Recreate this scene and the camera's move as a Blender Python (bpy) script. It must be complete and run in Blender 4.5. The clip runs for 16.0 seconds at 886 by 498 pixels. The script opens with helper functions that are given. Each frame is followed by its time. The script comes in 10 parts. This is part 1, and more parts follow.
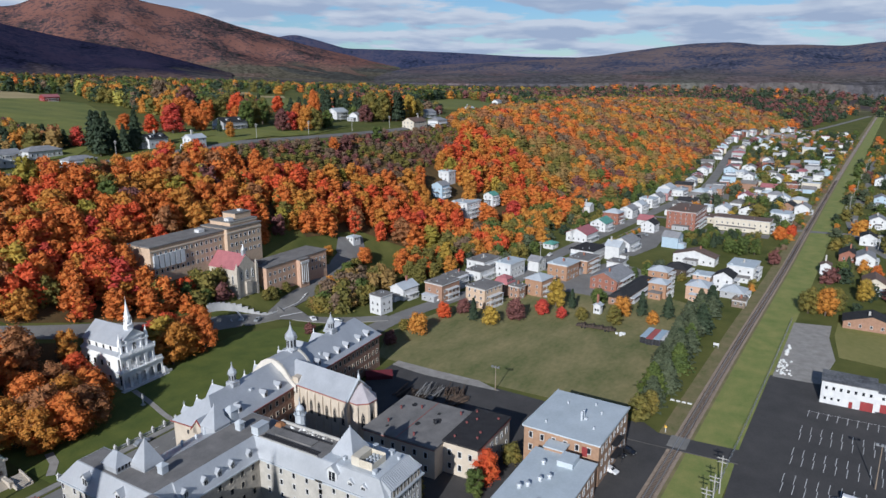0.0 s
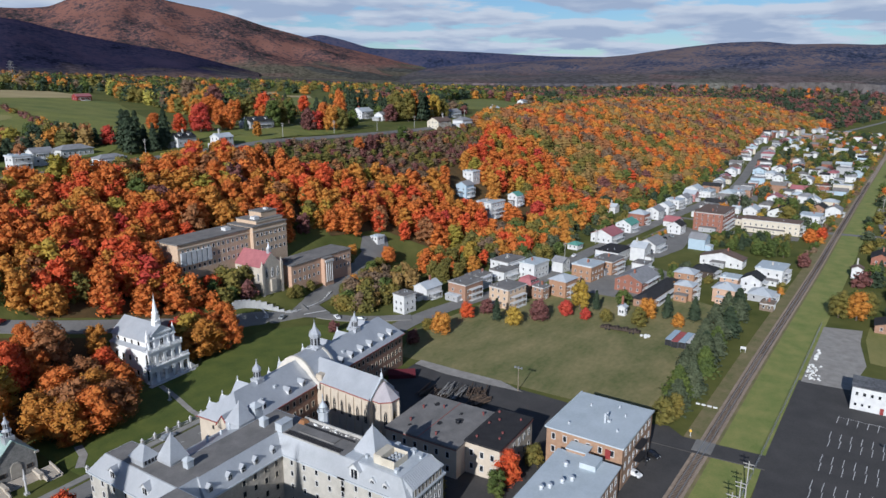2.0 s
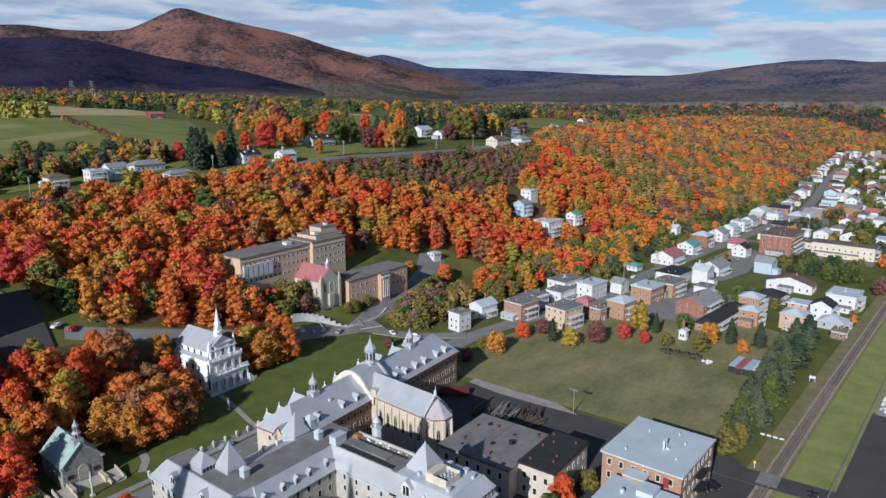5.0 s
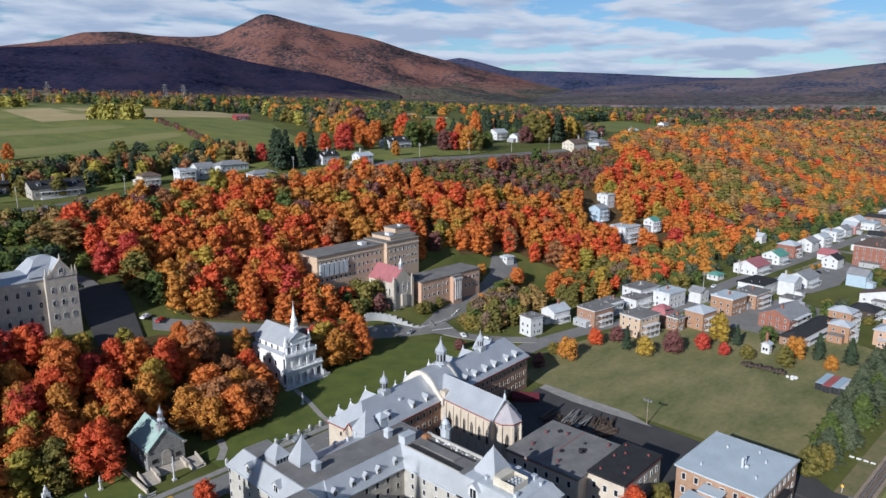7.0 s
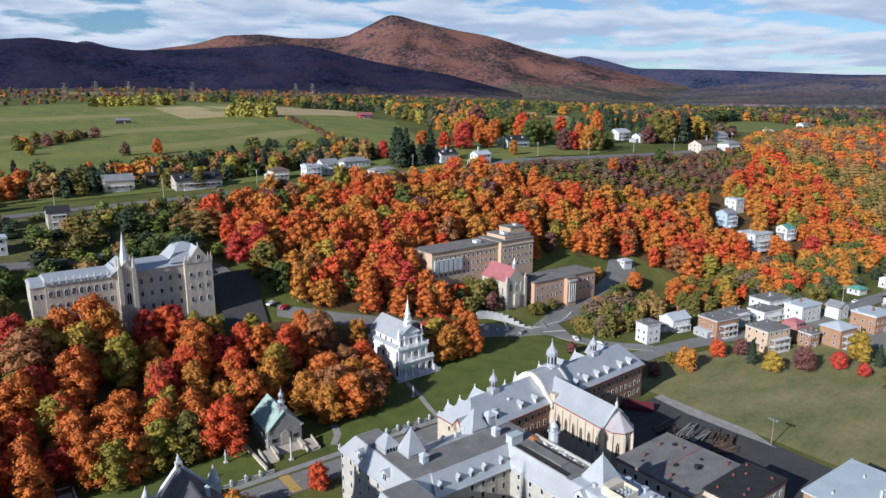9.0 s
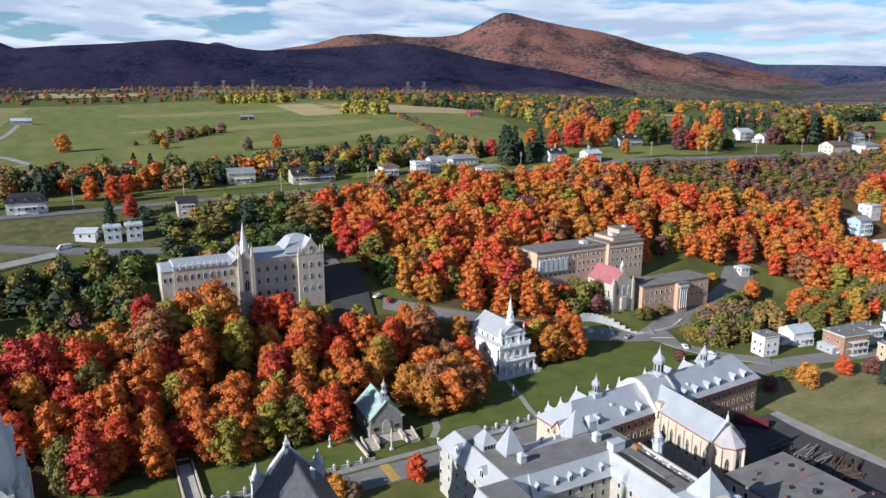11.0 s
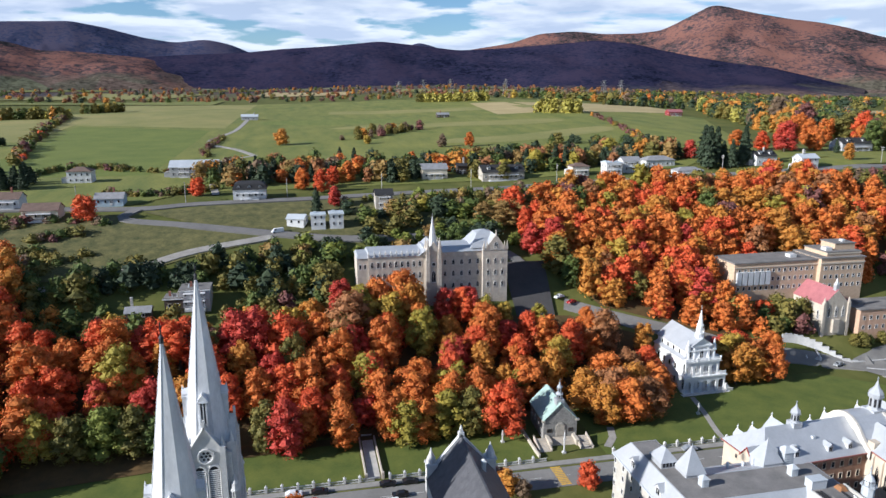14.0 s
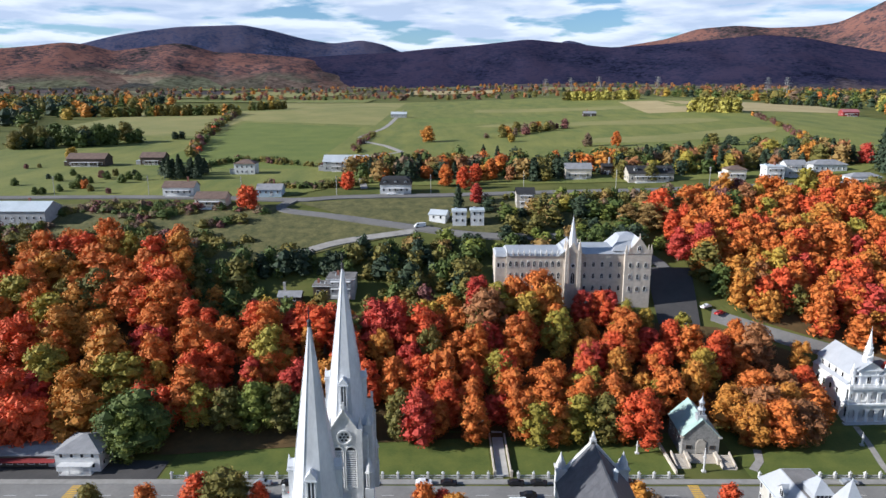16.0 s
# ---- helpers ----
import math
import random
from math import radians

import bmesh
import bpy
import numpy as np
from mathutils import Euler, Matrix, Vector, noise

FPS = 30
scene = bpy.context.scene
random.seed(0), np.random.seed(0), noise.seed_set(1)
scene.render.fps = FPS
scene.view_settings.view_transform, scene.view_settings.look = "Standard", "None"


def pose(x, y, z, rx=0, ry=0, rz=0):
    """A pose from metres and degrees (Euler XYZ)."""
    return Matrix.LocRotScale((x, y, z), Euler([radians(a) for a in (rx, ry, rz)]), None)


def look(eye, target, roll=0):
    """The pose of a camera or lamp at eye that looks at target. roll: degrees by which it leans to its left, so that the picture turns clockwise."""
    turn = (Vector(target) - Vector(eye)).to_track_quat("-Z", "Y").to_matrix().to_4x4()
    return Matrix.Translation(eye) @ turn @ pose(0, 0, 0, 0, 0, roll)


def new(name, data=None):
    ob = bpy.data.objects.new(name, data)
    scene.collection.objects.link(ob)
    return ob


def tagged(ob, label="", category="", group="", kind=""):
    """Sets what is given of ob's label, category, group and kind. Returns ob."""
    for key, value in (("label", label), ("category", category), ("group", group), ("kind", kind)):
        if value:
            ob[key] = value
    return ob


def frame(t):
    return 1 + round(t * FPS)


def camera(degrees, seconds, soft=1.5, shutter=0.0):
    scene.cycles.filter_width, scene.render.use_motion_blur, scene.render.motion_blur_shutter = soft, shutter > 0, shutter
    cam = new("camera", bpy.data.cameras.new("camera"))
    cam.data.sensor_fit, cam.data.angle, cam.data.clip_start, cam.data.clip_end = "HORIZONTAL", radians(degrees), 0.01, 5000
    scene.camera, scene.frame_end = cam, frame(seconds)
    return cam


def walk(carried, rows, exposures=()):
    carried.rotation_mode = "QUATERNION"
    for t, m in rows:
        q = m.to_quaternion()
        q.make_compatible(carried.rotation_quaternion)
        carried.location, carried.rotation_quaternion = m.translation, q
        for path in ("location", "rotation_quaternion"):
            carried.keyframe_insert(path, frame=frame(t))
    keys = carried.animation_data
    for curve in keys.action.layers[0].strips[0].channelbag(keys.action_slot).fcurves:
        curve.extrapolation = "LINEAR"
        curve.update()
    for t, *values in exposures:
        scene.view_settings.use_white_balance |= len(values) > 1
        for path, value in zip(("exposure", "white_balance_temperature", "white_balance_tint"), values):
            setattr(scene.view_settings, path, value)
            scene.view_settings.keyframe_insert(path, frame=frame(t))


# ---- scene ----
cam = camera(65.9, 16.0, soft=1.5)

PATH = [
    (0.0, pose(0, 0, 100, 75.88, 0, -59.57)),
    (0.5, pose(0, 0, 100, 75.87, 0, -59.08)),
    (1.0, pose(0, 0, 100, 75.86, 0, -58.52)),
    (1.5, pose(0, 0, 100, 75.84, 0, -57.98)),
    (2.0, pose(0, 0, 100, 75.86, 0, -57.52)),
    (2.5, pose(0, 0, 100, 75.93, 0, -56.95)),
    (3.0, pose(0, 0, 100, 76.18, 0, -56.23)),
    (3.5, pose(0, 0, 100, 76.49, 0, -55.46)),
    (6.0, pose(0, 0, 100, 77.60, 0, -49.90)),
    (6.5, pose(0, 0, 100, 77.58, 0, -48.19)),
    (7.0, pose(0, 0, 100, 77.59, 0, -46.41)),
    (7.5, pose(0, 0, 100, 77.57, 0, -44.08)),
    (8.0, pose(0, 0, 100, 77.55, 0, -41.58)),
    (8.5, pose(0, 0, 100, 77.54, 0, -39.11)),
    (9.0, pose(0, 0, 100, 77.50, 0, -36.62)),
    (11.5, pose(0, 0, 100, 77.28, 0, -25.83)),
    (12.0, pose(0, 0, 100, 77.25, 0, -24.01)),
    (12.5, pose(0, 0, 100, 77.25, 0, -21.60)),
    (13.0, pose(0, 0, 100, 77.25, 0, -19.67)),
    (13.5, pose(0, 0, 100, 77.23, 0, -16.18)),
    (14.0, pose(0, 0, 100, 77.21, 0, -11.90)),
    (14.5, pose(0, 0, 100, 77.18, 0, -7.80)),
    (15.0, pose(0, 0, 100, 77.15, 0, -4.53)),
    (15.5, pose(0, 0, 100, 77.12, 0, -2.20)),
    (16.0, pose(0, 0, 100, 77.07, 0, -0.00)),
]
walk(cam, PATH, exposures=((0.0, 0.0, 5650, 10), (3.5, 0.02, 5650, 10), (7.5, 0.17, 5650, 10), (12.0, 0.55, 5800, 10), (16.0, 0.67, 5800, 10)))

# ---- light ----
SUN_EL, SUN_AZ = radians(25.0), math.atan2(-1.0, -0.175)   # the sun stands low, down the street
world = bpy.data.worlds.new("sky")
scene.world = world
world.use_nodes = True


def node(tree, kind, **sets):
    n = tree.nodes.new(kind)
    for key, value in sets.items():
        if key in n.inputs:
            n.inputs[key].default_value = value
    return n


def build_sky():
    t = world.node_tree
    t.nodes.clear()
    out = t.nodes.new("ShaderNodeOutputWorld")
    back = node(t, "ShaderNodeBackground", Strength=0.078)
    sky = t.nodes.new("ShaderNodeTexSky")
    sky.sky_type, sky.sun_disc = "NISHITA", False
    sky.sun_elevation, sky.sun_rotation = SUN_EL, math.atan2(-1.0, -0.175)
    sky.air_density, sky.dust_density, sky.ozone_density = 1.0, 0.2, 2.5
    # broken cloud, laid on a flat deck so that it closes up towards the horizon
    co = t.nodes.new("ShaderNodeTexCoord")
    sep = t.nodes.new("ShaderNodeSeparateXYZ")
    t.links.new(co.outputs["Generated"], sep.inputs[0])
    up = t.nodes.new("ShaderNodeMath")
    up.operation = "MAXIMUM"
    up.inputs[1].default_value = 0.0
    t.links.new(sep.outputs[2], up.inputs[0])
    lift = t.nodes.new("ShaderNodeMath")
    lift.inputs[1].default_value = 0.10
    t.links.new(up.outputs[0], lift.inputs[0])
    flat = []
    for k in (0, 1):
        div = t.nodes.new("ShaderNodeMath")
        div.operation = "DIVIDE"
        t.links.new(sep.outputs[k], div.inputs[0])
        t.links.new(lift.outputs[0], div.inputs[1])
        flat.append(div)
    comb = t.nodes.new("ShaderNodeCombineXYZ")
    t.links.new(flat[0].outputs[0], comb.inputs[0])
    t.links.new(flat[1].outputs[0], comb.inputs[1])
    cover = node(t, "ShaderNodeTexNoise", Scale=1.5, Detail=10.0, Roughness=0.52, Distortion=0.15)
    t.links.new(comb.outputs[0], cover.inputs["Vector"])
    # overhead one looks up at fewer clouds and at their shaded undersides
    over = t.nodes.new("ShaderNodeMapRange")
    over.inputs["From Min"].default_value, over.inputs["From Max"].default_value = 0.10, 0.55
    t.links.new(sep.outputs[2], over.inputs[0])
    thin = t.nodes.new("ShaderNodeMath")
    thin.operation = "MULTIPLY_ADD"
    thin.inputs[1].default_value = -0.11
    t.links.new(over.outputs[0], thin.inputs[0])
    t.links.new(cover.outputs[0], thin.inputs[2])
    ramp = t.nodes.new("ShaderNodeValToRGB")
    ramp.color_ramp.elements[0].position, ramp.color_ramp.elements[1].position = 0.40, 0.48
    t.links.new(thin.outputs[0], ramp.inputs[0])
    shift = t.nodes.new("ShaderNodeVectorMath")
    shift.operation = "SCALE"
    shift.inputs["Scale"].default_value = 0.955
    t.links.new(comb.outputs[0], shift.inputs[0])
    body = node(t, "ShaderNodeTexNoise", Scale=1.5, Detail=7.0, Roughness=0.52, Distortion=0.15)
    t.links.new(shift.outputs[0], body.inputs["Vector"])
    tone = t.nodes.new("ShaderNodeValToRGB")
    tone.color_ramp.elements[0].position, tone.color_ramp.elements[1].position = 0.42, 0.60
    tone.color_ramp.elements[0].color = (7.5, 7.8, 8.2, 1)
    tone.color_ramp.elements[1].color = (4.7, 5.4, 6.6, 1)
    t.links.new(body.outputs[0], tone.inputs[0])
    mix = t.nodes.new("ShaderNodeMix")
    mix.data_type = "RGBA"
    t.links.new(ramp.outputs[0], mix.inputs[0])
    clear = t.nodes.new("ShaderNodeMix")
    clear.data_type, clear.blend_type = "RGBA", "MULTIPLY"
    clear.inputs[0].default_value = 1.0
    clear.inputs[7].default_value = (0.74, 0.86, 0.98, 1)
    t.links.new(sky.outputs[0], clear.inputs[6])
    t.links.new(clear.outputs[2], mix.inputs[6])
    under = t.nodes.new("ShaderNodeMapRange")
    under.inputs["From Min"].default_value, under.inputs["From Max"].default_value = 0.10, 0.55
    under.inputs["To Min"].default_value, under.inputs["To Max"].default_value = 1.0, 0.32
    t.links.new(sep.outputs[2], under.inputs[0])
    shade = t.nodes.new("ShaderNodeVectorMath")
    shade.operation = "SCALE"
    t.links.new(tone.outputs[0], shade.inputs[0])
    t.links.new(under.outputs[0], shade.inputs["Scale"])
    t.links.new(shade.outputs[0], mix.inputs[7])
    t.links.new(mix.outputs[2], back.inputs[0])
    t.links.new(back.outputs[0], out.inputs[0])


build_sky()
sun = new("sun", bpy.data.lights.new("sun", "SUN"))
sun.data.energy, sun.data.angle, sun.data.color = 5.0, radians(0.6), (1.0, 0.93, 0.82)
sun.matrix_world = look((-900 * math.cos(SUN_EL), -157.5 * math.cos(SUN_EL), 900 * math.sin(SUN_EL)), (0, 0, 0))

# ---- materials ----
MATS = {}


def mat(name, a, b=None, size=2.0, rough=0.8, metal=0.0, bump=0.0, grain=8.0, island=0.0, rand=0.0, translucent=0.0, stretch=None, spec=0.3):
    """Two tones a and b mixed by a noise of that size in metres and a finer grain, with relief."""
    if name in MATS:
        return MATS[name]
    m = bpy.data.materials.new(name)
    m.use_nodes = True
    t = m.node_tree
    bs = t.nodes["Principled BSDF"]
    bs.inputs["Roughness"].default_value, bs.inputs["Metallic"].default_value = rough, metal
    bs.inputs["Specular IOR Level"].default_value = spec
    b = b or tuple(0.8 * v for v in a)
    co = t.nodes.new("ShaderNodeNewGeometry")
    place = co.outputs["Position"]
    if stretch:
        mp = t.nodes.new("ShaderNodeMapping")
        mp.inputs["Scale"].default_value = stretch
        t.links.new(place, mp.inputs[0])
        place = mp.outputs[0]
    big = node(t, "ShaderNodeTexNoise", Scale=1.0 / size, Detail=4.0, Roughness=0.6)
    fine = node(t, "ShaderNodeTexNoise", Scale=grain / size, Detail=3.0, Roughness=0.6)
    for n in (big, fine):
        t.links.new(place, n.inputs["Vector"])
    add = t.nodes.new("ShaderNodeMath")
    add.operation = "MULTIPLY_ADD"
    add.inputs[1].default_value = 0.45
    t.links.new(fine.outputs[0], add.inputs[0])
    t.links.new(big.outputs[0], add.inputs[2])
    fac = add.outputs[0]
    for amount, kind, socket in ((island, "ShaderNodeNewGeometry", "Random Per Island"), (rand, "ShaderNodeObjectInfo", "Random")):
        if amount:
            src = t.nodes.new(kind)
            mad = t.nodes.new("ShaderNodeMath")
            mad.operation = "MULTIPLY_ADD"
            mad.inputs[1].default_value = amount
            t.links.new(src.outputs[socket], mad.inputs[0])
            sub = t.nodes.new("ShaderNodeMath")
            sub.inputs[1].default_value = -amount / 2
            t.links.new(fac, sub.inputs[0])
            t.links.new(sub.outputs[0], mad.inputs[2])
            fac = mad.outputs[0]
    ramp = t.nodes.new("ShaderNodeValToRGB")
    e = ramp.color_ramp.elements
    e[0].position, e[1].position = 0.48, 0.98
    e[0].color, e[1].color = (*b, 1), (*a, 1)
    t.links.new(fac, ramp.inputs[0])
    t.links.new(ramp.outputs[0], bs.inputs["Base Color"])
    if bump:
        bp = node(t, "ShaderNodeBump", Strength=min(1.0, bump), Distance=min(0.15 * size, 0.2))
        t.links.new(fine.outputs[0], bp.inputs["Height"])
        t.links.new(bp.outputs[0], bs.inputs["Normal"])
    if translucent:
        tr = t.nodes.new("ShaderNodeBsdfTranslucent")
        t.links.new(ramp.outputs[0], tr.inputs[0])
        ms = t.nodes.new("ShaderNodeMixShader")
        ms.inputs[0].default_value = translucent
        t.links.new(bs.outputs[0], ms.inputs[1])
        t.links.new(tr.outputs[0], ms.inputs[2])
        t.links.new(ms.outputs[0], t.nodes["Material Output"].inputs[0])
    MATS[name] = m
    return m


grass = mat("lawn grass", (0.130, 0.146, 0.029), (0.066, 0.094, 0.018), 7, 0.95, bump=0.3, grain=12)
meadow = mat("meadow grass", (0.205, 0.200, 0.046), (0.090, 0.118, 0.025), 24, 0.95, bump=0.3, grain=14, stretch=(1.6, 0.45, 1.0))
meadow_dry = mat("dry meadow", (0.27, 0.235, 0.085), (0.155, 0.165, 0.045), 50, 0.95, bump=0.3, grain=22)
stubble = mat("cut straw field", (0.42, 0.33, 0.17), (0.30, 0.24, 0.11), 30, 0.95, grain=12)
scrub = mat("scrub ground", (0.070, 0.070, 0.022), (0.030, 0.035, 0.012), 9, 0.95, bump=0.6, grain=9)
worn = mat("worn playing field", (0.282, 0.234, 0.110), (0.103, 0.123, 0.039), 24, 0.95, bump=0.25, grain=9, stretch=(1.0, 1.7, 1.0))
asphalt = mat("asphalt", (0.081, 0.076, 0.074), (0.051, 0.049, 0.049), 8, 0.9, grain=16)
asphalt_pale = mat("worn asphalt", (0.25, 0.24, 0.225), (0.165, 0.158, 0.15), 10, 0.9, grain=14)
asphalt_road = mat("grey country asphalt", (0.20, 0.19, 0.18), (0.13, 0.125, 0.12), 9, 0.9, grain=14)
paving = mat("worn paving", (0.34, 0.325, 0.30), (0.23, 0.22, 0.205), 2.5, 0.9, grain=9)
gravel = mat("gravel", (0.37, 0.35, 0.32), (0.24, 0.22, 0.20), 3, 0.95, bump=0.4, grain=10)
ballast = mat("railway ballast", (0.42, 0.33, 0.25), (0.24, 0.185, 0.14), 1.5, 0.95, bump=0.6, grain=8)
paint_white = mat("white road paint", (0.72, 0.72, 0.70), (0.5, 0.5, 0.49), 1.5, 0.7)
paint_yellow = mat("yellow road paint", (0.75, 0.45, 0.05), (0.55, 0.33, 0.06), 1.5, 0.7)
stone_grey = mat("grey limestone", (0.50, 0.455, 0.39), (0.32, 0.29, 0.25), 1.2, 0.9, bump=0.4, grain=5)
stone_dark = mat("dark fieldstone", (0.34, 0.33, 0.31), (0.17, 0.165, 0.16), 0.9, 0.9, bump=0.6, grain=4)
stone_beige = mat("beige stone", (0.56, 0.50, 0.42), (0.40, 0.35, 0.29), 1.4, 0.9, bump=0.3, grain=5)
stone_white = mat("pale granite", (0.62, 0.61, 0.595), (0.46, 0.46, 0.46), 1.6, 0.8, bump=0.2, grain=6)
stucco_cream = mat("cream stucco", (0.60, 0.52, 0.42), (0.47, 0.40, 0.32), 2.5, 0.9, bump=0.1)
render_pale = mat("pale rendered wall", (0.52, 0.49, 0.44), (0.36, 0.34, 0.305), 2.2, 0.9, bump=0.1)
brick_red = mat("red brick", (0.33, 0.145, 0.10), (0.22, 0.095, 0.068), 1.1, 0.9, bump=0.25, grain=9)
brick_brown = mat("brown brick", (0.37, 0.225, 0.155), (0.255, 0.148, 0.10), 1.1, 0.9, bump=0.25, grain=9)
brick_orange = mat("orange brick", (0.40, 0.24, 0.15), (0.30, 0.17, 0.105), 1.1, 0.9, bump=0.25, grain=9)
brick_rose = mat("pale rose brick", (0.56, 0.37, 0.265), (0.44, 0.285, 0.20), 1.1, 0.9, bump=0.25, grain=9)
brick_umber = mat("tan brown brick", (0.40, 0.255, 0.165), (0.29, 0.18, 0.118), 1.1, 0.9, bump=0.25, grain=9)
brick_pink = mat("pale pink brown brick", (0.40, 0.265, 0.185), (0.295, 0.19, 0.13), 1.1, 0.9, bump=0.25, grain=9)
faded_pink = mat("faded pink siding", (0.52, 0.27, 0.26), (0.42, 0.21, 0.20), 2.0, 0.7)
brick_buff = mat("buff brick", (0.60, 0.445, 0.315), (0.47, 0.345, 0.245), 1.1, 0.9, bump=0.25, grain=9)
white_paint = mat("white painted wood", (0.66, 0.66, 0.65), (0.52, 0.52, 0.53), 2.0, 0.6)
blue_paint = mat("pale blue siding", (0.42, 0.52, 0.60), (0.33, 0.42, 0.50), 2.0, 0.6)
grey_siding = mat("grey siding", (0.42, 0.42, 0.43), (0.32, 0.32, 0.33), 2.0, 0.7)
beige_siding = mat("beige siding", (0.62, 0.56, 0.46), (0.50, 0.45, 0.36), 2.0, 0.7)
dark_wood = mat("dark weathered wood", (0.10, 0.075, 0.06), (0.05, 0.038, 0.03), 1.2, 0.9, bump=0.3)
white_fresh = mat("fresh white paint", (0.84, 0.84, 0.83), (0.76, 0.76, 0.76), 2.0, 0.6)
red_paint = mat("red painted wood", (0.30, 0.045, 0.045), (0.20, 0.035, 0.035), 1.5, 0.6)
metal_bright = mat("bright galvanised roof metal", (0.53, 0.545, 0.57), (0.42, 0.435, 0.46), 5.0, 0.43, 0.3, grain=10)
metal_grey = mat("pale painted roof metal", (0.56, 0.59, 0.62), (0.44, 0.47, 0.50), 4.0, 0.5, 0.1)
spire_metal = mat("weathered white spire cladding", (0.72, 0.73, 0.75), (0.50, 0.51, 0.54), 2.4, 0.55, 0.1, bump=0.08, grain=7, stretch=(1.0, 1.0, 0.35))
copper_green = mat("pale green copper roof", (0.40, 0.52, 0.48), (0.27, 0.38, 0.345), 2.5, 0.6, 0.1)
slate = mat("dark slate", (0.105, 0.105, 0.115), (0.060, 0.060, 0.068), 1.5, 0.6, bump=0.3, grain=7)
shingle_dark = mat("dark asphalt shingle", (0.040, 0.040, 0.043), (0.024, 0.024, 0.026), 2.0, 0.9, bump=0.2)
shingle_brown = mat("brown asphalt shingle", (0.19, 0.13, 0.105), (0.115, 0.08, 0.065), 2.0, 0.9, bump=0.2)
shingle_grey = mat("grey asphalt shingle", (0.30, 0.30, 0.31), (0.20, 0.20, 0.21), 2.0, 0.9, bump=0.2)
roof_red = mat("faded red metal roof", (0.42, 0.16, 0.17), (0.30, 0.11, 0.12), 2.5, 0.6)
roof_green = mat("green metal roof", (0.14, 0.34, 0.28), (0.09, 0.25, 0.20), 2.5, 0.55)
roof_tar = mat("tar and gravel roof", (0.24, 0.225, 0.215), (0.135, 0.13, 0.125), 4.0, 0.95, bump=0.2, grain=14)
roof_black = mat("black roofing felt", (0.040, 0.038, 0.040), (0.022, 0.021, 0.023), 3.0, 0.85)
roof_pale = mat("pale grey roof membrane", (0.52, 0.57, 0.61), (0.42, 0.47, 0.50), 5.0, 0.6)
concrete = mat("concrete", (0.50, 0.48, 0.45), (0.36, 0.345, 0.32), 2.0, 0.9, bump=0.2)
iron = mat("dark iron", (0.06, 0.06, 0.065), (0.035, 0.035, 0.04), 1.0, 0.6, 0.6)
steel = mat("galvanised steel", (0.45, 0.46, 0.47), (0.34, 0.35, 0.36), 1.0, 0.5, 0.7)
timber = mat("weathered timber", (0.30, 0.24, 0.18), (0.17, 0.13, 0.10), 0.8, 0.9, bump=0.3, rand=0.3)
rubber = mat("tyre rubber", (0.025, 0.025, 0.026), (0.015, 0.015, 0.016), 0.3, 0.85)
bark = mat("bark", (0.16, 0.125, 0.095), (0.08, 0.062, 0.048), 0.6, 0.95, bump=0.5)
rock_bag = mat("white bulk bags", (0.70, 0.70, 0.68), (0.55, 0.55, 0.54), 0.6, 0.8)


def glass_material():
    m = mat("window glass", (0.030, 0.033, 0.040), (0.014, 0.015, 0.018), 1.5, 0.22, spec=0.35, rand=0.4)
    return m


glass = glass_material()

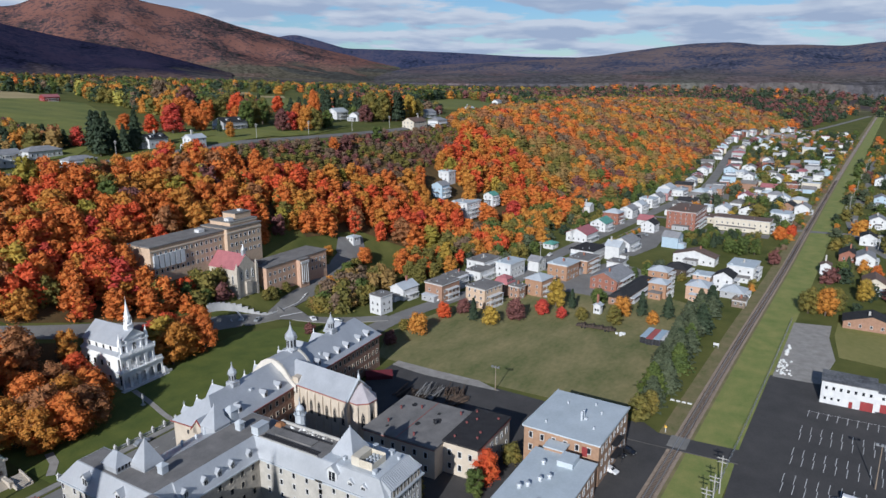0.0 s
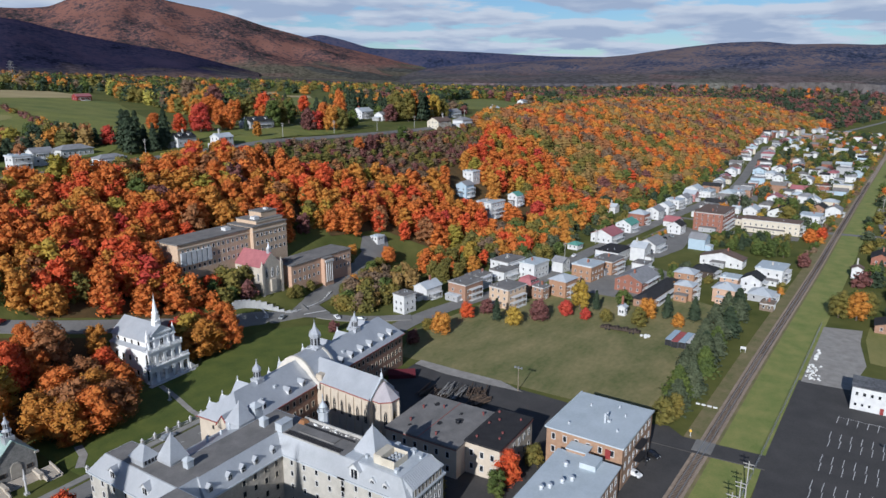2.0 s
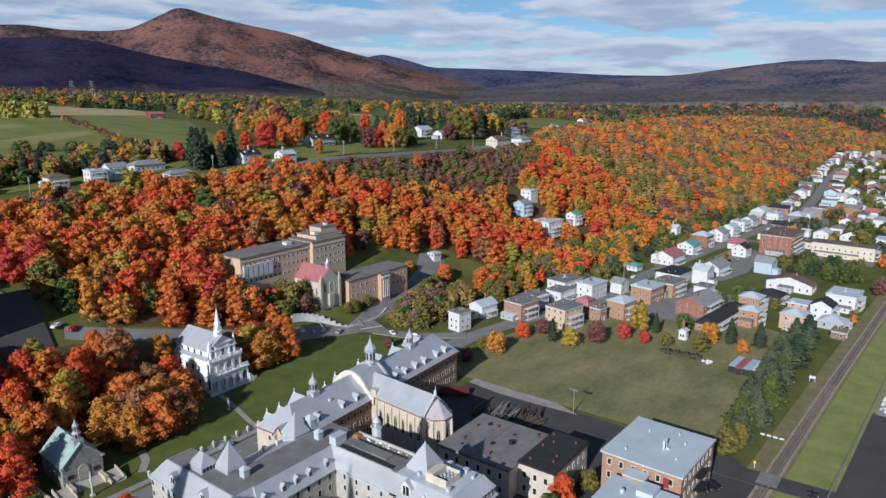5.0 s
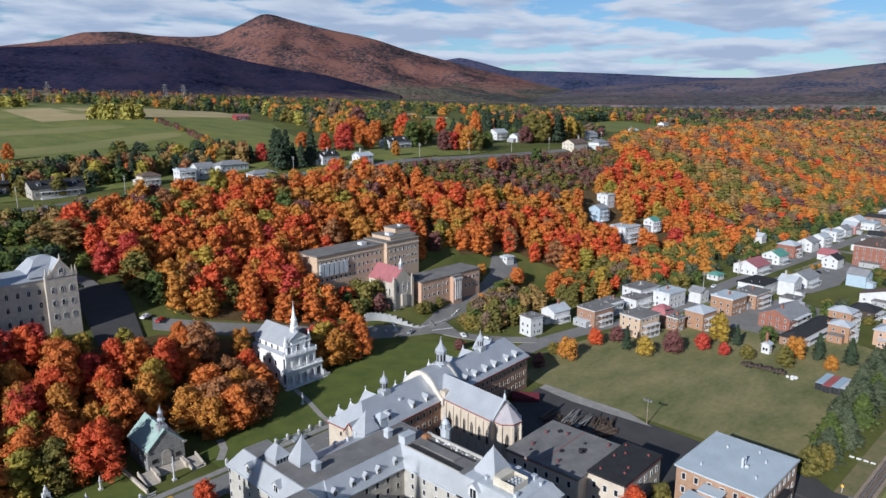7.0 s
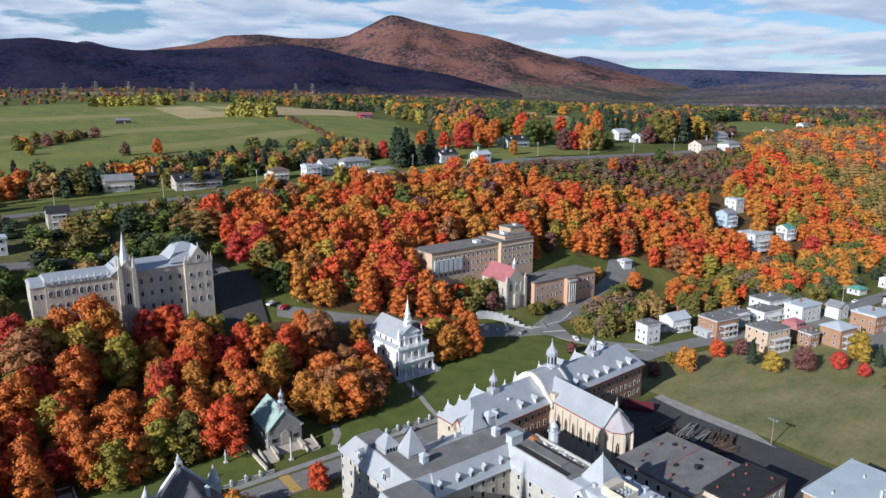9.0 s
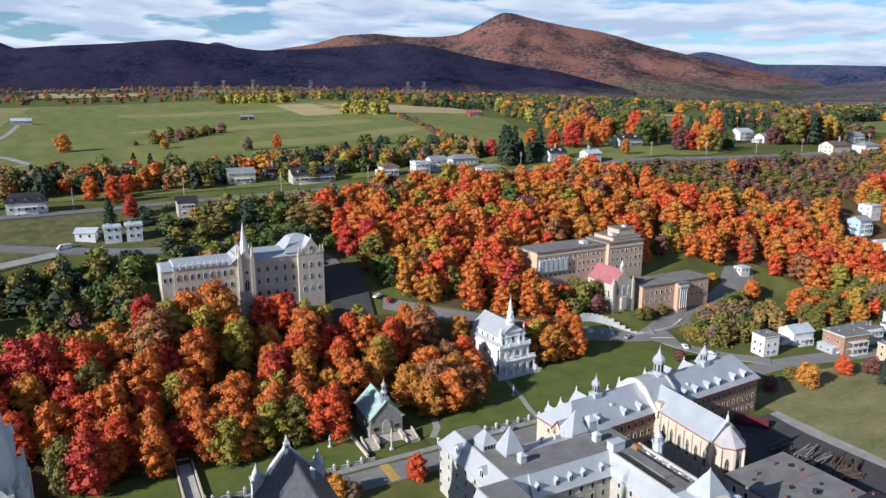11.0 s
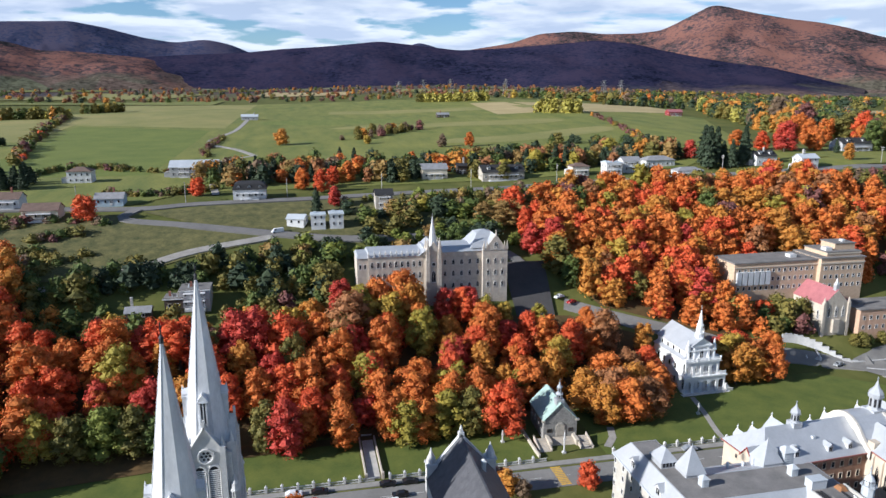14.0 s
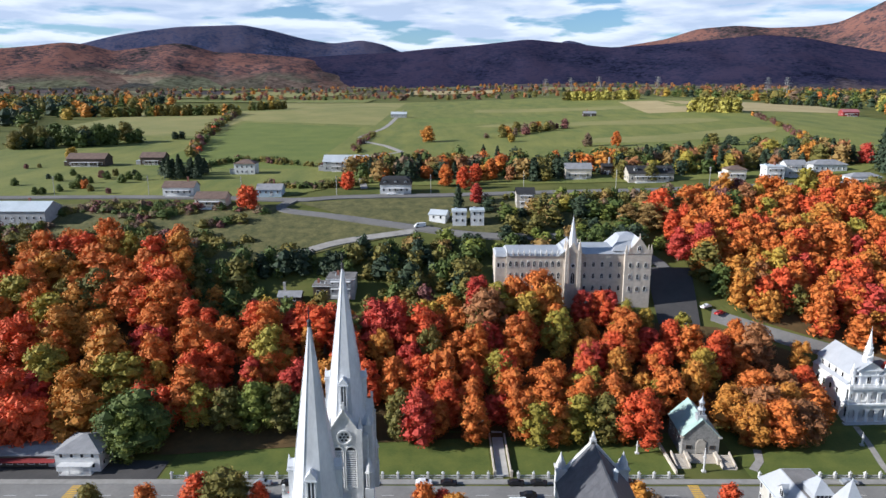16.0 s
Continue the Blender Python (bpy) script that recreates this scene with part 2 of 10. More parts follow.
def leaf_material(name, dark, main, other):
    """Leaves of one tree: every clump a shade of its own, the crown turning unevenly from one hue to another."""
    m = bpy.data.materials.new(name)
    m.use_nodes = True
    t = m.node_tree
    bs = t.nodes["Principled BSDF"]
    bs.inputs["Roughness"].default_value, bs.inputs["Specular IOR Level"].default_value = 0.7, 0.2
    geo = t.nodes.new("ShaderNodeNewGeometry")
    turn = node(t, "ShaderNodeTexNoise", Scale=0.16, Detail=3.0, Roughness=0.6)
    t.links.new(geo.outputs["Position"], turn.inputs["Vector"])
    mad = t.nodes.new("ShaderNodeMath")
    mad.operation = "MULTIPLY_ADD"
    mad.inputs[1].default_value = 0.95
    mad.inputs[2].default_value = -0.06
    t.links.new(turn.outputs[0], mad.inputs[0])
    own = t.nodes.new("ShaderNodeMath")
    own.operation = "MULTIPLY_ADD"
    own.inputs[1].default_value = 0.16
    t.links.new(geo.outputs["Random Per Island"], own.inputs[0])
    t.links.new(mad.outputs[0], own.inputs[2])
    ramp = t.nodes.new("ShaderNodeValToRGB")
    e = ramp.color_ramp.elements
    e.new(0.5)
    for k, (p, c) in enumerate(((0.12, dark), (0.48, main), (0.92, other))):
        e[k].position, e[k].color = p, (*c, 1)
    t.links.new(own.outputs[0], ramp.inputs[0])
    fine = node(t, "ShaderNodeTexNoise", Scale=1.7, Detail=2.0, Roughness=0.7)
    t.links.new(geo.outputs["Position"], fine.inputs["Vector"])
    speck = t.nodes.new("ShaderNodeMapRange")
    speck.inputs["From Min"].default_value, speck.inputs["From Max"].default_value = 0.33, 0.66
    speck.inputs["To Min"].default_value, speck.inputs["To Max"].default_value = 0.74, 1.24
    t.links.new(fine.outputs[0], speck.inputs[0])
    vary = t.nodes.new("ShaderNodeVectorMath")
    vary.operation = "SCALE"
    t.links.new(ramp.outputs[0], vary.inputs[0])
    t.links.new(speck.outputs[0], vary.inputs["Scale"])
    ramp = vary
    t.links.new(ramp.outputs[0], bs.inputs["Base Color"])
    tr = t.nodes.new("ShaderNodeBsdfTranslucent")
    t.links.new(ramp.outputs[0], tr.inputs[0])
    ms = t.nodes.new("ShaderNodeMixShader")
    ms.inputs[0].default_value = 0.10
    t.links.new(bs.outputs[0], ms.inputs[1])
    t.links.new(tr.outputs[0], ms.inputs[2])
    t.links.new(ms.outputs[0], t.nodes["Material Output"].inputs[0])
    return m


LEAF = {}
for key, dark, main, other in (("red", (0.250, 0.022, 0.018), (0.520, 0.056, 0.036), (0.620, 0.110, 0.044)),
                               ("scarlet", (0.300, 0.050, 0.012), (0.640, 0.090, 0.024), (0.700, 0.170, 0.030)),
                               ("orange", (0.290, 0.085, 0.018), (0.600, 0.160, 0.026), (0.660, 0.250, 0.036)),
                               ("amber", (0.290, 0.125, 0.020), (0.530, 0.215, 0.030), (0.610, 0.310, 0.044)),
                               ("yellow", (0.200, 0.150, 0.024), (0.430, 0.280, 0.036), (0.560, 0.390, 0.056)),
                               ("olive", (0.070, 0.074, 0.018), (0.165, 0.145, 0.028), (0.330, 0.215, 0.036)),
                               ("lime", (0.150, 0.135, 0.020), (0.310, 0.255, 0.032), (0.430, 0.290, 0.038)),
                               ("leafgreen", (0.070, 0.100, 0.018), (0.170, 0.200, 0.030), (0.280, 0.270, 0.042)),
                               ("green", (0.030, 0.050, 0.012), (0.085, 0.120, 0.022), (0.170, 0.190, 0.034)),
                               ("maroon", (0.080, 0.030, 0.030), (0.180, 0.070, 0.062), (0.270, 0.100, 0.075)),
                               ("grey", (0.100, 0.068, 0.046), (0.190, 0.125, 0.076), (0.275, 0.175, 0.095)),
                               ("pine", (0.034, 0.046, 0.024), (0.078, 0.098, 0.050), (0.135, 0.150, 0.080)),
                               ("poplar", (0.240, 0.220, 0.045), (0.400, 0.350, 0.065), (0.540, 0.460, 0.100)),
                               ("rust", (0.160, 0.070, 0.032), (0.340, 0.140, 0.050), (0.430, 0.200, 0.066)),
                               ("ochre", (0.150, 0.098, 0.034), (0.310, 0.190, 0.056), (0.400, 0.265, 0.080)),
                               ("spruce", (0.014, 0.026, 0.014), (0.034, 0.056, 0.026), (0.062, 0.085, 0.036))):
    LEAF[key] = leaf_material(key + " leaves", *[tuple(0.86 * v + 0.011 for v in c) for c in (dark, main, other)])
LEAF_KEYS = list(LEAF)

# ---- ground ----
TX = (-900, -200, 0, 100, 200, 300, 450, 800, 1100, 1500, 2600)
TOE = (168, 176, 188, 199, 205, 212, 195, 150, 152, 66, -60)
CREST = (330, 338, 345, 345, 340, 330, 330, 320, 300, 270, 230)
ZCREST = (48, 51, 52, 54, 58, 63.5, 62.5, 60, 57, 46, 24)


def terrain(x, y):
    """Height of the ground: the flat by the street, the wooded scarp, the sloping fields and the hills."""
    x, y = np.asarray(x, float), np.asarray(y, float)
    toe, crest, top = np.interp(x, TX, TOE), np.interp(x, TX, CREST), np.interp(x, TX, ZCREST)
    s = np.clip((y - toe) / (crest - toe), 0, 1)
    z = top * (1 - (1 - s) ** 1.55)
    d = np.maximum(y - crest, 0)
    slope = np.interp(x, (-400, 200, 400, 700, 1100, 1500), (0.037, 0.039, 0.037, 0.028, 0.020, 0.012))
    z = z + slope * np.minimum(d, 830) - 0.018 * np.clip(d - 830, 0, 700) * np.interp(x, (300, 700), (1, 0))
    z = z + np.where(d > 0, 1.5 * np.sin(x / 90) * np.sin(d / 120) * np.minimum(d / 60, 1), 0)
    r, az = np.hypot(x, y), np.degrees(np.arctan2(x, y))
    far = np.clip((r - 1300) / 2200, 0, 1) ** 1.2
    z = z + far * np.interp(az, (-60, 40, 60, 80, 100, 140), (76, 70, 40, 30, 25, 0)) * np.where(np.abs(az) < 150, 1, 0)
    return z


def height(x, y):
    return float(terrain(x, y))


def from_arrays(name, verts, faces, mats, parent=None, label="", indices=None, smooth=False):
    me = bpy.data.meshes.new(name)
    verts, faces = np.asarray(verts, np.float32), np.asarray(faces, np.int32)
    k = faces.shape[1]
    me.vertices.add(len(verts))
    me.vertices.foreach_set("co", verts.ravel())
    me.loops.add(faces.size)
    me.loops.foreach_set("vertex_index", faces.ravel())
    me.polygons.add(len(faces))
    me.polygons.foreach_set("loop_start", np.arange(0, faces.size, k, dtype=np.int32))
    for m in mats:
        me.materials.append(m)
    if indices is not None:
        me.polygons.foreach_set("material_index", np.asarray(indices, np.int32))
    me.polygons.foreach_set("use_smooth", np.full(len(faces), smooth))
    me.update()
    ob = new(name, me)
    ob.parent = parent
    if label:
        ob["label"] = label
    return ob


def ground_material():
    """Lawn near the street, fields on the plateau, woodland on the hills, by height and distance."""
    m = bpy.data.materials.new("ground cover")
    m.use_nodes = True
    t = m.node_tree
    bs = t.nodes["Principled BSDF"]
    bs.inputs["Roughness"].default_value, bs.inputs["Specular IOR Level"].default_value = 0.95, 0.1
    geo = t.nodes.new("ShaderNodeNewGeometry")

    def noise_at(scale, detail=5.0, rough=0.6):
        n = node(t, "ShaderNodeTexNoise", Scale=scale, Detail=detail, Roughness=rough)
        t.links.new(geo.outputs["Position"], n.inputs["Vector"])
        return n

    def ramp_of(src, stops):
        r = t.nodes.new("ShaderNodeValToRGB")
        e = r.color_ramp.elements
        while len(e) < len(stops):
            e.new(0.5)
        for k, (p, c) in enumerate(stops):
            e[k].position, e[k].color = p, (*c, 1)
        t.links.new(src, r.inputs[0])
        return r.outputs[0]

    def blend(fac, a, b):
        x = t.nodes.new("ShaderNodeMix")
        x.data_type = "RGBA"
        t.links.new(fac, x.inputs[0])
        t.links.new(a, x.inputs[6])
        t.links.new(b, x.inputs[7])
        return x.outputs[2]

    near = ramp_of(noise_at(0.05).outputs[0], ((0.3, (0.068, 0.084, 0.022)), (0.7, (0.140, 0.138, 0.042))))
    # hardwoods turning brown and rust, with pale clearings, tinted bluish to imitate haze
    wood = ramp_of(noise_at(0.006, 5.0, 0.62).outputs[0], ((0.34, (0.034, 0.036, 0.042)), (0.45, (0.080, 0.058, 0.060)), (0.52, (0.100, 0.085, 0.060)), (0.56, (0.085, 0.090, 0.045)), (0.62, (0.200, 0.180, 0.105))))
    length = t.nodes.new("ShaderNodeVectorMath")
    length.operation = "LENGTH"
    t.links.new(geo.outputs["Position"], length.inputs[0])
    farther = t.nodes.new("ShaderNodeMapRange")
    farther.inputs["From Min"].default_value, farther.inputs["From Max"].default_value = 1900, 2300
    t.links.new(length.outputs["Value"], farther.inputs[0])
    t.links.new(blend(farther.outputs[0], near, wood), bs.inputs["Base Color"])
    bp = node(t, "ShaderNodeBump", Strength=0.8, Distance=0.8)
    t.links.new(noise_at(0.06, 6.0, 0.7).outputs[0], bp.inputs["Height"])
    t.links.new(bp.outputs[0], bs.inputs["Normal"])
    return m


def build_ground():
    az = np.concatenate([np.arange(-48, 104, 0.8), np.arange(104, 312.1, 4.0)])
    r = np.concatenate([[0.5, 20, 40], 60 * 1.0205 ** np.arange(0, 218)])
    r = r[r < 4950]
    A, R = np.meshgrid(np.radians(az), r, indexing="ij")
    X, Y = R * np.sin(A), R * np.cos(A)
    Z = terrain(X, Y)
    na, nr = A.shape
    i, j = np.meshgrid(np.arange(na), np.arange(nr - 1), indexing="ij")
    a, b = i * nr + j, ((i + 1) % na) * nr + j
    faces = np.stack([a, b, b + 1, a + 1], -1).reshape(-1, 4)
    ob = from_arrays("ground", np.stack([X, Y, Z], -1).reshape(-1, 3), faces, [ground_material()], smooth=True)
    tagged(ob, "grass plain, wooded scarp and far autumn hills", "ground", kind="structure")


build_ground()



def hill_material(name, dark, mid, light, foot=0, haze=0.0):
    """Woods on far hills, giving way to fields and copses below the height of the foot."""
    m = bpy.data.materials.new(name)
    m.use_nodes = True
    t = m.node_tree
    bs = t.nodes["Principled BSDF"]
    bs.inputs["Roughness"].default_value, bs.inputs["Specular IOR Level"].default_value = 1.0, 0.0
    geo = t.nodes.new("ShaderNodeNewGeometry")
    broad = node(t, "ShaderNodeTexNoise", Scale=0.0035, Detail=4.0, Roughness=0.6)
    fine = node(t, "ShaderNodeTexNoise", Scale=0.06, Detail=5.0, Roughness=0.75)
    for n in (broad, fine):
        t.links.new(geo.outputs["Position"], n.inputs["Vector"])
    add = t.nodes.new("ShaderNodeMath")
    add.operation = "MULTIPLY_ADD"
    add.inputs[1].default_value = 0.85
    t.links.new(fine.outputs[0], add.inputs[0])
    t.links.new(broad.outputs[0], add.inputs[2])
    trees = node(t, "ShaderNodeTexVoronoi", Scale=0.062)
    t.links.new(geo.outputs["Position"], trees.inputs["Vector"])
    hue = t.nodes.new("ShaderNodeSeparateColor")
    t.links.new(trees.outputs["Color"], hue.inputs[0])
    each = t.nodes.new("ShaderNodeMath")
    each.operation = "MULTIPLY_ADD"
    each.inputs[1].default_value = 0.24
    t.links.new(hue.outputs[0], each.inputs[0])
    t.links.new(add.outputs[0], each.inputs[2])
    shift = t.nodes.new("ShaderNodeMath")
    shift.operation = "SUBTRACT"
    shift.inputs[1].default_value = 0.12
    t.links.new(each.outputs[0], shift.inputs[0])
    add = shift
    ramp = t.nodes.new("ShaderNodeValToRGB")
    e = ramp.color_ramp.elements
    e.new(0.5)
    e.new(0.6)
    for k, (p, c) in enumerate(((0.70, tuple(0.5 * q for q in dark)), (0.77, dark), (0.92, mid), (1.0, light))):
        e[k].position, e[k].color = p, (*c, 1)
    t.links.new(add.outputs[0], ramp.inputs[0])
    cover = ramp.outputs[0]
    if foot:
        lots = node(t, "ShaderNodeTexVoronoi", Scale=1.0)
        flat = node(t, "ShaderNodeMapping", Scale=(0.0055, 0.0040, 0.0))
        t.links.new(geo.outputs["Position"], flat.inputs["Vector"])
        t.links.new(flat.outputs[0], lots.inputs["Vector"])
        split = t.nodes.new("ShaderNodeSeparateColor")
        t.links.new(lots.outputs["Color"], split.inputs[0])
        land = t.nodes.new("ShaderNodeValToRGB")
        land.color_ramp.interpolation = "CONSTANT"
        g = land.color_ramp.elements
        for k, (p, c) in enumerate(((0.0, (0.055, 0.058, 0.044)), (0.28, (0.125, 0.088, 0.060)), (0.52, (0.098, 0.088, 0.052)), (0.70, (0.165, 0.100, 0.066)), (0.84, (0.125, 0.130, 0.066)), (0.94, (0.235, 0.200, 0.130)))):
            # haze is painted in: field colours shift towards blue-grey
            q = g[k] if k < 2 else g.new(p)
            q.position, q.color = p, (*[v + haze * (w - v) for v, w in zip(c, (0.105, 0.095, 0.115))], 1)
        t.links.new(split.outputs[0], land.inputs[0])
        speck = t.nodes.new("ShaderNodeMapRange")
        speck.inputs["From Min"].default_value, speck.inputs["From Max"].default_value = 0.42, 0.92
        speck.inputs["To Min"].default_value, speck.inputs["To Max"].default_value = 0.45, 1.45
        mottle = t.nodes.new("ShaderNodeMath")
        mottle.operation = "MULTIPLY_ADD"
        mottle.inputs[1].default_value = 0.34
        t.links.new(hue.outputs[1], mottle.inputs[0])
        t.links.new(fine.outputs[0], mottle.inputs[2])
        t.links.new(mottle.outputs[0], speck.inputs[0])
        tufts = t.nodes.new("ShaderNodeVectorMath")
        tufts.operation = "SCALE"
        t.links.new(land.outputs[0], tufts.inputs[0])
        t.links.new(speck.outputs[0], tufts.inputs["Scale"])
        rise = t.nodes.new("ShaderNodeSeparateXYZ")
        t.links.new(geo.outputs["Position"], rise.inputs[0])
        wave = t.nodes.new("ShaderNodeMath")
        wave.operation = "MULTIPLY_ADD"
        wave.inputs[1].default_value = 130
        t.links.new(broad.outputs[0], wave.inputs[0])
        t.links.new(rise.outputs[2], wave.inputs[2])
        low = t.nodes.new("ShaderNodeMapRange")
        low.inputs["From Min"].default_value, low.inputs["From Max"].default_value = foot + 45, foot + 85
        t.links.new(wave.outputs[0], low.inputs[0])
        mix = t.nodes.new("ShaderNodeMix")
        mix.data_type = "RGBA"
        t.links.new(low.outputs[0], mix.inputs[0])
        t.links.new(tufts.outputs[0], mix.inputs[6])
        t.links.new(cover, mix.inputs[7])
        cover = mix.outputs[2]
    t.links.new(cover, bs.inputs["Base Color"])
    bp = node(t, "ShaderNodeBump", Strength=0.6, Distance=6.0)
    t.links.new(fine.outputs[0], bp.inputs["Height"])
    t.links.new(bp.outputs[0], bs.inputs["Normal"])
    return m


# distance haze is put into these hill colours as blue and mauve tints
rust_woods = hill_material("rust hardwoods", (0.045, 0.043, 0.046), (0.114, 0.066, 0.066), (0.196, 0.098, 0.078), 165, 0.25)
haze_woods = hill_material("haze-tinted hardwoods", (0.045, 0.056, 0.098), (0.078, 0.078, 0.112), (0.145, 0.112, 0.112), 120, 0.6)
# near-black woods: a cloud's shadow put into the base colour
shaded_woods = hill_material("cloud-shaded dark woods", (0.017, 0.019, 0.042), (0.025, 0.025, 0.051), (0.036, 0.030, 0.056), 110, 0.4)
blue_woods = hill_material("far blue-hazed woods", (0.034, 0.043, 0.086), (0.048, 0.056, 0.102), (0.075, 0.068, 0.105))


def ridge(name, r, deep, crest, material, label, rough=0.05):
    """A wooded ridge round the plain: its crest as azimuth and apparent height in degrees."""
    az, u = np.arange(crest[0][0], crest[-1][0], 0.22), np.linspace(0, 1.25, 44)
    line = np.interp(az, [p[0] for p in crest], [p[1] for p in crest])
    soft = np.exp(-0.5 * (np.arange(-6, 7) / 1.5) ** 2)
    line = np.convolve(np.pad(line, 6, mode="edge"), soft / soft.sum(), mode="valid")
    A, U = np.meshgrid(az, u, indexing="ij")
    top = np.repeat(line[:, None], len(u), 1)
    R = r - deep + deep * U
    X, Y = R * np.sin(np.radians(A)), R * np.cos(np.radians(A))
    lump = np.array([[noise.fractal((x / 420, y / 420, 1.3 + r / 1000), 1.0, 2.1, 6) for x, y in zip(p, q)] for p, q in zip(X, Y)])
    s = np.clip(U, 0, 1)
    shape = np.where(U <= 1, s ** 1.2, 1 - (U - 1) * 2.2)
    flank = np.clip(3.2 * (0.93 - U), 0, 1)
    Z = 70 + (30 + r * np.tan(np.radians(top))) * shape * (1 + rough * 2.6 * lump * flank) + 7 * lump * np.clip(4 * (1 - U), 0, 1)
    Z[:, 0] = -40
    na, nr = A.shape
    i, j = np.meshgrid(np.arange(na - 1), np.arange(nr - 1), indexing="ij")
    k = i * nr + j
    faces = np.stack([k, k + nr, k + nr + 1, k + 1], -1).reshape(-1, 4)
    ob = from_arrays(name, np.stack([X, Y, Z], -1).reshape(-1, 3), faces, [material], smooth=True)
    tagged(ob, label, "hills", kind="structure")


# the dark blue colour stands for shade and haze on the far mountain
ridge("backdrop_west_mountain", 4700, 900, ((-48, 1.6), (-36, 1.8), (-29.9, 2.6), (-26.7, 3.5), (-24.8, 4.05), (-22.5, 4.5), (-20.1, 4.85), (-15.6, 5.1), (-13.5, 4.75), (-10.9, 4.1), (-8.75, 3.8), (-6.5, 4.1), (-4.7, 3.75), (-2.5, 2.8), (4, 2.6), (8.6, 3.4), (9.3, 3.85), (9.9, 4.1), (11, 3.8), (12.8, 3.2), (20, 2)), blue_woods, "far mountain coloured dark blue for shade and haze")
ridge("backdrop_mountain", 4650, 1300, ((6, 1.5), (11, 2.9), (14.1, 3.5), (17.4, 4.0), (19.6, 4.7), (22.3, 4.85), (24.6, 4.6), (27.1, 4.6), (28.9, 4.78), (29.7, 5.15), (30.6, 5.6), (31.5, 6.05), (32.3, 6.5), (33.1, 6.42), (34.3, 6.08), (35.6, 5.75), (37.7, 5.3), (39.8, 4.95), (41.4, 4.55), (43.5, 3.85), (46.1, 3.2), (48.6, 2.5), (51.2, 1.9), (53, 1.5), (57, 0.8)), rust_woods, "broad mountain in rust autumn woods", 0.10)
# dark colour, and the outline past azimuth 13, imitate the mountain's cloud shadow
ridge("backdrop_spruce_hill", 3600, 1000, ((-20, 1.2), (-12.7, 2.6), (-8.3, 2.9), (-3.8, 3.15), (-1.1, 3.45), (3, 3.75), (6.8, 4.15), (9.7, 3.85), (13.2, 3.45), (16.6, 3.6), (20.3, 3.85), (22.3, 4.0), (24.1, 4.15), (26.9, 3.85), (29.1, 3.3), (31.4, 2.8), (34, 2.3), (36.6, 1.95), (39.2, 1.3), (41, 0.8), (43, 0.3)), shaded_woods, "foothill coloured dark for the cloud shadow on the mountain", 0.05)
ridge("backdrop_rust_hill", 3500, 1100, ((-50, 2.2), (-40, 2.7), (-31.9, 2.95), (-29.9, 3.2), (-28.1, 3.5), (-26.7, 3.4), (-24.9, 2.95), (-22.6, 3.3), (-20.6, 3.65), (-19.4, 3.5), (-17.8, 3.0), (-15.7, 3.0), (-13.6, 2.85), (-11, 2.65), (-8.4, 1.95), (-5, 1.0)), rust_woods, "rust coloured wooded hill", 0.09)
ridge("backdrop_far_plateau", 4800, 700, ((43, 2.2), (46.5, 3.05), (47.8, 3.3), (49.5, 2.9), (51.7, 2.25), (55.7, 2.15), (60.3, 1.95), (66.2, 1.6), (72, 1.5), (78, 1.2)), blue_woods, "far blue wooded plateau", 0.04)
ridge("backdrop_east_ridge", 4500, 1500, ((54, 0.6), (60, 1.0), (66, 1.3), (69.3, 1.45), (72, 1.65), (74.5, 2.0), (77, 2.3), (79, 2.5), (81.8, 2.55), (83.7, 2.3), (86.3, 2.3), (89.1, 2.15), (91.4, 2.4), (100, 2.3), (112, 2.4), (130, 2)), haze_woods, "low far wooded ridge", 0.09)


def part(name, bm, material, parent=None, label=""):
    me = bpy.data.meshes.new(name)
    bm.to_mesh(me)
    bm.free()
    for m in material if isinstance(material, (list, tuple)) else [material]:
        me.materials.append(m)
    ob = new(name, me)
    ob.parent = parent
    if label:
        ob["label"] = label
    return ob


def drape(name, outline, material, lift=0.12, step=12.0, label="", category="", kind="structure"):
    """A sheet with that outline, laid on the ground."""
    bm = bmesh.new()
    vs = [bm.verts.new((x, y, 0)) for x, y in outline]
    bmesh.ops.triangle_fill(bm, edges=[bm.edges.new((vs[k - 1], vs[k])) for k in range(len(vs))], use_beauty=True)
    xs, ys = [p[0] for p in outline], [p[1] for p in outline]
    for axis, lo, hi in ((0, min(xs), max(xs)), (1, min(ys), max(ys))):
        n = int((hi - lo) / step)
        for k in range(1, n + 1):
            co, no = [0, 0, 0], [0, 0, 0]
            co[axis], no[axis] = lo + (hi - lo) * k / (n + 1), 1
            bmesh.ops.bisect_plane(bm, geom=bm.verts[:] + bm.edges[:] + bm.faces[:], plane_co=co, plane_no=no)
    for v in bm.verts:
        v.co.z = height(v.co.x, v.co.y) + lift
    bmesh.ops.recalc_face_normals(bm, faces=bm.faces)
    for f in bm.faces:
        f.normal_update()
        if f.normal.z < 0:
            f.normal_flip()
    return tagged(part(name, bm, material), label, category, kind=kind)


def smooth_line(points, step):
    """Points along a smooth line through the given ones."""
    p = [Vector((*q, 0)) for q in points]
    p = [2 * p[0] - p[1]] + p + [2 * p[-1] - p[-2]]
    out = []
    for a, b, c, d in zip(p, p[1:], p[2:], p[3:]):
        n = max(1, int((c - b).length / step))
        for k in range(n):
            u = k / n
            out.append(0.5 * (2 * b + (c - a) * u + (2 * a - 5 * b + 4 * c - d) * u * u + (3 * b - a - 3 * c + d) * u ** 3))
    return out + [p[-2]]


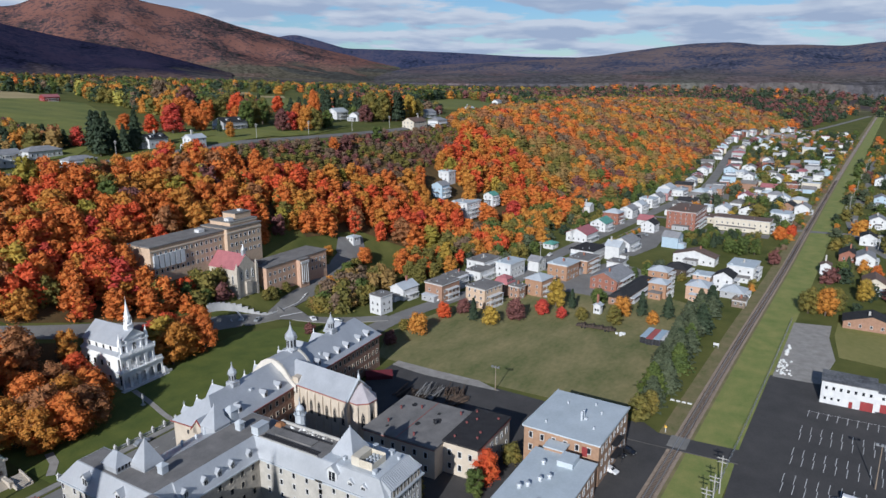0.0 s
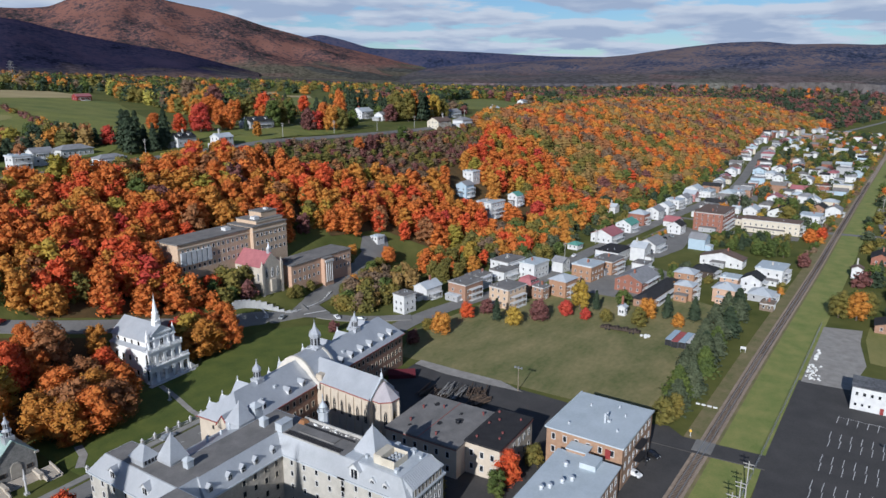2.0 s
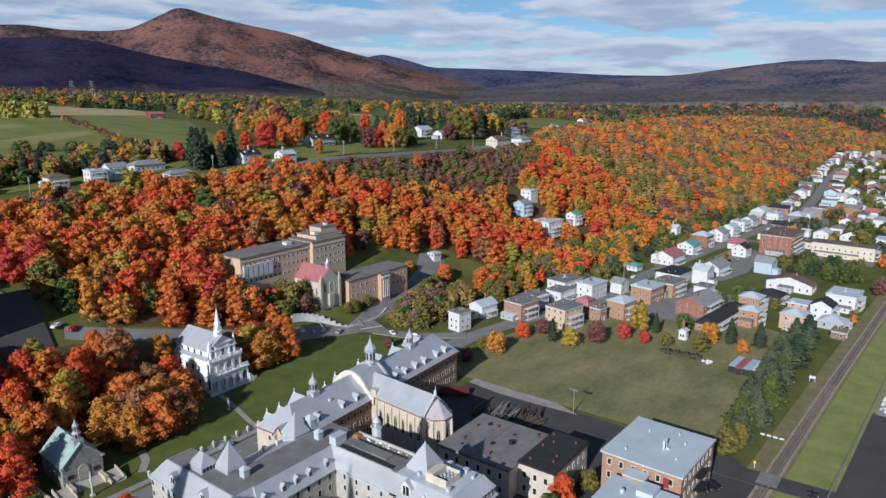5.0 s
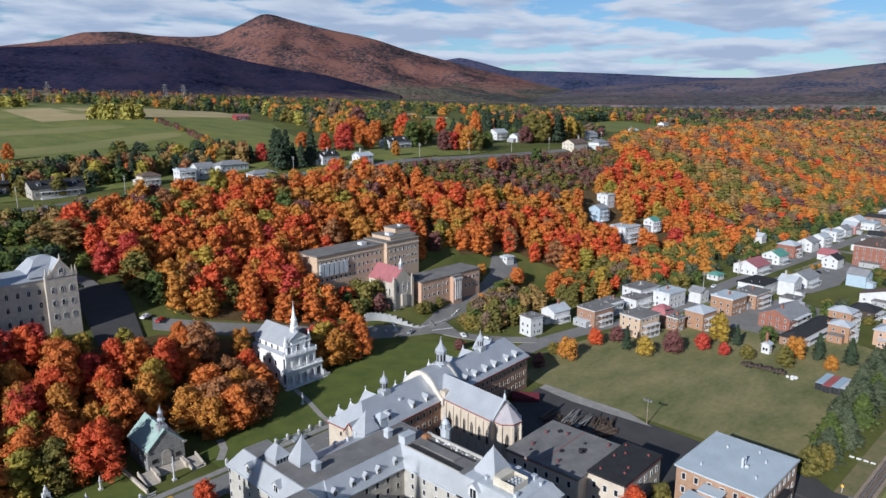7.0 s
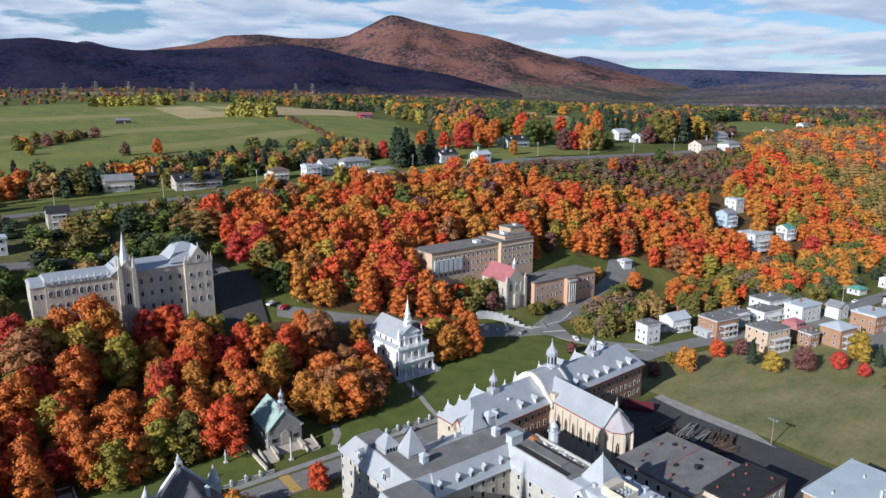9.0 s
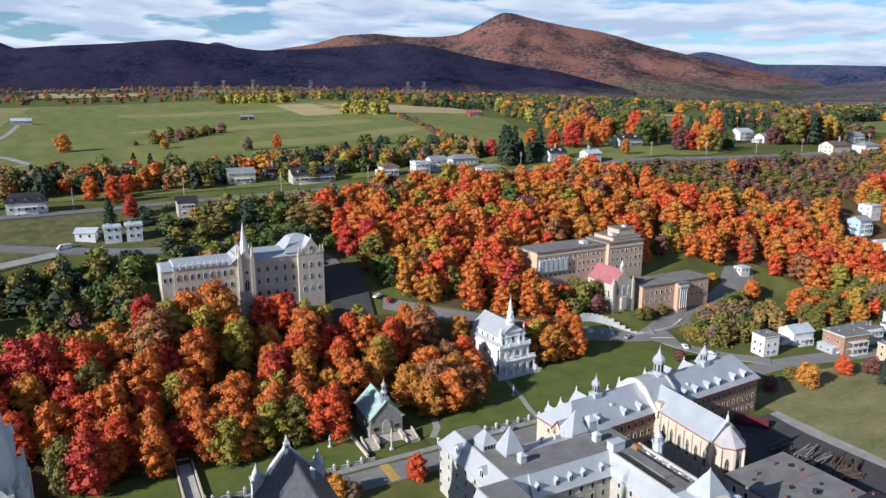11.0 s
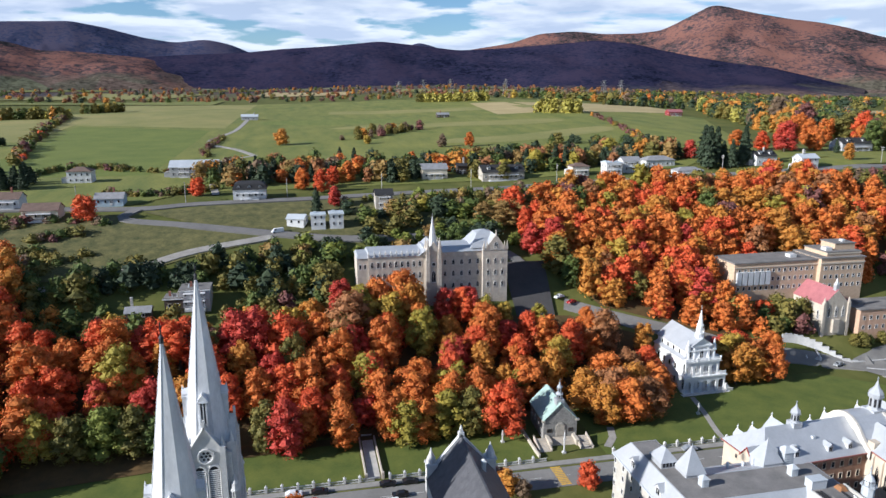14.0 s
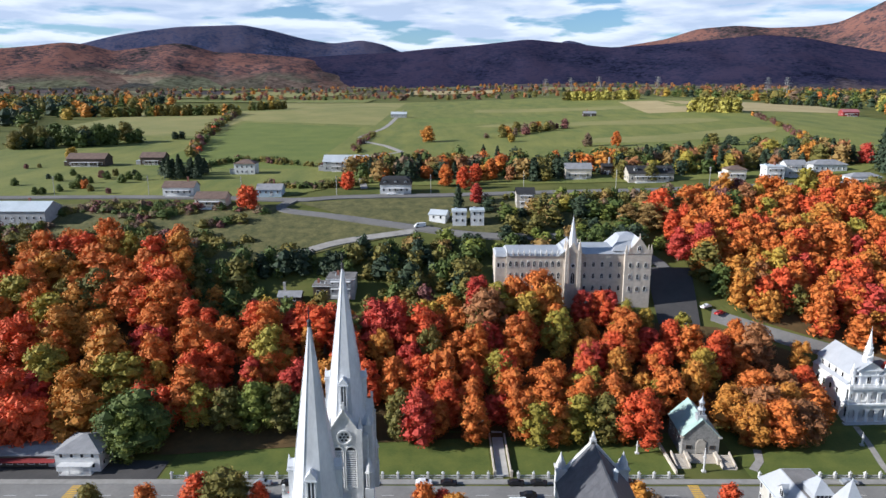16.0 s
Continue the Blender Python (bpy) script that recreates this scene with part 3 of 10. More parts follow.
def strip(name, points, width, material, lift=0.2, step=5.0, label="", category="road", offset=0.0, kind="structure", parent=None):
    """A road or path of that width along a smooth line, laid on the ground."""
    line = smooth_line(points, step)
    bm = bmesh.new()
    last = None
    for k, p in enumerate(line):
        d = (line[min(k + 1, len(line) - 1)] - line[max(k - 1, 0)]).normalized()
        side = Vector((-d.y, d.x, 0))
        row = []
        for s, drop in ((-0.5, 1.2), (-0.5, 0), (0, 0), (0.5, 0), (0.5, 1.2)):
            q = p + side * (offset + s * width)
            row.append(bm.verts.new((q.x, q.y, height(q.x, q.y) + lift - (drop if lift > 0.25 else 0.3 * lift * drop))))
        if last:
            for a in range(4):
                bm.faces.new((last[a], last[a + 1], row[a + 1], row[a]))
        last = row
    bmesh.ops.recalc_face_normals(bm, faces=bm.faces)
    if sum(f.normal.z for f in bm.faces) < 0:
        bmesh.ops.reverse_faces(bm, faces=bm.faces)
    ob = part(name, bm, material, parent)
    return tagged(ob, label, category, kind=kind)

# ---- roads, lawns and fields ----
STREET = ((-330, 160), (-150, 157), (0, 155), (120, 155), (200, 157), (227, 157), (262, 150), (300, 138), (340, 138), (383, 136), (451, 129), (548, 119), (604, 113), (660, 109), (762, 115), (932, 130), (1143, 142), (1300, 112), (1500, 56), (2000, -40))
strip("road", STREET, 9.0, asphalt_pale, 0.14, 6, "long worn asphalt main street", "road")
strip("pavement", [(x, 161.4) for x in (-330, -150, 0, 100, 190)], 2.2, paving, 0.26, 20, "narrow concrete pavement beside the street", "pavement")
TERRACE = ((-420, 318), (-230, 326), (-127, 327), (-71, 323), (-45, 327.7), (18, 331.4), (88, 333), (170, 331), (231, 324.6), (331, 315), (470, 310), (575, 322), (700, 345))
strip("road", TERRACE, 5.2, asphalt_road, 0.5, 5, "grey country road along the hilltop", "road")
strip("road", ((-71, 322), (-74, 309.5), (-46, 301), (-6, 289.6), (20, 284), (60, 282), (84, 268), (90, 252)), 4.6, asphalt_road, 0.7, 4, "grey lane winding down the slope", "road")
strip("road", ((-12, 288), (-43, 278), (-63, 266.6), (-90, 256), (-130, 250)), 4.0, gravel, 0.7, 4, "gravel track down the grassy slope", "road")
strip("road", ((-30, 500), (-52, 470), (-42, 430), (-48, 405), (-40, 345)), 3.5, gravel, 0.4, 6, "gravel farm track", "road")
strip("road", ((-54, 850), (-58, 700), (-72, 600), (-45, 540), (-30, 500)), 4.5, gravel, 0.4, 8, "gravel farm track", "road")
strip("road", ((208, 199), (196, 205), (182, 209), (160, 212), (150, 217), (120, 228), (98, 238)), 6.0, asphalt_pale, 0.28, 4, "pale asphalt drive to the hill buildings", "road")
drape("road_apron", ((203, 194), (211, 192), (216, 203), (214, 210), (203, 207), (199, 202)), asphalt_pale, 0.50, 3, "asphalt where two drives meet", "road")
strip("road", ((226, 160), (212, 178), (207, 196), (212, 206), (227, 209.5), (246, 213), (271, 220), (291, 227)), 6.5, asphalt_pale, 0.35, 4, "pale asphalt drive curving uphill", "road")
drape("ground_car_park", ((270, 217), (290, 219), (299, 228), (282, 231.5), (272, 225)), asphalt_pale, 0.3, 6, "small asphalt car park among trees", "car park")
# dark asphalt instead of the pale one, standing for shade over the yard
drape("ground_car_park", ((77, 232), (92, 232), (98, 262), (80, 262)), asphalt, 0.8, 5, "asphalt yard beside the stone seminary", "car park")
# street lawns
drape("ground_lawn", ((-75, 163), (13, 163.2), (13, 187), (-75, 180)), grass, 0.08, 10, "mown lawn beside the street", "lawn")
drape("ground_lawn", ((19, 163.2), (63, 163.2), (63, 186), (19, 187)), grass, 0.08, 10, "mown lawn beside the street", "lawn")
drape("ground_lawn", ((82, 163.2), (118, 163), (205, 164), (198, 188), (180, 203), (130, 193), (82, 190)), grass, 0.08, 8, "broad sunlit lawn in front of the chapel", "lawn")
drape("playing_field", ((190, 140), (214, 151), (240, 146), (262, 143), (292, 116), (312, 92), (314, 60), (306, 43), (236, 39.5), (198, 41.5), (191, 58), (190.6, 80), (190.5, 110)), worn, 0.06, 12, "worn green and brown playing field", "field")
# yards and car parks on the flat
drape("ground_yard", ((104, 66), (183, 60), (188, 72), (188.5, 90), (188, 131), (104, 131)), asphalt, 0.05, 14, "dark asphalt yard behind the convent", "yard")
drape("ground_yard", ((186.0, 101), (185.4, 117), (187, 131), (191, 131), (190.6, 115), (190.8, 98), (187, 88)), gravel, 0.10, 10, "gravel strip beside the playing field", "yard")
drape("ground_yard", ((150, 60), (184, 62), (190, 42), (181, 31), (120, 31), (118, 60)), asphalt, 0.10, 14, "asphalt drive beside the brick hall", "yard")
drape("ground_car_park", ((120, 15.5), (190, 15.4), (246, 13.2), (246, -14), (262, -60), (120, -70)), asphalt, 0.07, 18, "large black asphalt car park with white bays", "car park")
drape("ground_yard", ((245, 12.4), (308, 10.0), (311, -3.7), (295, -3.3), (271, -6), (246, -2)), gravel, 0.09, 14, "gravel yard beside the railway", "yard")
drape("ground_lawn", ((275, -7), (300, -5), (318, -6), (330, -30), (330, -60), (262, -60), (258, -30), (272, -26)), meadow_dry, 0.08, 14, "olive lawn behind the gravel yard", "lawn")
strip("road", ((181.5, 47), (181.8, 38), (182.2, 30), (183.4, 14.8)), 7.5, asphalt, 0.30, 2, "short asphalt level crossing", "road")
strip("road", ((330, -120), (430, -40), (544, -10.4), (700, -18), (963, -32), (1300, -60)), 8, asphalt_pale, 0.12, 12, "asphalt road beside the far houses", "road")
strip("road", ((507, 140), (507, 16), (520, -40)), 6, asphalt_pale, 0.13, 12, "asphalt crossing street", "road")
strip("road", ((330, 137), (345, 118), (420, 112), (470, 104)), 6, asphalt_pale, 0.12, 8, "back street between houses", "road")
drape("ground_car_park", ((372, 112), (398, 124), (468, 117), (476, 104), (456, 84), (440, 94), (412, 92), (384, 98)), asphalt_pale, 0.11, 14, "grey asphalt yard among houses", "car park")
drape("ground_car_park", ((300, 112), (330, 122), (366, 104), (356, 84), (318, 80), (300, 92)), asphalt_pale, 0.11, 14, "grey asphalt yard behind the brick houses", "car park")
drape("ground_car_park", ((548, 108), (640, 102), (640, 84), (560, 74)), asphalt_pale, 0.11, 14, "grey asphalt yard beside the street", "car park")
drape("ground_car_park", ((470, 78), (480, 78), (482, 36), (470, 36)), asphalt_pale, 0.11, 14, "school yard in grey asphalt", "car park")
drape("ground_yard", ((-330, 161), (-76, 161), (-76, 172), (-130, 174), (-330, 174)), asphalt, 0.09, 14, "dark asphalt forecourt beside the street", "yard")
# railway
RAIL = ((60, 34), (120, 33), (181, 30.5), (263, 27.2), (393, 21), (507, 16.5), (781, 5), (1428, -25), (2300, -70))
strip("ground_verge", RAIL, 13, mat("dry verge", (0.26, 0.20, 0.11), (0.120, 0.130, 0.045), 5, 0.95, bump=0.4, grain=7), 0.05, 10, "dry grass verge of the railway", "verge")
strip("ground_verge", RAIL, 12.5, mat("bright verge grass", (0.290, 0.275, 0.090), (0.145, 0.195, 0.048), 7, 0.95, bump=0.3, grain=16), 0.055, 10, "bright green mown verge", "verge", offset=-9.2)
strip("railway_bed", RAIL, 4.2, ballast, 0.16, 8, "brown stone ballast railway bed", "railway")
rails = tagged(new("railway_track"), "single railway track on wooden sleepers", "railway", kind="structure")
for side in (-0.72, 0.72):
    strip("rail", RAIL, 0.16, steel, 0.36, 8, "", "", side, "", rails)


def sleepers():
    line = smooth_line(RAIL[:7], 0.75)
    v, f = [], []
    for a, b in zip(line, line[1:]):
        d = (b - a).normalized()
        s = Vector((-d.y, d.x, 0))
        n = len(v)
        for z in (0.1, 0.25):
            for p, q in ((-0.13, -1.3), (0.13, -1.3), (0.13, 1.3), (-0.13, 1.3)):
                w = a + d * p + s * q
                v.append((w.x, w.y, z))
        f += [(n + 4, n + 5, n + 6, n + 7), (n, n + 1, n + 5, n + 4), (n + 1, n + 2, n + 6, n + 5), (n + 2, n + 3, n + 7, n + 6), (n + 3, n, n + 4, n + 7)]
    tagged(from_arrays("sleepers", v, f, [dark_wood], rails), kind="stuff")


sleepers()
# plateau fields
drape("field", ((-330, 360), (-330, 520), (-250, 1180), (260, 1180), (420, 1000), (420, 660), (300, 420), (215, 352), (-60, 356), (-150, 345)), meadow, 0.25, 30, "large green hay meadow on the slope", "field")
drape("field", ((-190, 430), (-85, 420), (-82, 700), (-215, 760)), mat("mown hay field", (0.150, 0.175, 0.034), (0.095, 0.125, 0.022), 25, 0.95, grain=16), 0.32, 30, "mown yellow green field", "field")
drape("field", ((-390, 640), (-215, 620), (-235, 960), (-420, 960)), meadow_dry, 0.33, 30, "dry yellow field", "field")
drape("field", ((-70, 720), (-60, 1150), (-260, 1170), (-232, 780)), meadow_dry, 0.34, 30, "dry yellow green field", "field")
drape("field", ((230, 780), (430, 735), (455, 790), (470, 900), (250, 1000)), stubble, 0.40, 30, "pale cut straw field", "field")
drape("field", ((683, 731), (728, 680), (602, 526), (560, 490), (530, 510), (605, 625)), meadow, 0.5, 30, "green field among the plateau woods", "field")
drape("field", ((745, 863), (815, 951), (874, 900), (807, 826)), stubble, 0.5, 30, "far strip of pale stubble", "field")
drape("field", ((777, 789), (807, 760), (739, 691), (722, 731)), stubble, 0.5, 30, "far strip of pale stubble", "field")
drape("ground_lawn", ((262, 342), (300, 345), (335, 320), (365, 318), (420, 330), (420, 365), (350, 395), (300, 400), (265, 372)), meadow, 0.42, 14, "lawns round the hilltop houses", "lawn")
drape("field", ((684, 396), (735, 352), (915, 412), (1050, 575), (1040, 600), (880, 560), (750, 470)), meadow, 0.5, 30, "distant green meadow", "field")
drape("field", ((-520, 1250), (-150, 1300), (-150, 1600), (-600, 1500)), meadow, 1.5, 80, "distant green meadow", "field")
rough_bank = mat("rough bank grass", (0.165, 0.145, 0.055), (0.048, 0.058, 0.020), 4, 0.95, bump=0.7, grain=5)
drape("ground_lawn", ((-215, 316), (-78, 316), (-74, 308), (-46, 298), (-10, 287), (-40, 276), (-66, 262), (-215, 258)), rough_bank, 0.35, 8, "rough grassy slope", "lawn")
drape("ground_lawn", ((-68, 318), (-40, 324), (18, 328), (60, 328), (60, 290), (18, 287), (-6, 293), (-46, 304)), rough_bank, 0.35, 8, "rough grass between the road and the lane", "lawn")
drape("ground_lawn", ((-230, 330), (-75, 329), (-60, 345), (-80, 420), (-330, 430), (-330, 335)), meadow, 0.35, 14, "lawns among the hilltop houses", "lawn")
drape("ground_lawn", ((262, 318), (330, 322), (335, 345), (262, 340)), meadow, 0.5, 14, "lawn beside the hilltop road", "lawn")
drape("ground_lawn", ((500, 330), (560, 330), (540, 300), (500, 300)), meadow, 0.5, 14, "lawn beside the hilltop road", "lawn")
drape("ground_lawn", ((330, 134), (345, 100), (385, 60), (300, 104), (270, 140)), meadow, 0.07, 14, "garden lawns behind the houses", "lawn")

drape("field", ((-700, 1700), (-330, 1900), (-260, 2250), (-620, 2300)), meadow_dry, 2.0, 110, "far dry field on the plain", "field")
drape("field", ((-120, 2050), (140, 2000), (190, 2300), (-90, 2380)), stubble, 2.5, 110, "far pale field on the plain", "field")
drape("field", ((-900, 2350), (-600, 2450), (-560, 2600), (-900, 2560)), meadow, 2.5, 110, "far green field on the plain", "field")
drape("field", ((300, 2100), (640, 2000), (700, 2180), (350, 2300)), meadow_dry, 2.5, 110, "far dry field on the plain", "field")
drape("field", ((-330, 2500), (-60, 2520), (-40, 2640), (-330, 2620)), meadow, 2.5, 110, "far green field on the plain", "field")

# mown and bare stretches of the meadow
for ring, cover, label in ((((30, 690), (70, 668), (150, 660), (215, 640), (262, 655), (250, 690), (190, 705), (120, 712), (60, 715)), meadow_dry, "dry brown stretch of the meadow"),
                           (((110, 520), (150, 505), (210, 520), (262, 545), (268, 580), (225, 570), (170, 548), (120, 545)), meadow_dry, "dry stretch of the meadow"),
                           (((-40, 760), (40, 735), (120, 760), (130, 800), (60, 815), (-30, 800)), mat("mown stripe", (0.165, 0.185, 0.04), (0.105, 0.135, 0.026), 16, 0.95, grain=10, stretch=(3.0, 0.4, 1.0)), "freshly mown stretch of the meadow"),
                           (((40, 905), (200, 880), (330, 840), (345, 870), (220, 930), (60, 960)), meadow_dry, "dry upper stretch of the meadow")):
    drape("field", [(p.x, p.y) for p in smooth_line(ring + ring[:1], 9.0)][:-1], cover, 0.38, 25, label, "field")

# ---- trees ----


def crown_mesh(seed, leaves, leaf, lobes=9, spread=0.5, tall=0.62, core=True, cone=False):
    """Vertices and faces of a crown one metre high standing on z = 0: clumps of leaves set about several uneven lobes."""
    rng = np.random.default_rng(seed)
    leaves, leaf = int(leaves * 1.75), leaf * 1.15
    if cone:
        h = rng.random(leaves) ** 0.75
        a = rng.random(leaves) * 6.2832
        tier = 0.75 + 0.25 * np.cos(h * 40)
        rad = spread * (1 - h) ** 0.85 * tier * (0.62 + 0.5 * rng.random(leaves)) * (1 + 0.16 * np.sin(3 * a + 9 * h) + 0.10 * np.sin(7 * a - 14 * h)) + 0.012
        p = np.stack([rad * np.cos(a), rad * np.sin(a), 0.06 + 0.94 * h], 1)
        n = np.stack([np.cos(a), np.sin(a), np.full(leaves, 0.55)], 1)
    else:
        # an upright uneven oval, lumpy with many small boughs
        c = []
        lean, squash = rng.random(2) * 6.2832, 0.82 + 0.3 * rng.random()
        for k in range(lobes):
            hh = 0.13 + 0.79 * (k + 0.5) / lobes
            ang = 2.4 * k + rng.random() * 1.1
            side = 1 + 0.10 * np.sin(ang + lean[0]) + 0.08 * np.sin(2 * ang + lean[1] + 4 * hh)
            reach = spread * np.sin(np.pi * (hh * 0.82 * squash ** 0.5 + 0.16)) ** 0.75 * side
            bough = spread * 2.05 / np.sqrt(lobes) * (0.82 + 0.36 * rng.random()) * (1.12 - 0.3 * hh)
            rr = max(reach - bough * 0.62, 0.0) * (0.84 + 0.24 * rng.random() if lobes < 40 else 0.95 + 0.12 * rng.random())
            c.append((rr * np.cos(ang), rr * np.sin(ang), hh + 0.025 * rng.standard_normal(), bough))
        c = np.array(c)
        k = rng.integers(0, lobes, leaves * 4)
        n = rng.standard_normal((leaves * 4, 3))
        n /= np.linalg.norm(n, axis=1)[:, None]
        p = c[k, :3] + n * (c[k, 3] * (0.72 + 0.50 * rng.random(leaves * 4)))[:, None] * (1, 1, 0.85)
        depth = np.min(np.linalg.norm((p[:, None] - c[None, :, :3]) / (1, 1, 0.85), axis=2) / c[None, :, 3], axis=1)
        keep = np.where((depth > 0.78) & (p[:, 2] > 0.06))[0][:leaves]
        p, n = p[keep], n[keep]
    m = len(p)
    n = n + (0.55 if cone or lobes < 9 else 0.36) * rng.standard_normal((m, 3))
    n /= np.linalg.norm(n, axis=1)[:, None]
    u = np.cross(n, rng.standard_normal((m, 3)))
    u /= np.linalg.norm(u, axis=1)[:, None]
    w = np.cross(n, u)
    s = (leaf * (0.6 + 0.8 * rng.random(m)))[:, None]
    q = np.stack([p - u * s - w * s * 0.6, p + u * s - w * s * 0.5, p + u * s * 0.15 + w * s + n * s * 0.25], 1)
    v, f = q.reshape(-1, 3), np.arange(m * 3).reshape(-1, 3)
    if core and not cone:
        # dark inner foliage, an eight-sided lump for each lobe
        heart = [(0.0, 0.0, z, 0.62 * spread) for z in (0.3, 0.52, 0.72)] if lobes > 8 else [(0.0, 0.0, 0.48, 0.6 * spread)]
        if lobes >= 40:
            heart = [(0.0, 0.0, z, r * spread) for z, r in ((0.26, 0.88), (0.45, 1.04), (0.62, 0.98), (0.78, 0.72))]
        for x, y, z, r in heart if lobes >= 40 else list(c) + heart:
            b = len(v)
            ring = np.array([(x + r * 0.84 * np.cos(t), y + r * 0.84 * np.sin(t), z + dz * r * 0.8) for dz, sc in ((0, 1),) for t in np.arange(5) * 1.2566])
            v = np.concatenate([v, ring, [(x, y, z + 0.75 * r), (x, y, z - 0.75 * r)]])
            f = np.concatenate([f, [(b + i, b + (i + 1) % 5, b + 5) for i in range(5)], [(b + (i + 1) % 5, b + i, b + 6) for i in range(5)]])
    elif cone:
        b = len(v)
        ring = [(spread * 0.55 * np.cos(t), spread * 0.55 * np.sin(t), 0.10) for t in np.arange(6) * 1.0472]
        v = np.concatenate([v, ring, [(0, 0, 0.97)]])
        f = np.concatenate([f, [(b + i, b + (i + 1) % 6, b + 6) for i in range(6)]])
    return v, f


def as_mesh(name, v, f, material):
    bm_v, bm_f = [tuple(p) for p in v], [tuple(dict.fromkeys(int(k) for k in q)) for q in f]
    me = bpy.data.meshes.new(name)
    me.from_pydata(bm_v, [], bm_f)
    me.materials.append(material)
    return me


def trunk_mesh(seed):
    """A tapered trunk one metre high with four limbs."""
    rng = random.Random(seed)
    bm = bmesh.new()
    def limb(a, b, r0, r1):
        d = (b - a)
        m = bmesh.ops.create_cone(bm, cap_ends=False, segments=6, radius1=r0, radius2=r1, depth=d.length)
        bmesh.ops.transform(bm, matrix=Matrix.Translation((a + b) / 2) @ d.to_track_quat("Z", "Y").to_matrix().to_4x4(), verts=m["verts"])
    limb(Vector((0, 0, -0.05)), Vector((0, 0, 0.42)), 0.030, 0.020)
    limb(Vector((0, 0, 0.42)), Vector((0.02, 0, 0.8)), 0.020, 0.006)
    for k in range(5):
        a = k * 1.3 + rng.random()
        z = 0.25 + 0.06 * k
        limb(Vector((0, 0, z)), Vector((0.24 * math.cos(a), 0.24 * math.sin(a), z + 0.26)), 0.012, 0.004)
    me = bpy.data.meshes.new("trunk")
    bm.to_mesh(me)
    bm.free()
    me.materials.append(bark)
    return me


BROAD = [as_mesh("crown", *crown_mesh(s, 1220, 0.0165, 26 + s % 6, 0.28 + 0.04 * (s % 3)), LEAF["orange"]) for s in range(9)]
ROUND = [as_mesh("crown", *crown_mesh(20 + s, 500, 0.031, 18, 0.42), LEAF["orange"]) for s in range(4)]
CONIFER = [as_mesh("crown", *crown_mesh(40 + s, 640, 0.033, spread=0.25 + 0.035 * s, cone=True), LEAF["spruce"]) for s in range(3)]
TRUNKS = [trunk_mesh(s) for s in range(3)]
PLANTED = []
TREE_WORD = {"rust": "rust brown", "ochre": "dull ochre", "red": "deep red", "scarlet": "scarlet", "orange": "orange", "amber": "amber", "yellow": "golden yellow", "poplar": "pale yellow", "olive": "olive turning", "lime": "yellow green turning", "leafgreen": "fresh green", "green": "green", "maroon": "dark maroon", "grey": "bare greyish", "pine": "grey green", "spruce": "dark green"}


def tree(x, y, tall, colour, kind="broad", wide=1.0, z=None, rng=random.Random(5), where="on the wooded slope"):
    """A tree: a trunk with limbs and a crown of leaf clumps."""
    z = height(x, y) if z is None else z
    word = {"broad": "maple_tree", "round": "garden_tree", "conifer": "spruce_tree"}[kind]
    root = new(word)
    root.matrix_world = pose(x, y, z - 0.1, 0, 0, rng.random() * 360)
    tagged(root, f"{TREE_WORD[colour]} {word.replace('_', ' ')} {where}", "tree", "conifers" if kind == "conifer" else "autumn trees")
    crowns = {"broad": BROAD, "round": ROUND, "conifer": CONIFER}[kind]
    c = new("crown", crowns[rng.randrange(len(crowns))])
    t = new("trunk", TRUNKS[rng.randrange(3)])
    for o in (c, t):
        o.parent = root
        o.scale = (tall * wide, tall * wide, tall)
    if kind == "conifer":
        t.scale = (tall * 0.5, tall * 0.5, tall)
    c.material_slots[0].link = "OBJECT"
    c.material_slots[0].material = LEAF[colour]
    PLANTED.append((x, y))
    return root


def pick(rng, weights):
    keys = list(weights)
    return rng.choices(keys, [weights[k] for k in keys])[0]


AUTUMN = {"red": 1.2, "scarlet": 2.6, "orange": 3.8, "rust": 0.3, "amber": 2.0, "lime": 1.0, "yellow": 0.6, "olive": 0.7, "green": 0.25, "maroon": 0.1}
HILLSIDE = {"red": 0.6, "scarlet": 2.8, "orange": 5.2, "rust": 0.5, "amber": 2.4, "yellow": 0.25, "lime": 0.2, "olive": 0.3, "green": 0.06, "maroon": 0.1}
# muted rust and ochre put distance haze into the scarp's leaf colours
SCARP = {"grey": 2.0, "maroon": 0.6, "rust": 2.6, "scarlet": 0.25, "orange": 2.2, "amber": 2.6, "ochre": 3.4, "olive": 1.0, "green": 0.1}
SCARP_FAR = {"grey": 1.8, "maroon": 0.4, "rust": 3.2, "orange": 1.4, "amber": 1.0, "ochre": 3.2, "olive": 1.0}
VILLAGE = {"amber": 0.7, "yellow": 0.3, "olive": 3.4, "green": 3.4, "spruce": 2.2, "pine": 1.0, "maroon": 0.3, "ochre": 0.8, "orange": 0.25}

# ---- building helpers ----


def box(bm, x0, y0, z0, x1, y1, z1, mi=0):
    v = [bm.verts.new(p) for p in ((x0, y0, z0), (x1, y0, z0), (x1, y1, z0), (x0, y1, z0), (x0, y0, z1), (x1, y0, z1), (x1, y1, z1), (x0, y1, z1))]
    for q in ((3, 2, 1, 0), (4, 5, 6, 7), (0, 1, 5, 4), (1, 2, 6, 5), (2, 3, 7, 6), (3, 0, 4, 7)):
        f = bm.faces.new([v[k] for k in q])
        f.material_index = mi
    return v


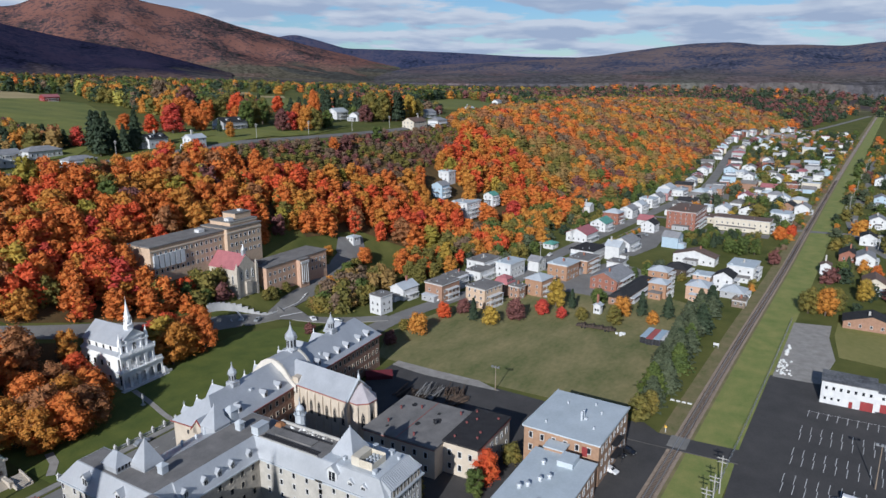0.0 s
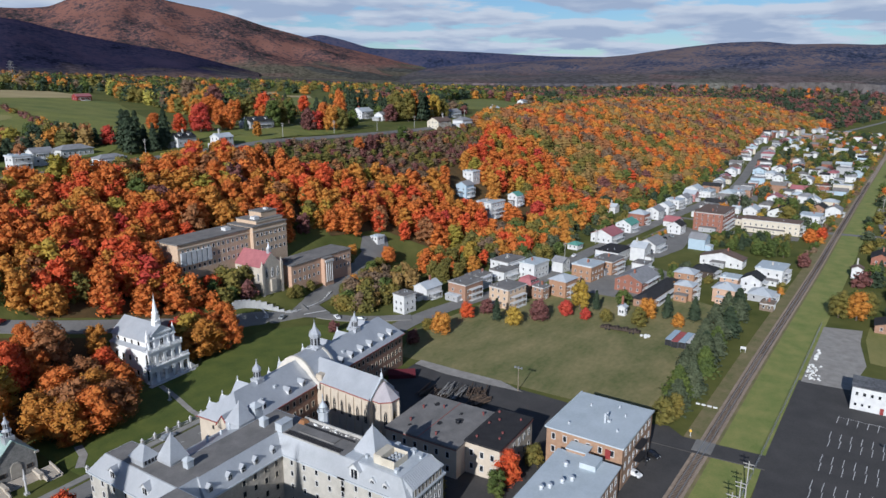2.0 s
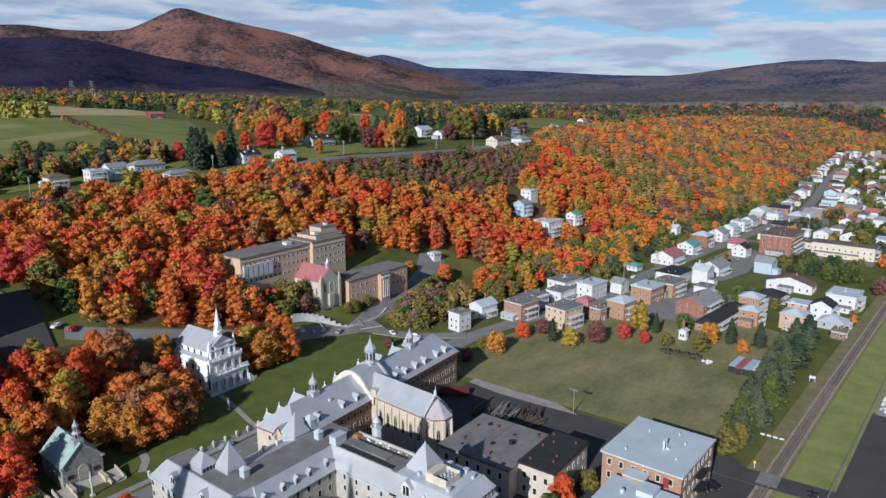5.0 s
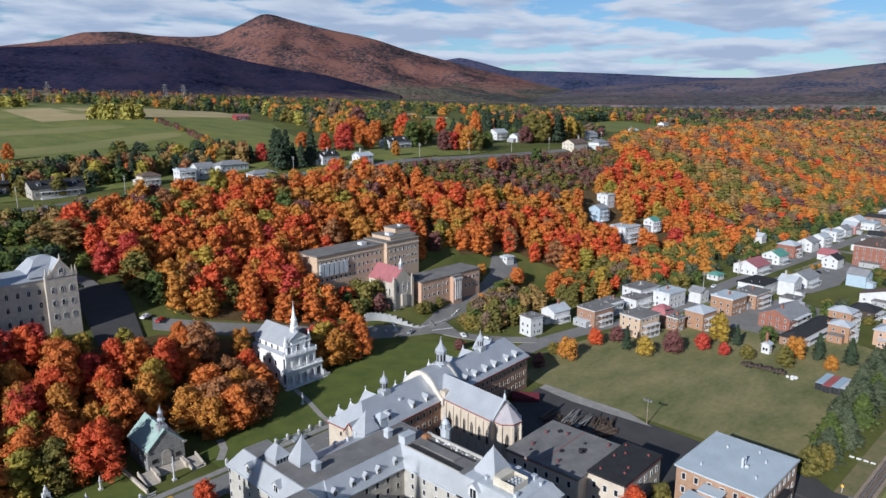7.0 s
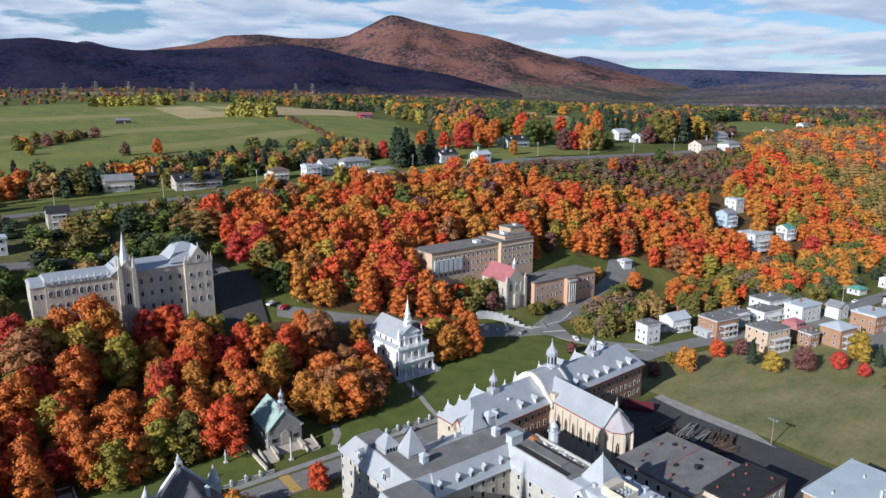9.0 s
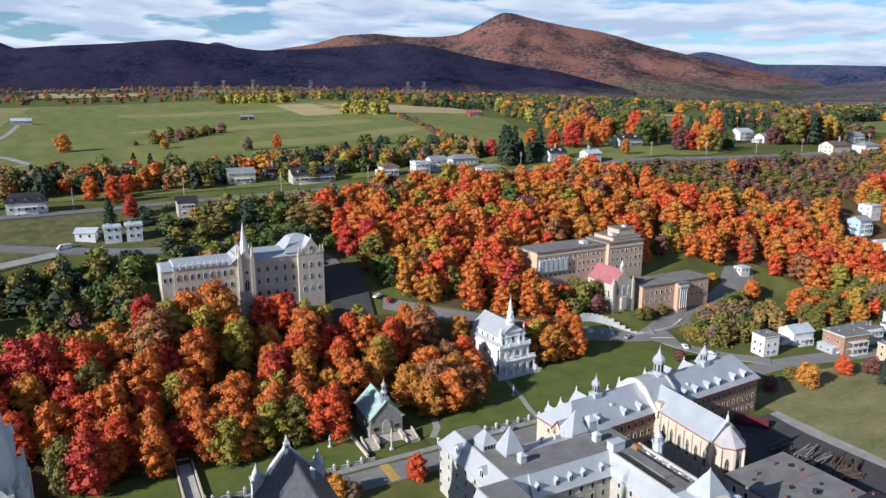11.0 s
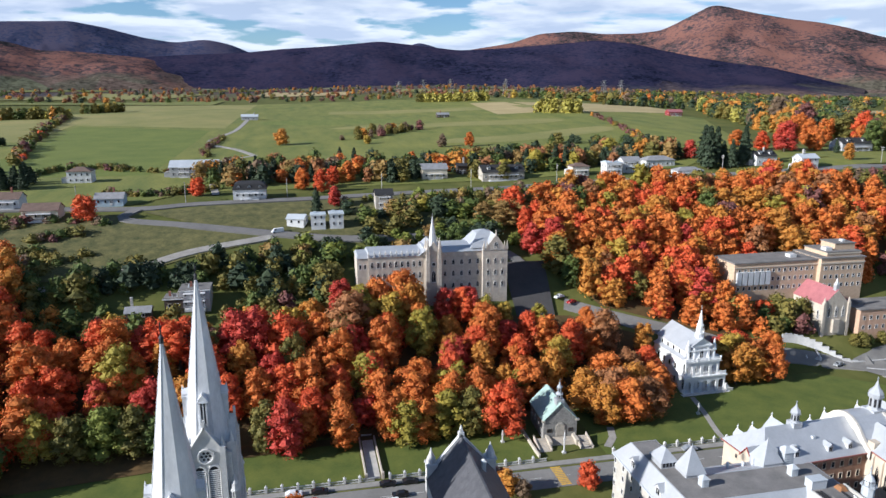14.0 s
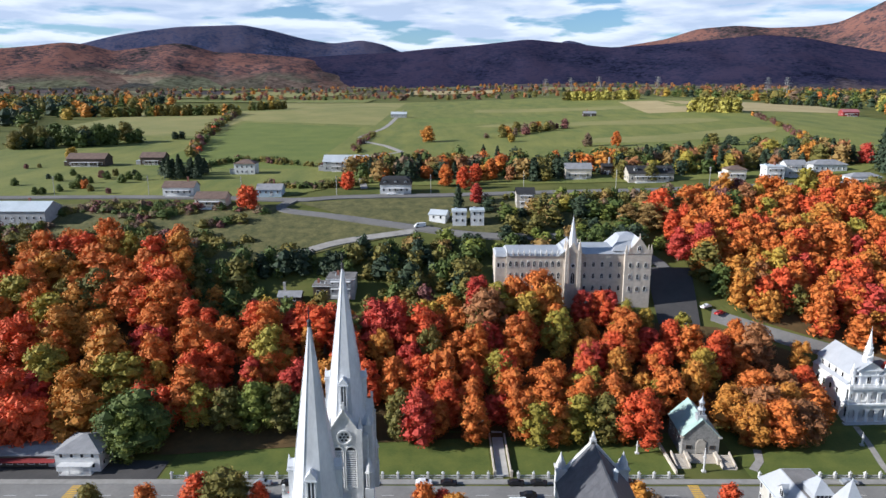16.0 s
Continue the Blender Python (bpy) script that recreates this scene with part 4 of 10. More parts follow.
def frustum(bm, low, z0, high, z1, mi=0, top=None):
    """A hipped block between the rectangles low and high (x0, y0, x1, y1)."""
    v = [bm.verts.new((x, y, z)) for (a, b, c, d), z in ((low, z0), (high, z1)) for x, y in ((a, b), (c, b), (c, d), (a, d))]
    for q in ((3, 2, 1, 0), (4, 5, 6, 7), (0, 1, 5, 4), (1, 2, 6, 5), (2, 3, 7, 6), (3, 0, 4, 7)):
        f = bm.faces.new([v[k] for k in q])
        f.material_index = top if top is not None and q == (4, 5, 6, 7) else mi
    return v


def gable(bm, x0, y0, x1, y1, z0, z1, along="y", thick=0.25, over=0.5, mi=0):
    """Two roof slopes with thickness over a rectangle, the ridge along x or y."""
    if along == "x":
        my = (y0 + y1) / 2
        slope = (z1 - z0) / (my - y0)
        prof = [(y0 - over, z0 - over * slope), (my, z1), (y1 + over, z0 - over * slope)]
        a, b = x0 - over, x1 + over
        pt = lambda e, p, dz: (e, p[0], p[1] + dz)
    else:
        mx = (x0 + x1) / 2
        slope = (z1 - z0) / (mx - x0)
        prof = [(x0 - over, z0 - over * slope), (mx, z1), (x1 + over, z0 - over * slope)]
        a, b = y0 - over, y1 + over
        pt = lambda e, p, dz: (p[0], e, p[1] + dz)
    rows = [[bm.verts.new(pt(e, p, dz)) for dz in (thick, 0) for p in (prof if dz else prof[::-1])] for e in (a, b)]
    n = len(rows[0])
    for k in range(n):
        bm.faces.new((rows[0][k], rows[1][k], rows[1][(k + 1) % n], rows[0][(k + 1) % n])).material_index = mi
    for row in rows:
        for quad in ((0, 1, 4, 5), (1, 2, 3, 4)):
            bm.faces.new([row[k] for k in quad]).material_index = mi
    bmesh.ops.recalc_face_normals(bm, faces=bm.faces)


def gable_wall(bm, x0, y0, x1, y1, z0, z1, zr, along="y", mi=0):
    """A walled block with gable ends up to the ridge."""
    if along == "y":
        pts = lambda e: [(x0, e, z0), (x1, e, z0), (x1, e, z1), ((x0 + x1) / 2, e, zr), (x0, e, z1)]
        a, b = pts(y0), pts(y1)
    else:
        pts = lambda e: [(e, y0, z0), (e, y1, z0), (e, y1, z1), (e, (y0 + y1) / 2, zr), (e, y0, z1)]
        a, b = pts(x0), pts(x1)
    A, B = [bm.verts.new(p) for p in a], [bm.verts.new(p) for p in b]
    fs = [bm.faces.new(A), bm.faces.new(B[::-1])]
    for k in range(5):
        fs.append(bm.faces.new((A[k], B[k], B[(k + 1) % 5], A[(k + 1) % 5])))
    for f in fs:
        f.material_index = mi
    bmesh.ops.recalc_face_normals(bm, faces=bm.faces)


def cone(bm, x, y, z0, z1, r0, r1, n=8, mi=0, turn=0.0, cap=True):
    lo = [bm.verts.new((x + r0 * math.cos(turn + 6.28319 * k / n), y + r0 * math.sin(turn + 6.28319 * k / n), z0)) for k in range(n)]
    if r1 > 0.001:
        hi = [bm.verts.new((x + r1 * math.cos(turn + 6.28319 * k / n), y + r1 * math.sin(turn + 6.28319 * k / n), z1)) for k in range(n)]
        for k in range(n):
            bm.faces.new((lo[k], lo[(k + 1) % n], hi[(k + 1) % n], hi[k])).material_index = mi
        if cap:
            bm.faces.new(hi).material_index = mi
    else:
        tip = bm.verts.new((x, y, z1))
        for k in range(n):
            bm.faces.new((lo[k], lo[(k + 1) % n], tip)).material_index = mi
    if cap:
        bm.faces.new(lo[::-1]).material_index = mi


def shared(name, build, mats):
    bm = bmesh.new()
    build(bm)
    me = bpy.data.meshes.new(name)
    bm.to_mesh(me)
    bm.free()
    for m in mats:
        me.materials.append(m)
    return me


def sash(bm):
    """A window one metre wide and high, its outer side towards -y: a frame standing proud and a pane set back."""
    outer, inner = ((-0.5, -0.5), (0.5, -0.5), (0.5, 0.5), (-0.5, 0.5)), ((-0.38, -0.41), (0.38, -0.41), (0.38, 0.42), (-0.38, 0.42))
    rings = [[bm.verts.new((x, y, z)) for x, z in ring] for ring, y in ((outer, 0.05), (outer, -0.08), (inner, -0.08), (inner, -0.012))]
    for a, b in zip(rings, rings[1:]):
        for k in range(4):
            bm.faces.new((a[k], a[(k + 1) % 4], b[(k + 1) % 4], b[k]))
    bm.faces.new(rings[-1]).material_index = 1


def lancet(bm):
    """A pointed window one metre wide and high, outer side towards -y."""
    outer = [(-0.5, -0.5), (0.5, -0.5), (0.5, 0.15), (0.34, 0.36), (0, 0.5), (-0.34, 0.36), (-0.5, 0.15)]
    inner = [(0.80 * x, 0.90 * z) for x, z in outer]
    o, i = [bm.verts.new((x, -0.10, z)) for x, z in outer], [bm.verts.new((x, -0.10, z)) for x, z in inner]
    d, w = [bm.verts.new((x, -0.01, z)) for x, z in inner], [bm.verts.new((x, 0.05, z)) for x, z in outer]
    n = len(outer)
    for k in range(n):
        j = (k + 1) % n
        for q in ((o[k], o[j], i[j], i[k]), (i[k], i[j], d[j], d[k]), (o[j], o[k], w[k], w[j])):
            bm.faces.new(q)
    bm.faces.new(d).material_index = 1
    box(bm, -0.03, -0.06, -0.44, 0.03, -0.012, 0.40)


SASH = {k: shared("window", sash, [m, glass]) for k, m in (("white", white_paint), ("brown", dark_wood), ("red", red_paint), ("stone", stone_grey), ("cream", stucco_cream))}
LANCET = {k: shared("window", lancet, [m, glass]) for k, m in (("white", white_paint), ("stone", stone_white), ("cream", stucco_cream))}
TURN = {"-y": 0, "x": 90, "y": 180, "-x": 270}


def window(parent, x, y, z, w, h, face="-y", kind=None, data=None):
    ob = new("window", data or SASH[kind or "white"])
    ob.parent = parent
    ob.matrix_local = pose(x, y, z, 0, 0, TURN[face]) @ Matrix.Diagonal((w, 1.0, h, 1))
    return ob


def window_row(parent, a, b, n, z, w, h, face, at, kind=None, data=None, skip=()):
    """n windows between a and b along one wall, which stands at the place at."""
    for k in range(n):
        if k not in skip:
            u = a + (b - a) * (k + 0.5) / n
            x, y = (u, at) if face in ("-y", "y") else (at, u)
            window(parent, x, y, z, w, h, face, kind, data)


def dormer_mesh(roof):
    def build(bm):
        gable_wall(bm, -0.75, -0.1, 0.75, 2.0, 0, 1.5, 2.2)
        gable(bm, -0.75, -0.1, 0.75, 2.0, 1.5, 2.2, "y", 0.1, 0.22, 1)
        box(bm, -0.42, -0.16, 0.25, 0.42, -0.08, 1.35, 2)
        box(bm, -0.04, -0.18, 0.25, 0.04, -0.15, 1.35, 0)
    return shared("dormer", build, [white_paint, roof, glass])


DORMER = dormer_mesh(metal_bright)
DORMER_DARK = dormer_mesh(shingle_dark)


def dormer(parent, x, y, z, face="-y", size=1.0, data=None):
    ob = new("dormer", data or DORMER)
    ob.parent = parent
    ob.matrix_local = pose(x, y, z, 0, 0, TURN[face]) @ Matrix.Scale(size, 4)


def thing(name, x, y, z, rz, label, category, group=""):
    ob = new(name)
    ob.matrix_world = pose(x, y, z, 0, 0, rz)
    return tagged(ob, label, category, group)


def solid(name, parent, material, build, label=""):
    bm = bmesh.new()
    build(bm)
    return part(name, bm, material, parent, label)


# ---- basilica with twin spires ----
def basilica():
    root = thing("basilica", -17.4, 99.3, 0, 0, "pale stone basilica with twin white spires", "church")
    for y in (-15.0, 15.0):
        def tower(bm):
            box(bm, -4.1, y - 4.1, 0, 4.1, y + 4.1, 41)
        tw = solid("tower", root, stone_white, tower, "pale granite bell tower")

        def spire(bm):
            n = 8
            cone(bm, 0, y, 40, 70.4, 4.35, 0.16, n, 0, math.pi / 8)
            for k in range(n):
                a = math.pi / 8 + 6.28319 * k / n
                c, s = math.cos(a), math.sin(a)
                p, q = Vector((4.38 * c, y + 4.38 * s, 40)), Vector((0.19 * c, y + 0.19 * s, 70.4))
                w = Vector((-s, c, 0)) * 0.11
                o = Vector((c, s, 0)) * 0.05

                def rib(rm):
                    v = [rm.verts.new(t) for t in (p - w, p + o, p + w, q - w * 0.3, q + o * 0.3, q + w * 0.3)]
                    rm.faces.new((v[0], v[1], v[4], v[3]))
                    rm.faces.new((v[1], v[2], v[5], v[4]))
                solid("spire_rib", tw, spire_metal, rib)
        solid("spire", tw, spire_metal, spire, "tall eight-sided white metal spire")

        def cross(bm):
            cone(bm, 0, y, 70.3, 71.0, 0.32, 0.22, 8)
            cone(bm, 0, y, 71.0, 71.4, 0.36, 0.05, 8)
            box(bm, -0.06, y - 0.06, 71.2, 0.06, y + 0.06, 73.0)
            box(bm, -0.06, y - 0.5, 72.2, 0.06, y + 0.5, 72.34)
        solid("cross", tw, iron, cross, "dark iron cross")
        for face, dx, dy in (("-y", 0, -1), ("x", 1, 0), ("y", 0, 1), ("-x", -1, 0)):
            def lucarne(bm):
                # slender two-light opening with a gabled head, leaning out of the spire
                box(bm, -0.62, -0.5, 0, -0.40, 1.2, 4.6)
                box(bm, 0.40, -0.5, 0, 0.62, 1.2, 4.6)
                box(bm, -0.08, -0.45, 0.2, 0.08, 0.5, 4.4)
                gable_wall(bm, -0.72, -0.55, 0.72, 1.3, 4.6, 5.1, 6.0)
                box(bm, -0.9, -0.62, 4.5, 0.9, 0.6, 4.75)
                box(bm, -0.7, -0.6, -0.25, 0.7, 1.0, 0.05)
                cone(bm, 0, -0.4, 5.9, 6.5, 0.16, 0.05, 6)
                box(bm, -0.40, -0.1, 0.05, 0.40, 0.3, 4.6, 1)
            lu = solid("lucarne", tw, [spire_metal, slate], lucarne, "narrow louvred spire opening")
            lu.matrix_local = pose(dx * 3.15, y + dy * 3.15, 45.5, 0, 0, TURN[face])

            def gable_face(bm):
                gable_wall(bm, -2.6, -0.9, 2.6, 3.0, 28, 39.5, 43.4)
                gable(bm, -2.6, -0.9, 2.6, 3.0, 39.5, 43.4, "y", 0.35, 0.3, 0)
                box(bm, -0.16, -1.2, 43.3, 0.16, -0.8, 45.0)
                box(bm, -0.45, -1.1, 44.1, 0.45, -0.9, 44.4)
                for x in (-2.75, 2.75):
                    box(bm, x - 0.45, -1.3, 26, x + 0.45, 0.2, 40.0)
                    cone(bm, x, -0.55, 40.0, 42.2, 0.5, 0.0, 6)
                for x in (-1.15, 1.15):
                    for e in (-1, 1):
                        cone(bm, x + 0.98 * e, -1.02, 28.5, 35.5, 0.15, 0.13, 8)
                    for k in range(9):
                        a0, a1 = math.pi * k / 9, math.pi * (k + 1) / 9
                        p = [(x + r * math.cos(a), 35.5 + r * 1.2 * math.sin(a)) for a in (a0, a1) for r in (0.85, 1.12)]
                        v = [bm.verts.new((q[0], -1.1, q[1])) for q in p] + [bm.verts.new((q[0], -0.85, q[1])) for q in p]
                        for f in ((0, 1, 3, 2), (1, 5, 7, 3), (0, 2, 6, 4)):
                            bm.faces.new([v[i] for i in f])
            gf = solid("gable", tw, stone_white, gable_face, "gabled belfry face in pale granite")
            gf.matrix_local = pose(dx * 3.55, y + dy * 3.55, 2.4, 0, 0, TURN[face])
            for x in (-1.15, 1.15):
                def louvre(bm):
                    box(bm, x - 0.82, -0.93, 28.5, x + 0.82, -0.905, 35.5, 1)
                    cone_pts = [bm.verts.new((x + 0.82 * math.cos(a), -0.93, 35.5 + 0.98 * math.sin(a))) for a in [math.pi * k / 8 for k in range(9)]]
                    bm.faces.new(cone_pts).material_index = 1
                    for k in range(20):
                        z = 28.7 + 0.37 * k
                        wd = 0.80 if z < 35.5 else 0.80 * math.sqrt(max(0, 1 - ((z - 35.5) / 1.0) ** 2))
                        v = box(bm, x - wd, -1.04, z, x + wd, -0.92, z + 0.10)
                        for q in (v[0], v[1], v[4], v[5]):
                            q.co.z -= 0.10
                solid("louvres", gf, [stone_white, iron], louvre, "louvred belfry opening")

            def rose(bm):
                ring = 20
                pts = [[bm.verts.new((r * math.cos(6.28319 * k / ring), yy, 38.4 + r * math.sin(6.28319 * k / ring))) for k in range(ring)] for r, yy in ((1.45, -0.9), (1.40, -1.2), (1.12, -1.2), (1.08, -0.95))]
                for a, b in zip(pts, pts[1:]):
                    for k in range(ring):
                        bm.faces.new((a[k], a[(k + 1) % ring], b[(k + 1) % ring], b[k]))
                bm.faces.new(pts[-1])
                for ox, oz in [(0, 0)] + [(0.66 * math.cos(1.0472 * k), 0.66 * math.sin(1.0472 * k)) for k in range(6)]:
                    f = bm.faces.new([bm.verts.new((ox + 0.25 * math.cos(0.7854 * k), -0.97, 38.4 + oz + 0.25 * math.sin(0.7854 * k))) for k in range(8)])
                    f.material_index = 1
            solid("rose_window", gf, [stone_white, iron], rose, "round seven-lobed tracery window")
        for cx in (-1, 1):
            for cy in (-1, 1):
                px, py = cx * 4.3, y + cy * 4.3
                pi = solid("pinnacle", tw, stone_white, lambda bm: box(bm, px - 0.8, py - 0.8, 26, px + 0.8, py + 0.8, 31.0), "arcaded corner turret")
                solid("core", pi, stone_white, lambda bm: cone(bm, px, py, 31.0, 34.0, 0.3, 0.3, 6))
                for k in range(8):
                    a = 0.7854 * k
                    solid("column", pi, stone_white, lambda bm: cone(bm, px + 0.62 * math.cos(a), py + 0.62 * math.sin(a), 31.0, 34.0, 0.13, 0.12, 6))

                def cap(bm):
                    rings = ((34.0, 0.95), (34.3, 0.95), (34.3, 0.85), (35.2, 0.55), (35.2, 0.68), (35.4, 0.66), (35.4, 0.55), (37.2, 0.02))
                    rows = [[bm.verts.new((px + r * math.cos(0.7854 * q), py + r * math.sin(0.7854 * q), z)) for q in range(8)] for z, r in rings]
                    for lo, hi in zip(rows, rows[1:]):
                        for q in range(8):
                            bm.faces.new((lo[q], lo[(q + 1) % 8], hi[(q + 1) % 8], hi[q]))
                    bm.faces.new(rows[0][::-1])
                solid("cap", pi, stone_white, cap, "stepped stone cap")

    def nave(bm):
        gable_wall(bm, -4, -10.5, 58, 10.5, 0, 18, 25, "x")
        gable_wall(bm, 40.8, -24, 55.2, 27.4, 0, 21.5, 29.5, "y")
    solid("nave_wall", root, stone_white, nave)

    def roofs(bm):
        gable(bm, -3, -10.5, 58, 10.5, 18, 25, "x", 0.3, 0.4)
        gable(bm, 40.8, -24, 55.2, 26.9, 21.9, 30.0, "y", 0.3, 0.35)
        for k in range(18):
            # standing seams across the transept roof
            yy = -22 + 2.7 * k
            for s in (-1, 1):
                a, b = Vector((48, yy, 30.36)), Vector((48 + s * 7.5, yy, 21.9))
                w = Vector((0, 0.07, 0))
                v = [bm.verts.new(p) for p in (a - w, a + w, b + w, b - w)]
                bm.faces.new(v)
        box(bm, 47.8, -24, 30.2, 48.2, 27, 30.5)
    solid("roof", root, slate, roofs, "dark slate transept roof")

    def coping(bm):
        # raking stone gable seen over the roof, with two turrets and a finial
        for s in (-1, 1):
            v = []
            for x, z in ((0, 30.4), (6.3 * s, 23.2)):
                for dy in (-0.5, 0.5):
                    for dz in (-0.6, 0.55):
                        v.append(bm.verts.new((48 + x, 27.7 + dy, z + dz)))
            for q in ((0, 1, 5, 4), (2, 6, 7, 3), (1, 3, 7, 5), (0, 4, 6, 2), (4, 5, 7, 6), (0, 2, 3, 1)):
                bm.faces.new([v[k] for k in q])
            px = 48 + 6.4 * s
            box(bm, px - 1.0, 26.6, 18, px + 1.0, 28.8, 24.6)
            box(bm, px - 1.2, 26.4, 24.6, px + 1.2, 29.0, 25.0)
            cone(bm, px, 27.7, 25.0, 25.8, 1.05, 0.95, 8)
            cone(bm, px, 27.7, 25.8, 27.9, 1.0, 0.12, 8)
            cone(bm, px, 27.7, 27.8, 28.4, 0.22, 0.05, 6)
        box(bm, 47.4, 27.2, 30.3, 48.6, 28.2, 31.3)
        box(bm, 47.7, 27.4, 31.3, 48.3, 28.0, 32.0)
        cone(bm, 48, 27.7, 32.0, 32.8, 0.35, 0.12, 8)
        bmesh.ops.recalc_face_normals(bm, faces=bm.faces)
    solid("gable_coping", root, stone_white, coping, "pale stone gable with small turrets")

    def ventilator(bm):
        box(bm, 50.0, 18, 27.0, 50.8, 18.8, 29.5)
        frustum(bm, (49.9, 17.9, 50.9, 18.9), 29.5, (50.35, 18.3, 50.45, 18.5), 30.0)
    solid("roof_ventilator", root, metal_grey, ventilator)


basilica()


# ---- stone convent ----
def convent():
    root = thing("convent", 73, 110, 0, 0, "large pale stone convent with metal mansard roofs", "convent")
    X = lambda x: x - 73
    Y = lambda y: y - 110
    wings = (("street_wing", (73.2, 111, 83.4, 141.5), (75.4, 112.6, 82.0, 138.0), render_pale),
             ("middle_wing", (80, 110, 103, 121.5), (80.2, 112.2, 105, 121.2), stone_grey),
             ("court_wing", (102, 91, 112.6, 124), (103.0, 91.1, 111.2, 121), render_pale),
             ("south_block", (102, 73.6, 115.6, 92.0), (103.0, 76.0, 114.2, 92.0), render_pale),
             ("front_wing", (65, 82, 77.6, 112), (67.4, 82, 75.6, 113), render_pale))
    for lift, (name, low, high, material) in enumerate(wings):
        lift *= 0.03
        def walls(bm):
            box(bm, X(low[0]), Y(low[1]), -0.3, X(low[2]), Y(low[3]), 13.6 + lift)
        solid(name, root, material, walls)

        def slopes(bm):
            frustum(bm, (X(low[0] - 0.35), Y(low[1] - 0.35), X(low[2] + 0.35), Y(low[3] + 0.35)), 13.5 + lift, (X(high[0]), Y(high[1]), X(high[2]), Y(high[3])), 17.95 + lift)
        solid("mansard_roof", root, metal_bright, slopes, "bright metal mansard slope")

        def deck(bm):
            e = 0.25
            box(bm, X(high[0]) + e, Y(high[1]) + e, 17.6, X(high[2]) - e, Y(high[3]) - e, 18.02 + lift)
        if name == "south_block":
            solid("flat_roof", root, metal_grey, deck, "pale metal roof deck")
        else:
            solid("flat_roof", root, roof_tar, deck, "grey tar roof deck")

        def cornice(bm):
            for a, b, c, d in ((low[0] - 0.55, low[1] - 0.55, low[2] + 0.55, low[1] - 0.1), (low[0] - 0.55, low[3] + 0.1, low[2] + 0.55, low[3] + 0.55), (low[0] - 0.55, low[1] - 0.1, low[0] - 0.1, low[3] + 0.1), (low[2] + 0.1, low[1] - 0.1, low[2] + 0.55, low[3] + 0.1)):
                box(bm, X(a), Y(b), 13.2, X(c), Y(d), 13.55)
        solid("cornice", root, metal_grey, cornice)
    # shallow metal slope of the middle wing towards the street
    def street_slope(bm):
        a, b, c = (Y(121.2), 18.05), (Y(127.6), 15.7), (Y(127.6), 15.3)
        rows = [[bm.verts.new((X(x), y, z)) for y, z in (a, b, c, (Y(121.2), 15.3))] for x in (82.0, 106.0)]
        for k in range(4):
            bm.faces.new((rows[0][k], rows[0][(k + 1) % 4], rows[1][(k + 1) % 4], rows[1][k]))
        for row in rows:
            bm.faces.new(row)
        bmesh.ops.recalc_face_normals(bm, faces=bm.faces)
    solid("street_slope", root, metal_bright, street_slope, "bright metal roof slope")
    solid("street_wall", root, render_pale, lambda bm: box(bm, X(83.4), Y(121.5), -0.3, X(105.5), Y(127.2), 15.35))
    for x, z in ((85.5, 17.2), (92.5, 17.0), (96.5, 16.6), (99.0, 17.4)):
        solid("chimney_pot", root, metal_grey, lambda bm: (cone(bm, X(x), Y(124.6), 16.2, z + 0.9, 0.34, 0.28, 8), cone(bm, X(x), Y(124.6), z + 0.9, z + 1.4, 0.42, 0.05, 8)))
    # seamed slope and tall windows at the end of the south block
    def end_slope(bm):
        frustum(bm, (X(103.2), Y(73.0), X(115.2), Y(76.4)), 15.9, (X(103.4), Y(76.1), X(114.2), Y(76.4)), 18.03)
        box(bm, X(103.4), Y(73.4), 13.0, X(115.0), Y(76.0), 15.9)
    solid("end_slope", root, metal_bright, end_slope, "standing-seam metal end slope")
    for k in range(17):
        def seam(bm):
            x = X(103.8 + 0.66 * k)
            v = [bm.verts.new((x + dx, y, z + dz)) for dx in (-0.05, 0.05) for y, z in ((Y(73.05), 15.95), (Y(76.05), 18.0)) for dz in (0, 0.12)]
            for q in ((0, 2, 3, 1), (4, 5, 7, 6), (1, 3, 7, 5), (0, 1, 5, 4)):
                bm.faces.new([v[i] for i in q])
        solid("roof_seam", root, metal_bright, seam)
    window_row(root, X(103.8), X(114.8), 8, 14.2, 0.75, 2.9, "-y", Y(73.4) - 0.02, "stone")
    # windows
    for z in (2.2, 5.8, 9.2, 12.0):
        window_row(root, Y(74), Y(109), 9, z, 0.95, 1.5, "-x", X(102) - 0.02)
        window_row(root, X(88.5), X(101.5), 4, z, 1.15, 1.7, "-y", -0.02, "stone")
        window_row(root, Y(113), Y(143), 7, z, 1.0, 1.55, "-x", X(73.2) - 0.02)
        window_row(root, X(103), X(115), 7, z, 0.8, 1.9, "-y", Y(73.6) - 0.02)
        window_row(root, X(74), X(83), 3, z, 1.0, 1.5, "y", Y(141.5) + 0.02)
    for x in (81.6, 86.8, 90.6, 94.4, 99.7):
        dormer(root, X(x), 0.35, 14.4, "-y", 0.95)
    for y in (121.3, 132.8):
        dormer(root, X(73.7), Y(y), 13.9, "-x", 1.5)
    for y, s in ((88.0, 1.9), (83.1, 1.05), (79.6, 1.05)):
        dormer(root, X(102.2), Y(y), 14.0, "-x", s)

